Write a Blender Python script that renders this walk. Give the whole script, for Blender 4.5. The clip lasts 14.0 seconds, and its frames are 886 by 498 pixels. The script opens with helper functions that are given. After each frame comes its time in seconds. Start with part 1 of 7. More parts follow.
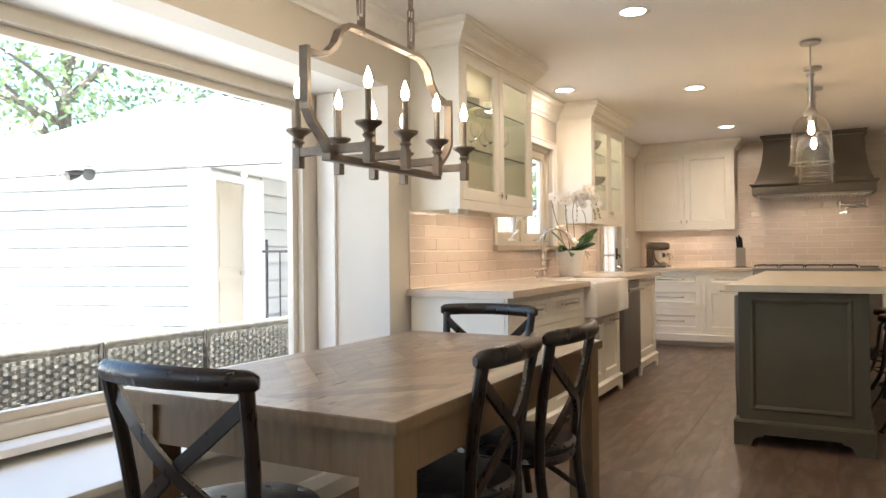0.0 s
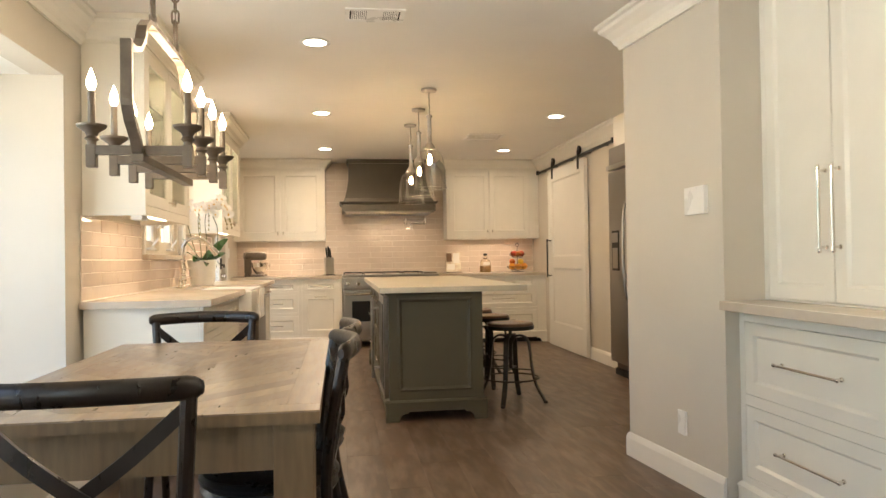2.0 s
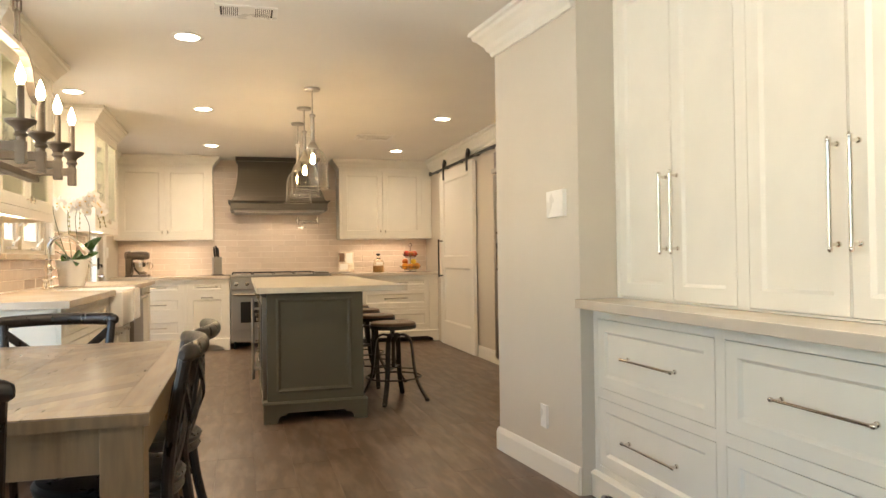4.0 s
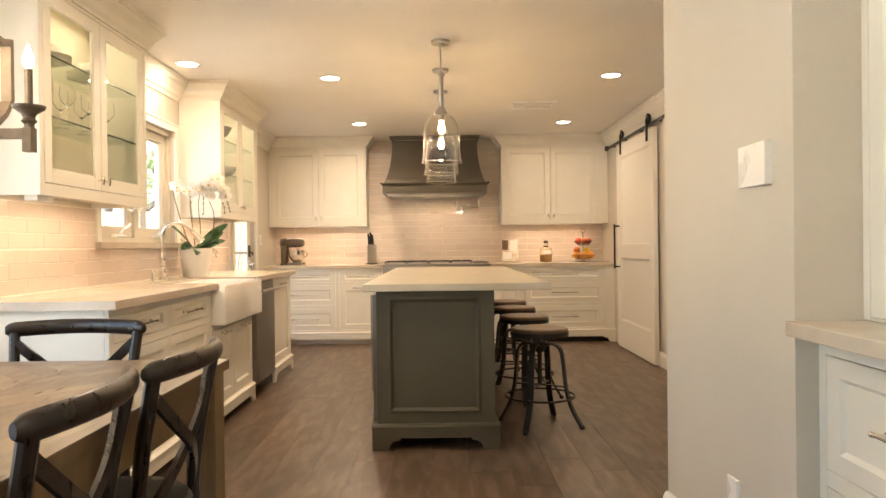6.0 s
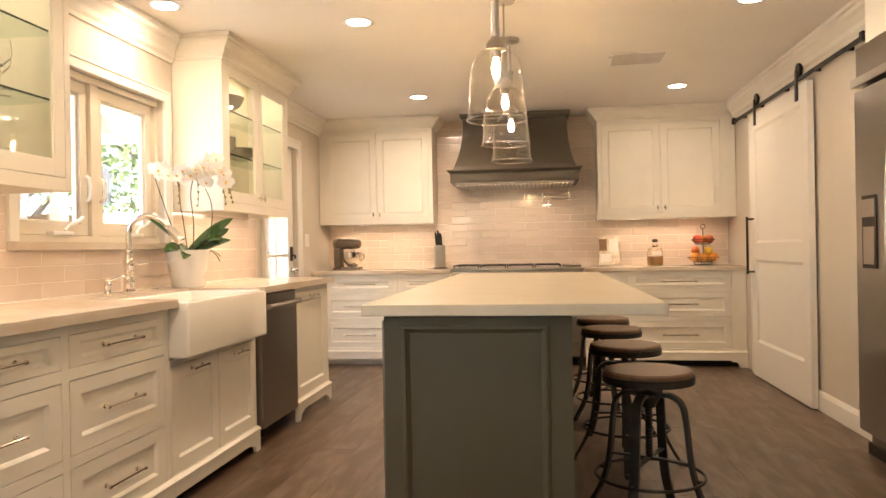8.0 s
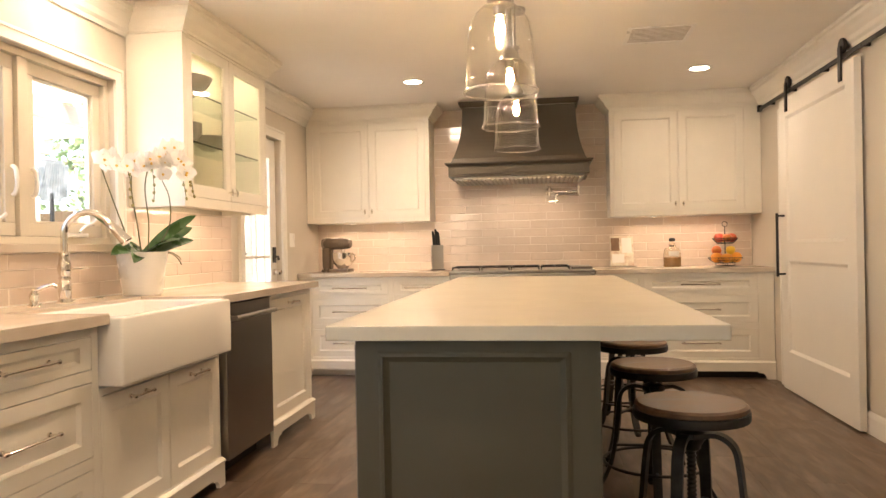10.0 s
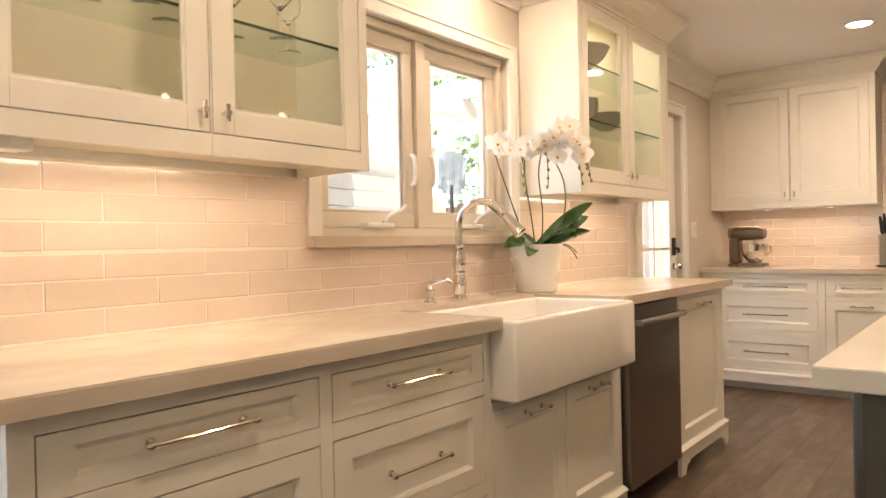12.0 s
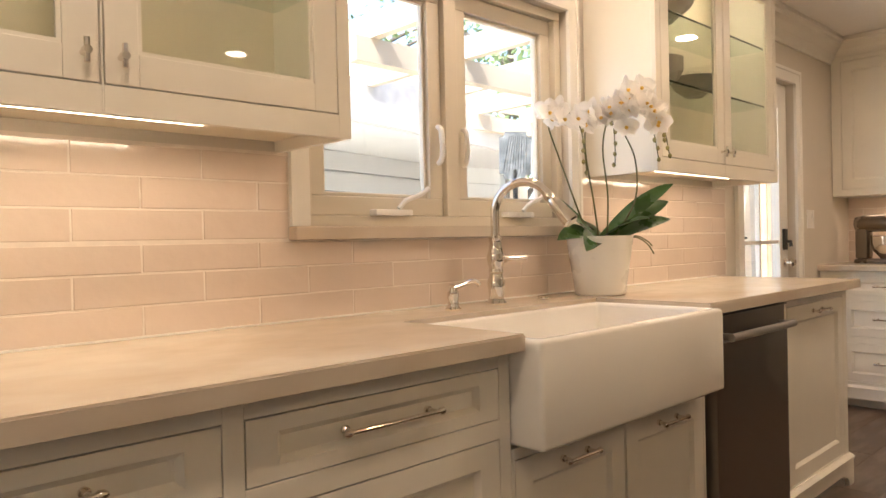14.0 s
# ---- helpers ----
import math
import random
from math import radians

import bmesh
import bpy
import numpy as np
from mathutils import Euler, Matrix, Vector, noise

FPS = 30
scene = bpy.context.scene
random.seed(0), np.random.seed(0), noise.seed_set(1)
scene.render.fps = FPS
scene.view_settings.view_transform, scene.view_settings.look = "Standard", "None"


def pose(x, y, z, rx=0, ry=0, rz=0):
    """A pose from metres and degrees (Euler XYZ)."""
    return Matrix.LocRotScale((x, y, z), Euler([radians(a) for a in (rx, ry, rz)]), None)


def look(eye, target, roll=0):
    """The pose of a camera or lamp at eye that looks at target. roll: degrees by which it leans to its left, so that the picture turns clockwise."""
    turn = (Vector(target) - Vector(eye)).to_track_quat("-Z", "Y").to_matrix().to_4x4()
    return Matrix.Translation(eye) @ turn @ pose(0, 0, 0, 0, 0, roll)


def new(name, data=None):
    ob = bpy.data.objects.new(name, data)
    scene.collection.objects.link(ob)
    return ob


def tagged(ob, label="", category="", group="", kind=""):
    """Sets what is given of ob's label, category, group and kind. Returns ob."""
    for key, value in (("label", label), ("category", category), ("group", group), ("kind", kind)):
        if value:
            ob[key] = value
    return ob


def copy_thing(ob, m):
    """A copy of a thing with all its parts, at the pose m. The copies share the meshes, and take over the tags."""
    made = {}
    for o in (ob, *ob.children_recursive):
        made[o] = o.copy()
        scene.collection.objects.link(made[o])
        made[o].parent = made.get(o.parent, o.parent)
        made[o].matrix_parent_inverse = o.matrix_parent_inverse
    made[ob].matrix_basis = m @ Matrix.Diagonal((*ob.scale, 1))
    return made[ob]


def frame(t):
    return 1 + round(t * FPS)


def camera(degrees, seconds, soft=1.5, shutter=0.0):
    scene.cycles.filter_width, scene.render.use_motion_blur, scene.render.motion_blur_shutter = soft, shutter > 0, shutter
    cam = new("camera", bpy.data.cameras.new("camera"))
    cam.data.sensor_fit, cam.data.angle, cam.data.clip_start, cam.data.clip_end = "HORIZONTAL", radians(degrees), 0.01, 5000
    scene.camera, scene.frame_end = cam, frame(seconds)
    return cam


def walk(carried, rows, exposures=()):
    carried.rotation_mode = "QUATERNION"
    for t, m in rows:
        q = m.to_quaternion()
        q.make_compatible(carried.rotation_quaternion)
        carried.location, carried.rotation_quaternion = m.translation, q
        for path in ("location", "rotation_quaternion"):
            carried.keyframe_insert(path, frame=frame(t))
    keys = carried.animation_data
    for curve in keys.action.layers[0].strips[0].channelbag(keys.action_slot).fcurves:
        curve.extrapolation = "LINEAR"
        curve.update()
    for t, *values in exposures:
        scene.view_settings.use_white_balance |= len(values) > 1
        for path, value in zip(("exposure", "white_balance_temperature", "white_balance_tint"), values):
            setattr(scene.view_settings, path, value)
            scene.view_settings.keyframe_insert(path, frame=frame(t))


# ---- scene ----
cam = camera(63.7, 14.0)
PATH = [
    (0, (2.161, -1.945, 1.127), (1.205, -0.188, 1.138), -0.6),
    (0.4, (1.957, -2.048, 1.119), (1.322, -0.151, 1.135), -1.2),
    (0.5, (1.908, -2.071, 1.119), (1.355, -0.149, 1.129), -0.9),
    (1, (1.67, -2.218, 1.12), (1.503, -0.225, 1.139), -1.1),
    (1.5, (1.491, -2.321, 1.13), (1.593, -0.324, 1.16), -1.0),
    (2, (1.357, -2.386, 1.119), (1.643, -0.407, 1.145), -0.9),
    (2.5, (1.332, -2.456, 1.123), (1.759, -0.503, 1.149), -0.8),
    (3, (1.347, -2.526, 1.111), (1.876, -0.597, 1.138), -0.8),
    (3.2, (1.363, -2.554, 1.106), (1.91, -0.63, 1.134), -0.8),
    (5.3, (1.897, -1.958, 1.143), (2.356, -0.012, 1.135), -0.9),
    (5.5, (1.941, -1.836, 1.141), (2.267, 0.137, 1.134), -0.8),
    (6, (2.042, -1.441, 1.137), (2.05, 0.559, 1.126), -0.7),
    (6.5, (2.145, -1.048, 1.133), (1.971, 0.945, 1.123), -0.7),
    (7, (2.193, -0.646, 1.121), (1.919, 1.335, 1.111), -0.9),
    (7.5, (2.224, -0.281, 1.098), (1.943, 1.7, 1.09), -1.1),
    (8, (2.245, 0.053, 1.115), (1.968, 2.034, 1.115), -1.0),
    (8.2, (2.258, 0.151, 1.12), (1.98, 2.131, 1.118), -1.1),
    (10.3, (2.164, 0.737, 1.132), (1.881, 2.717, 1.128), -1.1),
    (10.5, (2.127, 0.822, 1.137), (1.75, 2.786, 1.136), -1.1),
    (11, (1.99, 1.014, 1.143), (1.241, 2.869, 1.144), -1.2),
    (11.5, (1.86, 1.126, 1.143), (0.834, 2.843, 1.14), -1.2),
    (12, (1.872, 1.149, 1.139), (0.637, 2.722, 1.129), -1.2),
    (12.5, (1.947, 1.163, 1.134), (0.573, 2.616, 1.121), -1.1),
    (13, (1.966, 1.248, 1.13), (0.531, 2.641, 1.114), -1.0),
    (13.5, (1.85, 1.47, 1.129), (0.401, 2.847, 1.109), -1.2),
    (14, (1.698, 1.737, 1.127), (0.253, 3.118, 1.107), -1.3),
]
walk(cam, [(t, look(e, g, r)) for t, e, g, r in PATH],
     exposures=[(0, 2.42, 5500, 6), (0.5, 2.44, 5600, 5), (1.5, 2.58, 5950, 4), (3, 2.79, 6080, 3), (5.3, 2.83, 6180, 4), (6.5, 2.88, 6230, 8), (8, 2.9, 6270, 10), (11, 2.86, 6120, 10), (12.5, 2.42, 6000, 10), (14, 2.22, 6000, 10)])

# ---- world, sun, exposure ----
WARM = (1.000, 0.716, 0.487)
INDOOR = 0.6
world = bpy.data.worlds.new("World")
scene.world = world
world.use_nodes = True
wn = world.node_tree.nodes
sky = wn.new("ShaderNodeTexSky")
sky.sky_type, sky.sun_disc = "NISHITA", False
sky.sun_elevation, sky.sun_rotation = radians(57), radians(165)
sky.dust_density, sky.ozone_density = 3.0, 0.6
wn["Background"].inputs["Strength"].default_value = 0.15
world.node_tree.links.new(sky.outputs["Color"], wn["Background"].inputs["Color"])
sun_data = bpy.data.lights.new("sun", "SUN")
sun_data.energy, sun_data.angle, sun_data.color = 4.2, radians(0.5), (1.0, 0.95, 0.87)
sun = new("sun", sun_data)
sun.matrix_world = look((2.11, -7.89, 12.58), (0, 0, 0))


def lamp(name, kind, m, watts, color=WARM, size=0.1, size_y=None, spread=None):
    d = bpy.data.lights.new(name, kind)
    d.energy, d.color = watts * INDOOR, color
    if kind == "AREA":
        d.shape = "RECTANGLE" if size_y else "DISK"
        d.size = size
        if size_y:
            d.size_y = size_y
        if spread:
            d.spread = radians(spread)
    else:
        d.shadow_soft_size = size
    ob = new(name, d)
    ob.matrix_world = m
    return ob


# ---- materials ----
MATS = {}


def mat(name, base, rough=0.5, metal=0.0, var=0.08, scale=6.0, bump=0.0, bscale=80.0, stretch=(1, 1, 1), objvar=0.0,
        coat=0.0, rvar=0.08, second=None, sscale=2.0, samount=0.5, island=0.0):
    """Principled surface with broad and fine noise in colour, gloss and relief."""
    m = bpy.data.materials.new(name)
    m.use_nodes = True
    nt, nodes = m.node_tree, m.node_tree.nodes
    link = nt.links.new
    p = nodes["Principled BSDF"]
    p.inputs["Metallic"].default_value = metal
    p.inputs["Coat Weight"].default_value = coat
    p.inputs["Coat Roughness"].default_value = 0.08
    tc = nodes.new("ShaderNodeTexCoord")
    mp = nodes.new("ShaderNodeMapping")
    mp.inputs["Scale"].default_value = stretch
    if objvar or island:
        off = nodes.new("ShaderNodeObjectInfo") if objvar else nodes.new("ShaderNodeNewGeometry")
        rnd = off.outputs["Random"] if objvar else off.outputs["Random Per Island"]
        mul = nodes.new("ShaderNodeVectorMath")
        mul.operation = "SCALE"
        mul.inputs[0].default_value = (37.0, 17.0, 29.0)
        link(rnd, mul.inputs["Scale"])
        link(mul.outputs[0], mp.inputs["Location"])
    link(tc.outputs["Object"], mp.inputs["Vector"])
    n1 = nodes.new("ShaderNodeTexNoise")
    n1.inputs["Scale"].default_value, n1.inputs["Detail"].default_value = scale, 4
    link(mp.outputs[0], n1.inputs["Vector"])
    ramp = nodes.new("ShaderNodeMapRange")
    ramp.inputs["From Min"].default_value, ramp.inputs["From Max"].default_value = 0.3, 0.7
    ramp.inputs["To Min"].default_value, ramp.inputs["To Max"].default_value = 1 - var, 1 + var
    link(n1.outputs["Fac"], ramp.inputs["Value"])
    col = nodes.new("ShaderNodeVectorMath")
    col.operation = "SCALE"
    col.inputs[0].default_value = base
    if second:
        n2 = nodes.new("ShaderNodeTexNoise")
        n2.inputs["Scale"].default_value, n2.inputs["Detail"].default_value = sscale, 4
        n2.inputs["Distortion"].default_value = 0.25
        link(mp.outputs[0], n2.inputs["Vector"])
        r2 = nodes.new("ShaderNodeMapRange")
        r2.inputs["From Min"].default_value, r2.inputs["From Max"].default_value = 0.42, 0.66
        r2.inputs["To Max"].default_value = samount
        link(n2.outputs["Fac"], r2.inputs["Value"])
        mx = nodes.new("ShaderNodeMix")
        mx.data_type = "RGBA"
        mx.inputs["A"].default_value, mx.inputs["B"].default_value = (*base, 1), (*second, 1)
        link(r2.outputs[0], mx.inputs["Factor"])
        link(mx.outputs["Result"], col.inputs[0])
    fac = ramp.outputs[0]
    if objvar or island:
        r3 = nodes.new("ShaderNodeMapRange")
        amount = objvar or island
        r3.inputs["To Min"].default_value, r3.inputs["To Max"].default_value = 1 - amount, 1 + amount
        link(rnd, r3.inputs["Value"])
        mm = nodes.new("ShaderNodeMath")
        mm.operation = "MULTIPLY"
        link(fac, mm.inputs[0])
        link(r3.outputs[0], mm.inputs[1])
        fac = mm.outputs[0]
    link(fac, col.inputs["Scale"])
    link(col.outputs[0], p.inputs["Base Color"])
    rr = nodes.new("ShaderNodeMapRange")
    rr.inputs["From Min"].default_value, rr.inputs["From Max"].default_value = 0.3, 0.7
    rr.inputs["To Min"].default_value, rr.inputs["To Max"].default_value = max(rough - rvar, 0.02), min(rough + rvar, 1)
    link(n1.outputs["Fac"], rr.inputs["Value"])
    link(rr.outputs[0], p.inputs["Roughness"])
    if bump:
        nb = nodes.new("ShaderNodeTexNoise")
        nb.inputs["Scale"].default_value, nb.inputs["Detail"].default_value = bscale, 4
        link(mp.outputs[0], nb.inputs["Vector"])
        b = nodes.new("ShaderNodeBump")
        b.inputs["Strength"].default_value, b.inputs["Distance"].default_value = bump, 0.004
        link(nb.outputs["Fac"], b.inputs["Height"])
        link(b.outputs[0], p.inputs["Normal"])
    MATS[name] = m
    return m


def glass(name, tint=(1, 1, 1), rough=0.0, ior=1.45):
    m = bpy.data.materials.new(name)
    m.use_nodes = True
    p = m.node_tree.nodes["Principled BSDF"]
    p.inputs["Base Color"].default_value = (*tint, 1)
    p.inputs["Transmission Weight"].default_value = 1.0
    p.inputs["Roughness"].default_value = rough
    p.inputs["IOR"].default_value = ior
    MATS[name] = m
    return m


def sheet_glass(name, tint=(1, 1, 1), gloss=0.55, rough=0.01):
    """Thin clear glass: straight view through it, with a mirror gloss that grows at grazing angles."""
    m = bpy.data.materials.new(name)
    m.use_nodes = True
    nt, nodes = m.node_tree, m.node_tree.nodes
    nodes.remove(nodes["Principled BSDF"])
    see, shine, mix = nodes.new("ShaderNodeBsdfTransparent"), nodes.new("ShaderNodeBsdfGlossy"), nodes.new("ShaderNodeMixShader")
    see.inputs["Color"].default_value = (*tint, 1)
    shine.inputs["Roughness"].default_value = rough
    lw = nodes.new("ShaderNodeLayerWeight")
    lw.inputs["Blend"].default_value = 0.5
    steep, dim = nodes.new("ShaderNodeMath"), nodes.new("ShaderNodeMath")
    steep.operation, dim.operation = "POWER", "MULTIPLY_ADD"
    steep.inputs[1].default_value = 4.0
    dim.inputs[1].default_value, dim.inputs[2].default_value = gloss, 0.03
    nt.links.new(lw.outputs["Facing"], steep.inputs[0])
    nt.links.new(steep.outputs[0], dim.inputs[0])
    nt.links.new(dim.outputs[0], mix.inputs["Fac"])
    nt.links.new(see.outputs[0], mix.inputs[1])
    nt.links.new(shine.outputs[0], mix.inputs[2])
    nt.links.new(mix.outputs[0], nodes["Material Output"].inputs["Surface"])
    MATS[name] = m
    return m


def glow(name, color, strength):
    m = bpy.data.materials.new(name)
    m.use_nodes = True
    p = m.node_tree.nodes["Principled BSDF"]
    p.inputs["Base Color"].default_value = (0.8, 0.8, 0.8, 1)
    p.inputs["Emission Color"].default_value = (*color, 1)
    p.inputs["Emission Strength"].default_value = strength
    MATS[name] = m
    return m


M_WALL = mat("wall_paint", (0.62, 0.565, 0.475), 0.62, var=0.03, scale=2.5, bump=0.25, bscale=180)
M_CEIL = mat("ceiling_paint", (0.84, 0.81, 0.75), 0.8, var=0.02, scale=2, bump=0.2, bscale=140)
M_TRIM = mat("trim_paint", (0.80, 0.77, 0.70), 0.38, var=0.02, scale=4, bump=0.04, bscale=60)
M_CAB = mat("cabinet_paint", (0.81, 0.77, 0.675), 0.36, var=0.025, scale=5, bump=0.05, bscale=40)
M_GREY = mat("island_paint", (0.078, 0.066, 0.038), 0.52, var=0.06, scale=6, bump=0.05, bscale=40)
M_INNER = mat("cabinet_interior", (0.76, 0.69, 0.54), 0.45, var=0.02, scale=4)
M_HOOD = mat("hood_paint", (0.085, 0.072, 0.054), 0.42, var=0.06, scale=6, bump=0.05, bscale=40)
M_STONE = mat("quartzite", (0.62, 0.545, 0.445), 0.24, var=0.03, scale=14, second=(0.46, 0.355, 0.25), sscale=2.6, samount=0.6, stretch=(1, 0.6, 1), coat=0.1, rvar=0.012)
M_ISTONE = mat("island_quartzite", (0.58, 0.525, 0.41), 0.3, var=0.04, scale=16, second=(0.48, 0.42, 0.31), sscale=5, samount=0.4, coat=0.1, rvar=0.012)
M_TILE = mat("glazed_tile", (0.71, 0.595, 0.50), 0.08, var=0.03, scale=5, bump=0.45, bscale=13, objvar=0.03, coat=0.6, rvar=0.03)
M_TILEWAVE = mat("wavy_glazed_tile", (0.71, 0.60, 0.50), 0.07, var=0.03, scale=5, bump=1.0, bscale=26, objvar=0.03, coat=0.9, rvar=0.03)
M_GROUT = mat("grout", (0.76, 0.68, 0.59), 0.85, var=0.05, scale=30)
M_PLANK = mat("floor_plank", (0.098, 0.060, 0.037), 0.35, var=0.26, scale=6, stretch=(4, 0.9, 1), second=(0.19, 0.138, 0.098),
              sscale=3.6, samount=0.85, objvar=0.1, rvar=0.03)
M_JOINT = mat("floor_joint", (0.06, 0.042, 0.03), 0.8, var=0.1)
M_TABLE = mat("table_oak", (0.205, 0.145, 0.09), 0.32, var=0.24, scale=7, stretch=(8, 0.9, 1), second=(0.31, 0.24, 0.165),
              sscale=3, samount=0.7, bump=0.05, bscale=40, objvar=0.32, rvar=0.05, coat=0.2)
M_TABLELEG = mat("table_leg_oak", (0.19, 0.122, 0.058), 0.5, var=0.16, scale=7, stretch=(8, 8, 0.9), bump=0.08, bscale=40)
M_BLACKWOOD = mat("black_wood", (0.014, 0.008, 0.005), 0.32, var=0.3, scale=16, stretch=(3, 3, 1), bump=0.06, bscale=50)
M_SEAT = mat("black_leather", (0.016, 0.016, 0.017), 0.32, var=0.2, scale=12, bump=0.3, bscale=160)
M_STOOLWOOD = mat("stool_wood", (0.20, 0.115, 0.062), 0.42, var=0.25, scale=6, stretch=(1, 7, 1), bump=0.15, bscale=40, coat=0.2)
M_IRON = mat("dark_iron", (0.055, 0.052, 0.047), 0.45, metal=0.7, var=0.25, scale=25, bump=0.1)
M_BRONZE = mat("aged_bronze", (0.17, 0.135, 0.10), 0.45, metal=0.6, var=0.2, scale=25, bump=0.1)
M_CHROME = mat("polished_nickel", (0.78, 0.73, 0.66), 0.1, metal=1.0, var=0.03, rvar=0.03)
M_STEEL = mat("brushed_steel", (0.45, 0.43, 0.40), 0.3, metal=1.0, var=0.015, scale=3, stretch=(60, 60, 1), rvar=0.015)
M_DARKSTEEL = mat("dark_steel", (0.27, 0.245, 0.22), 0.32, metal=1.0, var=0.015, scale=3, stretch=(60, 60, 1), rvar=0.015)
M_BLACK = mat("black_metal", (0.014, 0.013, 0.012), 0.4, metal=0.3, var=0.1)
M_PORCELAIN = mat("porcelain", (0.82, 0.79, 0.73), 0.1, var=0.01, coat=0.5, rvar=0.03)
M_CERAMIC = mat("matt_ceramic", (0.80, 0.78, 0.72), 0.3, var=0.02)
M_VINYL = mat("window_vinyl", (0.66, 0.60, 0.49), 0.4, var=0.02)
M_WHITEPLASTIC = mat("white_plastic", (0.82, 0.80, 0.76), 0.3, var=0.01)
# Near-black that paints in the shade of toe gaps and vent openings.
M_DARK = mat("shade_black", (0.03, 0.027, 0.024), 0.8, var=0.1)
M_VENTBACK = mat("vent_backing", (0.36, 0.30, 0.25), 0.8, var=0.05)
M_GLASS = glass("clear_glass", ior=1.32)
M_SHADE = sheet_glass("shade_glass", (0.985, 0.98, 0.965), 0.8)
M_LIP = glass("thick_glass", (0.97, 0.95, 0.9))
M_PANE = sheet_glass("window_glass", gloss=0.4)
M_CABPANE = sheet_glass("cabinet_glass", (0.97, 0.98, 0.95), 0.45)
M_SHELF = sheet_glass("shelf_glass", (0.93, 0.97, 0.94), 0.45)
M_SHELFEDGE = mat("glass_edge", (0.03, 0.06, 0.035), 0.1, var=0.1, coat=0.5)
M_BULB = glow("bulb_glow", (1.0, 0.62, 0.27), 40)
M_CANDLE = glow("candle_glow", (1.0, 0.74, 0.45), 10)
M_LENS = glow("downlight_lens", (1.0, 0.83, 0.62), 5)
M_STRIP = glow("led_strip", (1.0, 0.78, 0.52), 4)
M_LEAF = mat("orchid_leaf", (0.07, 0.15, 0.04), 0.3, var=0.25, scale=14, coat=0.2)
M_STEM = mat("orchid_stem", (0.10, 0.105, 0.035), 0.5, var=0.25, scale=30)
M_BUD = mat("orchid_bud", (0.30, 0.27, 0.10), 0.5, var=0.2, scale=30)
M_PETAL = mat("orchid_petal", (0.88, 0.86, 0.83), 0.5, var=0.03, scale=40)
M_YELLOW = mat("orchid_centre", (0.75, 0.48, 0.08), 0.5, var=0.1)
M_SOIL = mat("bark_soil", (0.07, 0.045, 0.028), 0.9, var=0.3, scale=60, bump=0.5)
pnt = M_PETAL.node_tree
thin, petal_mix = pnt.nodes.new("ShaderNodeBsdfTranslucent"), pnt.nodes.new("ShaderNodeMixShader")
thin.inputs["Color"].default_value = (0.90, 0.88, 0.84, 1)
petal_mix.inputs["Fac"].default_value = 0.45
pnt.links.new(pnt.nodes["Principled BSDF"].outputs[0], petal_mix.inputs[1])
pnt.links.new(thin.outputs[0], petal_mix.inputs[2])
pnt.links.new(petal_mix.outputs[0], pnt.nodes["Material Output"].inputs["Surface"])


# ---- mesh helpers ----
def box(bm, x0, x1, y0, y1, z0, z1, bevel=0.0):
    x0, x1 = sorted((x0, x1))
    y0, y1 = sorted((y0, y1))
    z0, z1 = sorted((z0, z1))
    r = bmesh.ops.create_cube(bm, size=1)
    for v in r["verts"]:
        v.co = Vector(((x0 + x1) / 2 + v.co.x * (x1 - x0), (y0 + y1) / 2 + v.co.y * (y1 - y0), (z0 + z1) / 2 + v.co.z * (z1 - z0)))
    if bevel:
        edges = list({e for v in r["verts"] for e in v.link_edges})
        bmesh.ops.bevel(bm, geom=edges, offset=bevel, segments=2, profile=0.6, affect="EDGES")
    return bm


def boxes(*rows, bevel=0.0):
    bm = bmesh.new()
    for row in rows:
        box(bm, *row, bevel=bevel)
    return bm


def lathe(profile, segs=32, bm=None, origin=(0, 0, 0), closed=False):
    """Turned shape from (radius, height) rows."""
    bm = bm or bmesh.new()
    o = Vector(origin)
    rings = []
    for r, z in profile:
        if r < 1e-5:
            rings.append([bm.verts.new(o + Vector((0, 0, z)))])
        else:
            rings.append([bm.verts.new(o + Vector((r * math.cos(2 * math.pi * k / segs), r * math.sin(2 * math.pi * k / segs), z))) for k in range(segs)])
    pairs = list(zip(rings, rings[1:]))
    if closed:
        pairs.append((rings[-1], rings[0]))
    for a, b in pairs:
        for k in range(segs):
            l = (k + 1) % segs
            if len(a) == 1 and len(b) == 1:
                continue
            if len(a) == 1:
                bm.faces.new((a[0], b[l], b[k]))
            elif len(b) == 1:
                bm.faces.new((a[k], a[l], b[0]))
            else:
                bm.faces.new((a[k], a[l], b[l], b[k]))
    bmesh.ops.recalc_face_normals(bm, faces=bm.faces[:])
    return bm


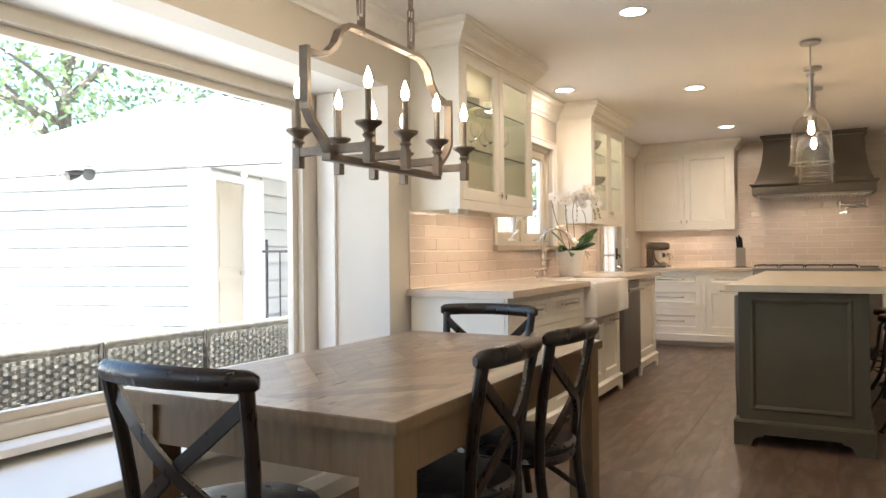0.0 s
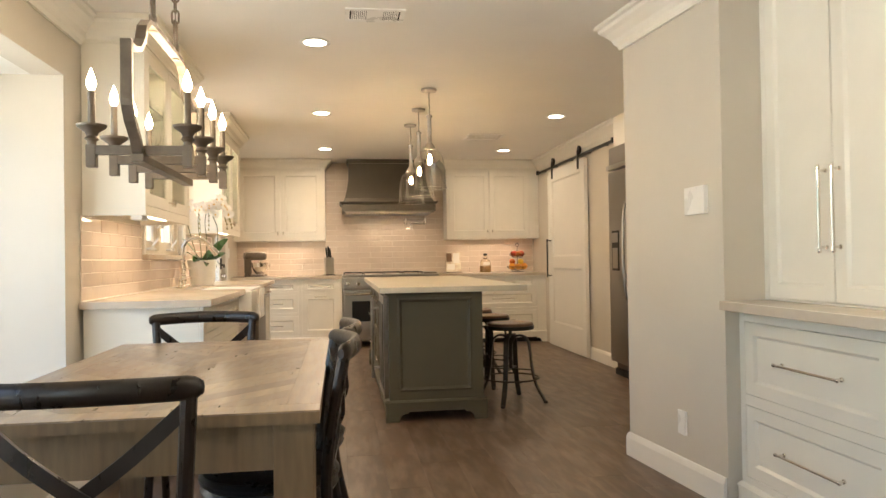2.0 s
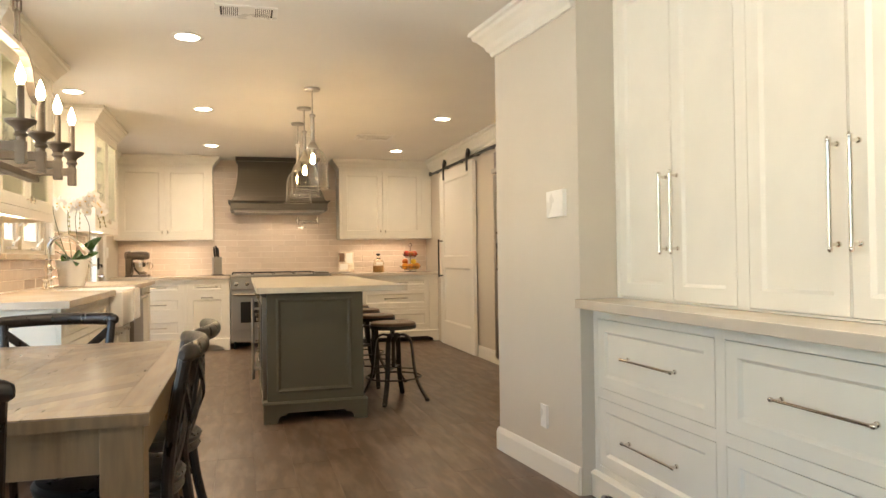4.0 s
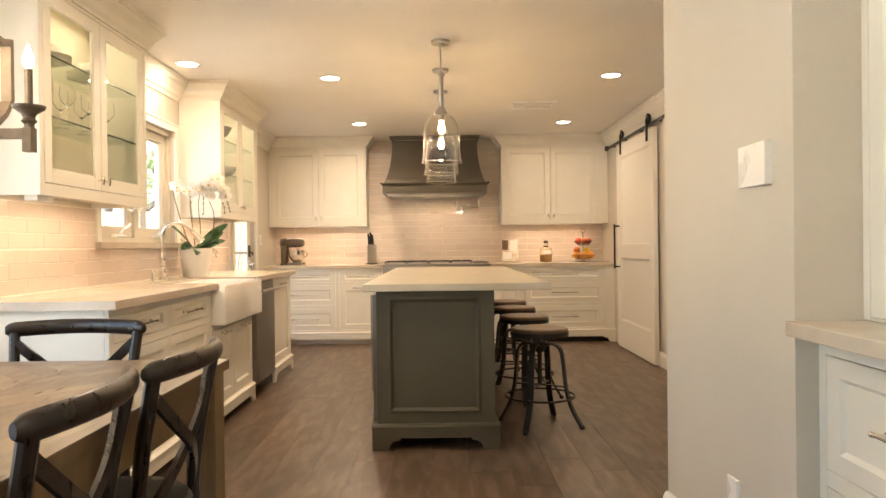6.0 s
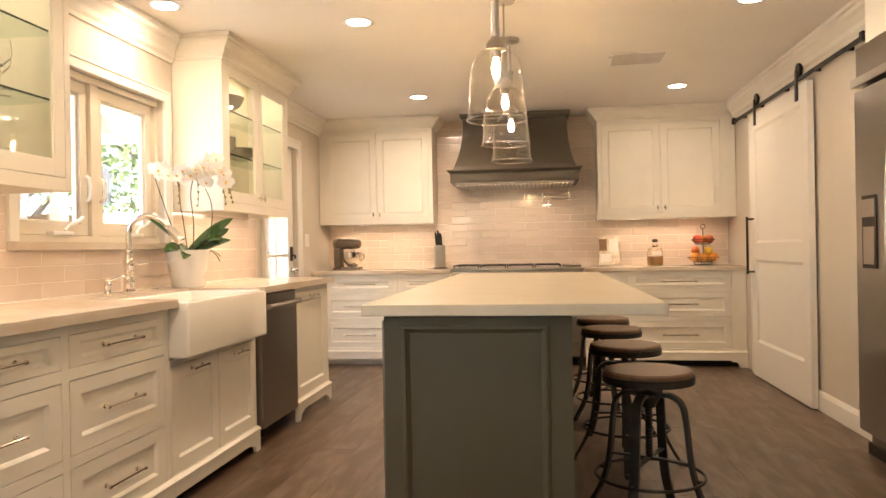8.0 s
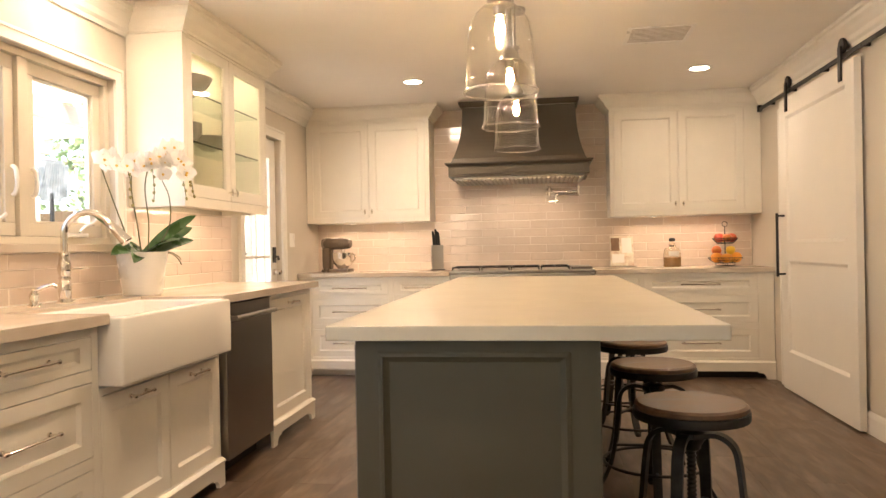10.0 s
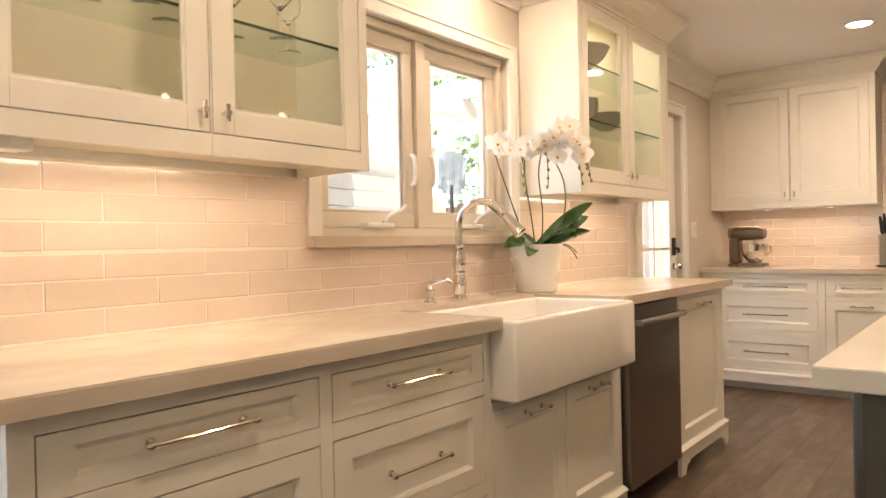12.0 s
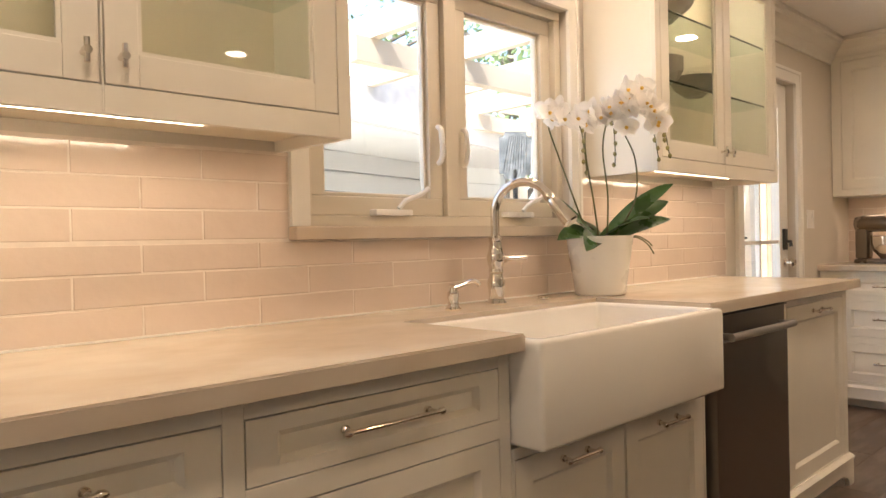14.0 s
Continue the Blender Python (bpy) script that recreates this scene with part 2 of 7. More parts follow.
def tube(points, radius, segs=8, bm=None, closed=False, flat=1.0):
    """Round rod along points; radius may be a list. flat squashes it sideways."""
    bm = bm or bmesh.new()
    pts = [Vector(p) for p in points]
    n = len(pts)
    radii = radius if isinstance(radius, (list, tuple)) else [radius] * n
    up = None
    rings = []
    for i, p in enumerate(pts):
        a = pts[i - 1] if (i > 0 or closed) else p
        b = pts[(i + 1) % n] if (i < n - 1 or closed) else p
        d = (b - a).normalized()
        if up is None:
            up = d.orthogonal().normalized()
        up = (up - d * up.dot(d)).normalized()
        side = d.cross(up)
        rings.append([bm.verts.new(p + radii[i] * (math.cos(2 * math.pi * k / segs) * up + flat * math.sin(2 * math.pi * k / segs) * side)) for k in range(segs)])
    pairs = list(zip(rings, rings[1:])) + ([(rings[-1], rings[0])] if closed else [])
    for a, b in pairs:
        for k in range(segs):
            l = (k + 1) % segs
            bm.faces.new((a[k], a[l], b[l], b[k]))
    if not closed:
        bm.faces.new(rings[0][::-1])
        bm.faces.new(rings[-1])
    return bm


def smooth(pts, steps=6):
    """Points of a smooth curve through pts."""
    p = [Vector(q) for q in pts]
    p = [2 * p[0] - p[1]] + p + [2 * p[-1] - p[-2]]
    out = []
    for i in range(1, len(p) - 2):
        for s in range(steps):
            t = s / steps
            out.append(0.5 * ((2 * p[i]) + (p[i + 1] - p[i - 1]) * t + (2 * p[i - 1] - 5 * p[i] + 4 * p[i + 1] - p[i + 2]) * t * t
                              + (3 * p[i] - p[i - 1] - 3 * p[i + 1] + p[i + 2]) * t ** 3))
    out.append(p[-2])
    return out


def ribbon(points, width, thick, across, bm=None):
    """Flat bar of rectangular section along points; across: the direction of its width."""
    bm = bm or bmesh.new()
    pts, w = [Vector(p) for p in points], Vector(across).normalized()
    rings = []
    for i, p in enumerate(pts):
        d = (pts[min(i + 1, len(pts) - 1)] - pts[max(i - 1, 0)]).normalized()
        nrm = d.cross(w).normalized()
        rings.append([bm.verts.new(p + a * w * width / 2 + b * nrm * thick / 2) for a, b in ((-1, -1), (1, -1), (1, 1), (-1, 1))])
    for a, b in zip(rings, rings[1:]):
        for k in range(4):
            l = (k + 1) % 4
            bm.faces.new((a[k], a[l], b[l], b[k]))
    bm.faces.new(rings[0][::-1])
    bm.faces.new(rings[-1])
    bmesh.ops.recalc_face_normals(bm, faces=bm.faces[:])
    return bm


def prism(poly, z0, z1, bm=None, to=None):
    """Extruded polygon; to maps (a, b, c) into space."""
    bm = bm or bmesh.new()
    to = to or (lambda a, b, c: (a, b, c))
    lo = [bm.verts.new(to(a, b, z0)) for a, b in poly]
    hi = [bm.verts.new(to(a, b, z1)) for a, b in poly]
    faces = [bm.faces.new(lo[::-1]), bm.faces.new(hi)]
    n = len(poly)
    for k in range(n):
        faces.append(bm.faces.new((lo[k], lo[(k + 1) % n], hi[(k + 1) % n], hi[k])))
    bmesh.ops.recalc_face_normals(bm, faces=faces)
    return bm


def sweep(profile, path, bm=None, to=None):
    """Moulding: profile of (out, height) along a flat path, mitred; out lies to the left of the way."""
    bm = bm or bmesh.new()
    to = to or (lambda a, b, c: (a, b, c))
    pts = [Vector(p) for p in path]
    rings = []
    for i, p in enumerate(pts):
        d0 = (p - pts[i - 1]).normalized() if i else None
        d1 = (pts[i + 1] - p).normalized() if i < len(pts) - 1 else None
        n0 = Vector((-d0.y, d0.x)) if d0 else None
        n1 = Vector((-d1.y, d1.x)) if d1 else None
        if n0 and n1:
            m = (n0 + n1)
            m = m / max(m.dot(n0), 0.2)
        else:
            m = n0 or n1
        rings.append([bm.verts.new(to(p.x + m.x * o, p.y + m.y * o, h)) for o, h in profile])
    faces = []
    n = len(profile)
    for a, b in zip(rings, rings[1:]):
        for k in range(n):
            l = (k + 1) % n
            faces.append(bm.faces.new((a[k], a[l], b[l], b[k])))
    faces += [bm.faces.new(rings[0][::-1]), bm.faces.new(rings[-1])]
    bmesh.ops.recalc_face_normals(bm, faces=faces)
    return bm


def mesh_of(name, bm, material, soft=False):
    me = bpy.data.meshes.new(name)
    bm.to_mesh(me)
    bm.free()
    me.materials.append(material)
    if soft:
        me.shade_smooth()
        me.set_sharp_from_angle(angle=radians(35))
    return me


def thing(name, label, category, at=(0, 0, 0), turn=0.0, group="", kind=""):
    """An empty at the base of a thing, to which its parts belong."""
    ob = new(name)
    ob.empty_display_size = 0.1
    ob.matrix_basis = pose(*at, 0, 0, turn)
    return tagged(ob, label, category, group, kind)


def root_of(ob):
    while ob.parent:
        ob = ob.parent
    return ob


def part(name, bm, material, parent, label="", world=False, soft=False):
    """One mesh under a thing or a part. world: its coordinates are the place's, not the thing's."""
    if world:
        bm.transform(root_of(parent).matrix_basis.inverted())
    ob = new(name, mesh_of(name, bm, material, soft))
    ob.parent = parent
    if label:
        ob["label"] = label
    return ob


def solid(name, bm, material, label, category, group="", kind="", soft=False):
    return tagged(new(name, mesh_of(name, bm, material, soft)), label, category, group, kind)


def structure(name, bm, material, label="", category="", soft=False):
    return solid(name, bm, material, label, category, kind="structure", soft=soft)


# ---- the large structure ----
H = 2.44


def wall_boxes(a0, a1, holes, z0=0.0, z1=H):
    """Rectangles (a0, a1, z0, z1) that fill a wall around its holes."""
    rows, at = [], a0
    for h0, h1, b, t in sorted(holes):
        if h0 > at:
            rows.append((at, h0, z0, z1))
        if b > z0:
            rows.append((h0, h1, z0, b))
        if t < z1:
            rows.append((h0, h1, t, z1))
        at = h1
    if at < a1:
        rows.append((at, a1, z0, z1))
    return rows


# BAY0 lies out of view: bay and window are stretched south for more daylight.
BAY0, BAY1, BAYX, BAYZ = -2.35, 1.40, -0.50, 2.065
floor = structure("floor", boxes((-0.02, 3.8, -5.0, 7.43, -0.08, -0.012), (3.8, 4.9, 0.6, 7.43, -0.08, -0.012)), M_JOINT, "dark wood-look plank floor with narrow joints", "floor")
ceiling = structure("ceiling", boxes((-0.05, 4.9, -5.2, 7.6, H, H + 0.1)), M_CEIL, "smooth off-white painted ceiling", "ceiling")
# Unseen slab, added over the ceiling to keep the sun out.
roof = structure("roof_slab", boxes((-0.7, 5.2, -5.4, 7.9, H + 0.1, H + 0.25)), M_DARK, "unseen dark roof slab added above the rooms to block the sun", "roof")
# The hole from y -4.7 to -2.75 belongs to an unseen window added for light.
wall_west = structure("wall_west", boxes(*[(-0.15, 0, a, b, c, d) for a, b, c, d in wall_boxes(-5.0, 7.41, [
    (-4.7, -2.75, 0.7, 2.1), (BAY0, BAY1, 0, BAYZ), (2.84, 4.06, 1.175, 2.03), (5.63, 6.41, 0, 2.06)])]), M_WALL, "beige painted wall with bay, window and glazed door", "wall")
wall_north = structure("wall_north", boxes((-0.15, 4.9, 7.41, 7.56, 0, H)), M_WALL, "kitchen wall behind the range, tiled above the counter", "wall")
wall_east = structure("wall_east", boxes(*[(4.06, 4.2, a, b, c, d) for a, b, c, d in wall_boxes(4.12, 7.41, [(5.45, 6.5, 0, 2.08)])],
                                         (4.7, 4.82, 3.08, 4.12, 0, H), (4.06, 4.82, 2.98, 3.08, 0, H), (4.2, 4.82, 4.12, 4.2, 0, H),
                                         (4.06, 4.2, 1.44, 2.98, 0, H)), M_WALL, "beige painted wall with the pantry doorway", "wall")
wall_pantry = structure("wall_pantry", boxes((4.75, 4.9, 4.2, 7.41, 0, H)), M_WALL, "plain pantry wall", "wall")
wall_pier = structure("wall_pier", prism([(2.955, 1.44), (3.035, 0.555), (4.2, 0.555), (4.2, 1.44)], 0, H), M_WALL,
                      "beige painted wall pier beside the built-in cabinets", "wall")
wall_dining_east = structure("wall_dining_east", boxes((3.62, 3.8, -5.0, 0.555, 0, H)), M_WALL, "beige wall behind the built-in cabinets", "wall")
wall_south = structure("wall_south", boxes((-0.15, 3.8, -5.15, -5.0, 0, H)), M_WALL, "plain beige wall at the dining end", "wall")
wall_bay = structure("wall_bay", boxes(*[(BAYX - 0.12, BAYX, a, b, c, d) for a, b, c, d in wall_boxes(BAY0 - 0.1, BAY1 + 0.1, [(BAY0 + 0.1, BAY1 - 0.09, 0.46, 2.05)], 0, 2.2)],
                                       ), M_WALL, "beige painted wall round the bay window", "wall")
for name, y0, y1 in (("wall_bay_side_1", BAY1, BAY1 + 0.1), ("wall_bay_side_2", BAY0 - 0.1, BAY0)):
    structure(name, boxes((BAYX, -0.15, y0, y1, 0, 2.2)), M_WALL, "painted side of the bay recess", "wall")
bay_soffit = structure("bay_soffit", boxes((BAYX, -0.15, BAY0, BAY1, BAYZ, 2.2)), M_CEIL, "white soffit over the bay window", "soffit")
window_seat = thing("window_seat", "white painted built-in window bench under the bay window", "bench", (0, 0, 0), kind="structure")
part("seat_top", boxes((BAYX, 0.125, BAY0 + 0.002, BAY1 - 0.002, 0.37, 0.40), bevel=0.004), M_TRIM, window_seat)
part("front_panel", boxes((0.07, 0.10, BAY0 + 0.01, BAY1 - 0.01, 0.1, 0.37)), M_TRIM, window_seat)
part("plinth", sweep([(0, 0), (-0.03, 0), (-0.03, 0.075), (-0.018, 0.1), (-0.014, 0.12), (0, 0.125)], [(0.10, BAY0 + 0.01), (0.10, BAY1 - 0.01)]), M_TRIM, window_seat)
part("end_panel", boxes((0.002, 0.07, BAY1 - 0.03, BAY1 - 0.01, 0.0, 0.37)), M_TRIM, window_seat)

CROWN = [(0, 0), (0.015, 0), (0.02, 0.02), (0.035, 0.035), (0.045, 0.06), (0.075, 0.095), (0.095, 0.11), (0.10, 0.13), (0.115, 0.137), (0.115, 0.158), (0, 0.158)]
BASEB = [(0, 0.0), (0.016, 0.0), (0.016, 0.10), (0.011, 0.118), (0.006, 0.128), (0, 0.13)]


def moulding(name, profile, path, z, label, category, material=None):
    return structure(name, sweep(profile, path, to=lambda a, b, c: (a, b, c + z)), material or M_TRIM, label, category)


CZ = H - 0.16
moulding("crown_moulding_west", CROWN, [(0, 1.625), (0, -5.0)], CZ, "white crown moulding along the bay wall", "crown moulding")
moulding("crown_moulding_window", CROWN, [(0, 4.16), (0, 2.77)], CZ, "white crown moulding above the kitchen window", "crown moulding")
moulding("crown_moulding_door", CROWN, [(0, 7.06), (0, 5.315)], CZ, "white crown moulding above the glazed door", "crown moulding")
moulding("crown_moulding_east", CROWN, [(4.06, 4.13), (4.06, 7.06)], CZ, "white crown moulding above the sliding door", "crown moulding")
moulding("crown_moulding_pier", CROWN, [(3.0338, 0.57), (2.955, 1.44), (4.05, 1.44)], CZ, "white crown moulding round the wall pier", "crown moulding")
moulding("baseboard_pier", BASEB, [(3.0338, 0.565), (2.955, 1.44), (4.05, 1.44)], 0, "white baseboard round the wall pier", "baseboard")
moulding("baseboard_east", BASEB, [(4.06, 4.13), (4.06, 5.38)], 0, "white baseboard behind the sliding door", "baseboard")
moulding("baseboard_west", BASEB, [(0, 1.60), (0, 1.405)], 0, "white baseboard beside the window bench", "baseboard")
moulding("baseboard_door", BASEB, [(0, 6.77), (0, 6.5)], 0, "white baseboard beside the glazed door", "baseboard")


def casing(name, y0, y1, z0, z1, w, t, x, out, label, foot=True):
    """Flat trim with a raised outer edge round an opening in a wall of constant x."""
    prof = [(0, 0), (0, t * 0.75), (w * 0.72, t * 0.75), (w * 0.78, t), (w, t), (w, 0)]
    path = [(y0, z0), (y0, z1), (y1, z1), (y1, z0)] if foot else [(y0, z0), (y0, z1), (y1, z1), (y1, z0), (y0, z0)]
    return structure(name, sweep(prof, path, to=lambda a, b, c: (x + out * c, a, b)), M_TRIM, label, "trim")


def pane(name, row, parent, material=None):
    ob = part(name, boxes(row), material or M_PANE, parent, world=True)
    ob.visible_shadow = False
    return ob


# bay window
window_1 = thing("window_1", "large cream-framed picture window in the bay", "window", (BAYX, 0, 0.53), kind="structure")
WY0, WY1, WZ0, WZ1 = BAY0 + 0.1, BAY1 - 0.09, 0.46, 2.05


def frame_rect(x0, x1, y0, y1, z0, z1, w):
    return boxes((x0, x1, y0, y1, z0, z0 + w), (x0, x1, y0, y1, z1 - w, z1), (x0, x1, y0, y0 + w, z0 + w, z1 - w), (x0, x1, y1 - w, y1, z0 + w, z1 - w), bevel=0.004)


part("window_frame", frame_rect(-0.60, -0.49, WY0, WY1, WZ0, WZ1, 0.055), M_VINYL, window_1, world=True)
part("inner_stop", frame_rect(-0.57, -0.53, WY0 + 0.056, WY1 - 0.056, WZ0 + 0.056, WZ1 - 0.056, 0.04), M_VINYL, window_1, world=True)
pane("pane", (-0.556, -0.55, WY0 + 0.09, WY1 - 0.09, WZ0 + 0.09, WZ1 - 0.09), window_1)
part("window_sill", boxes((-0.488, -0.36, BAY0 + 0.005, BAY1 - 0.005, 0.43, 0.46), bevel=0.004), M_TRIM, window_1, world=True)
structure("bay_trim", boxes((-0.485, -0.36, BAY1 - 0.022, BAY1 - 0.001, 0.46, BAYZ - 0.002), bevel=0.003), M_TRIM, "white trim board beside the bay window", "trim")

# unseen window added at the dining end, with an area lamp as fill
window_3 = thing("window_3", "unseen white-framed window added at the dining end for fill light", "window", (0, -3.7, 0.7), kind="structure")
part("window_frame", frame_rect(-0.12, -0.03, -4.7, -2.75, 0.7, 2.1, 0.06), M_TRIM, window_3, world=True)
lamp("dining_fill_lamp", "AREA", look((-0.02, -3.72, 1.4), (3, -2.6, 1.3)), 2.8, (0.98, 1.0, 0.86), 1.8, 1.25)

# kitchen window: two casements
window_2 = thing("window_2", "cream double casement window above the sink", "window", (0, 3.45, 1.175), kind="structure")
part("window_frame", frame_rect(-0.13, -0.03, 2.842, 4.058, 1.177, 2.028, 0.035), M_VINYL, window_2, world=True)
part("mullion", boxes((-0.125, -0.035, 3.42, 3.48, 1.212, 1.993), bevel=0.004), M_VINYL, window_2, world=True)
for name, a, b in (("sash", 2.879, 3.418), ("sash", 3.482, 4.021)):
    s = part(name, frame_rect(-0.105, -0.055, a, b, 1.214, 1.991, 0.058), M_VINYL, window_2, world=True)
    part("glazing_bead", frame_rect(-0.09, -0.07, a + 0.059, b - 0.059, 1.273, 1.932, 0.012), M_VINYL, s, world=True)
    pane("pane", (-0.082, -0.078, a + 0.06, b - 0.06, 1.274, 1.931), s)
for y, side in ((3.39, 1), (3.51, -1)):
    part("sash_lock", tube(smooth([(-0.045, y, 1.39), (-0.03, y, 1.40), (-0.022, y, 1.44), (-0.028, y, 1.50), (-0.045, y, 1.515)]), 0.009, 8), M_WHITEPLASTIC, window_2, "cream sash lock", world=True, soft=True)
for y in (3.17, 3.78):
    bm = boxes((-0.05, -0.012, y - 0.075, y + 0.075, 1.212, 1.232), bevel=0.006)
    tube(smooth([(-0.03, y + 0.03, 1.235), (-0.025, y + 0.06, 1.262), (-0.02, y + 0.12, 1.285), (-0.02, y + 0.15, 1.305)]), 0.008, 8, bm)
    part("crank_handle", bm, M_WHITEPLASTIC, window_2, "cream fold-down crank", world=True, soft=True)
casing("window_casing", 2.84, 4.06, 1.18, 2.03, 0.062, 0.022, 0, 1, "white casing round the kitchen window")
structure("window_ledge", boxes((-0.12, 0.045, 2.775, 4.125, 1.14, 1.178), bevel=0.004), M_STONE, "pale stone ledge under the kitchen window", "window sill")

# glazed back door
casing("door_casing_west", 5.63, 6.41, 0, 2.06, 0.08, 0.022, 0, 1, "white casing round the glazed door")
door_1 = thing("door_1", "white back door with a tall divided glass light", "door", (0, 6.02, 0), kind="structure")
part("leaf", boxes((-0.09, -0.045, 5.634, 5.76, 0.01, 2.055), (-0.09, -0.045, 6.28, 6.406, 0.01, 2.055), (-0.09, -0.045, 5.76, 6.28, 0.01, 0.25),
                   (-0.09, -0.045, 5.76, 6.28, 1.9, 2.055), bevel=0.002), M_TRIM, door_1, world=True)
part("glazing_bar", boxes((-0.08, -0.055, 6.0, 6.02, 0.25, 1.9), *[(-0.08, -0.055, 5.76, 6.28, z, z + 0.02) for z in (0.66, 1.07, 1.48)]), M_TRIM, door_1, world=True)
pane("pane", (-0.07, -0.066, 5.762, 6.278, 0.252, 1.898), door_1)
bm = boxes((-0.045, -0.03, 6.315, 6.365, 1.03, 1.16), bevel=0.004)
tube([(-0.03, 6.34, 1.08), (-0.005, 6.34, 1.08), (-0.003, 6.34, 1.05)], 0.011, 8, bm)
part("deadbolt", bm, M_IRON, door_1, "dark deadbolt with keypad", world=True, soft=True)
bm = lathe([(0, 0.0), (0.028, 0), (0.028, 0.008), (0.012, 0.012), (0.012, 0.03), (0.026, 0.04), (0.029, 0.052), (0.02, 0.065), (0, 0.068)], 20)
bm.transform(pose(-0.045, 6.34, 0.95, 0, 90, 0))
part("knob", bm, M_CHROME, door_1, "nickel door knob", world=True, soft=True)
bm = boxes((-0.045, -0.036, 5.668, 5.692, 1.02, 1.12), bevel=0.003)
tube([(-0.03, 5.68, 1.11), (-0.02, 5.68, 1.11), (-0.02, 5.74, 1.11)], 0.006, 8, bm)
part("screen_latch", bm, M_IRON, door_1, "dark latch", world=True, soft=True)

# pantry doorway and sliding barn door
casing("door_casing_pantry", 5.45, 6.5, 0, 2.08, 0.085, 0.022, 4.06, -1, "white casing round the pantry doorway")
barn_door = thing("sliding_barn_door", "white two-panel sliding barn door on a black rail", "door", (4.0, 5.74, 0.012))


def panel_leaf(u0, u1, v0, v1, t, cells, slope=0.012, deep=0.014, to=None):
    """Board with sunk panels: cells (u0, u1, v0, v1). It lies from w=-t to w=0."""
    bm = bmesh.new()
    us = sorted({u0, u1, *[c for q in cells for c in q[:2]]})
    vs = sorted({v0, v1, *[c for q in cells for c in q[2:]]})
    mapv = {}

    def vert(u, v, w):
        key = (round(u, 5), round(v, 5), round(w, 5))
        if key not in mapv:
            mapv[key] = bm.verts.new(to(u, v, w))
        return mapv[key]
    for ua, ub in zip(us, us[1:]):
        for va, vb in zip(vs, vs[1:]):
            if any(q[0] <= ua + 1e-6 and ub <= q[1] + 1e-6 and q[2] <= va + 1e-6 and vb <= q[3] + 1e-6 for q in cells):
                continue
            bm.faces.new([vert(ua, va, 0), vert(ub, va, 0), vert(ub, vb, 0), vert(ua, vb, 0)])
    for a, b, c, d in cells:
        o = [vert(u, v, 0) for u, v in ((a, c), (b, c), (b, d), (a, d))]
        s = slope
        i = [vert(u, v, -deep) for u, v in ((a + s, c + s), (b - s, c + s), (b - s, d - s), (a + s, d - s))]
        for k in range(4):
            bm.faces.new((o[k], o[(k + 1) % 4], i[(k + 1) % 4], i[k]))
        bm.faces.new(i)
    e = [[vert(u, v, w) for u, v in ((u0, v0), (u1, v0), (u1, v1), (u0, v1))] for w in (0, -t)]
    bmesh.ops.recalc_face_normals(bm, faces=bm.faces[:])
    for k in range(4):
        bm.faces.new((e[0][k], e[1][k], e[1][(k + 1) % 4], e[0][(k + 1) % 4]))
    bm.faces.new(e[1][::-1])
    bmesh.ops.recalc_face_normals(bm, faces=bm.faces[:])
    return bm


DY0, DY1 = 5.08, 6.41
leaf = part("leaf", panel_leaf(DY0, DY1, 0.012, 2.195, 0.04, [(DY0 + 0.13, DY1 - 0.13, 0.30, 0.98), (DY0 + 0.13, DY1 - 0.13, 1.12, 2.06)], 0.02, 0.014,
                            to=lambda u, v, w: (4.0 - w, u, v)), M_TRIM, barn_door, world=True)
bm = tube([(3.945, 6.33, 0.86), (3.945, 6.33, 1.34)], 0.010, 10)
for z in (0.88, 1.32):
    tube([(3.945, 6.33, z), (4.0, 6.33, z)], 0.008, 8, bm)
part("handle", bm, M_BLACK, leaf, "long black pull", world=True, soft=True)
for y in (5.26, 6.24):
    bm = boxes((3.988, 3.999, y - 0.022, y + 0.022, 2.09, 2.30), bevel=0.002)
    w = lathe([(0, -0.012), (0.045, -0.012), (0.05, -0.005), (0.05, 0.005), (0.045, 0.012), (0, 0.012)], 24)
    w.transform(pose(4.013, y, 2.305, 0, 90, 0))
    me = bpy.data.meshes.new("t")
    w.to_mesh(me)
    w.free()
    bm.from_mesh(me)
    bpy.data.meshes.remove(me)
    part("hanger", bm, M_BLACK, barn_door, "black strap hanger with a wheel", world=True, soft=True)
bm = boxes((4.008, 4.018, 4.25, 6.98, 2.225, 2.255), (4.000, 4.03, 4.25, 4.29, 2.222, 2.275), (4.000, 4.03, 6.94, 6.98, 2.222, 2.275), bevel=0.002)
for y in (4.5, 5.0, 5.6, 6.2, 6.7):
    tube([(4.005, y, 2.24), (4.059, y, 2.24)], 0.011, 10, bm)
solid("barn_door_rail", bm, M_BLACK, "black steel rail of the sliding door on the wall", "rail")


# ---- kitchen: cabinets ----
def axes_to(face, side):
    """Maps (u, v, w) - along, up, out of the face - into the place."""
    if side == "west":
        return lambda u, v, w: (face + w, u, v)
    if side == "east":
        return lambda u, v, w: (face - w, u, v)
    return lambda u, v, w: (u, face - w, v)


def mbox(rows, to, bevel=0.0):
    bm = bmesh.new()
    for u0, u1, v0, v1, w0, w1 in rows:
        a, b = Vector(to(u0, v0, w0)), Vector(to(u1, v1, w1))
        box(bm, a.x, b.x, a.y, b.y, a.z, b.z, bevel)
    return bm


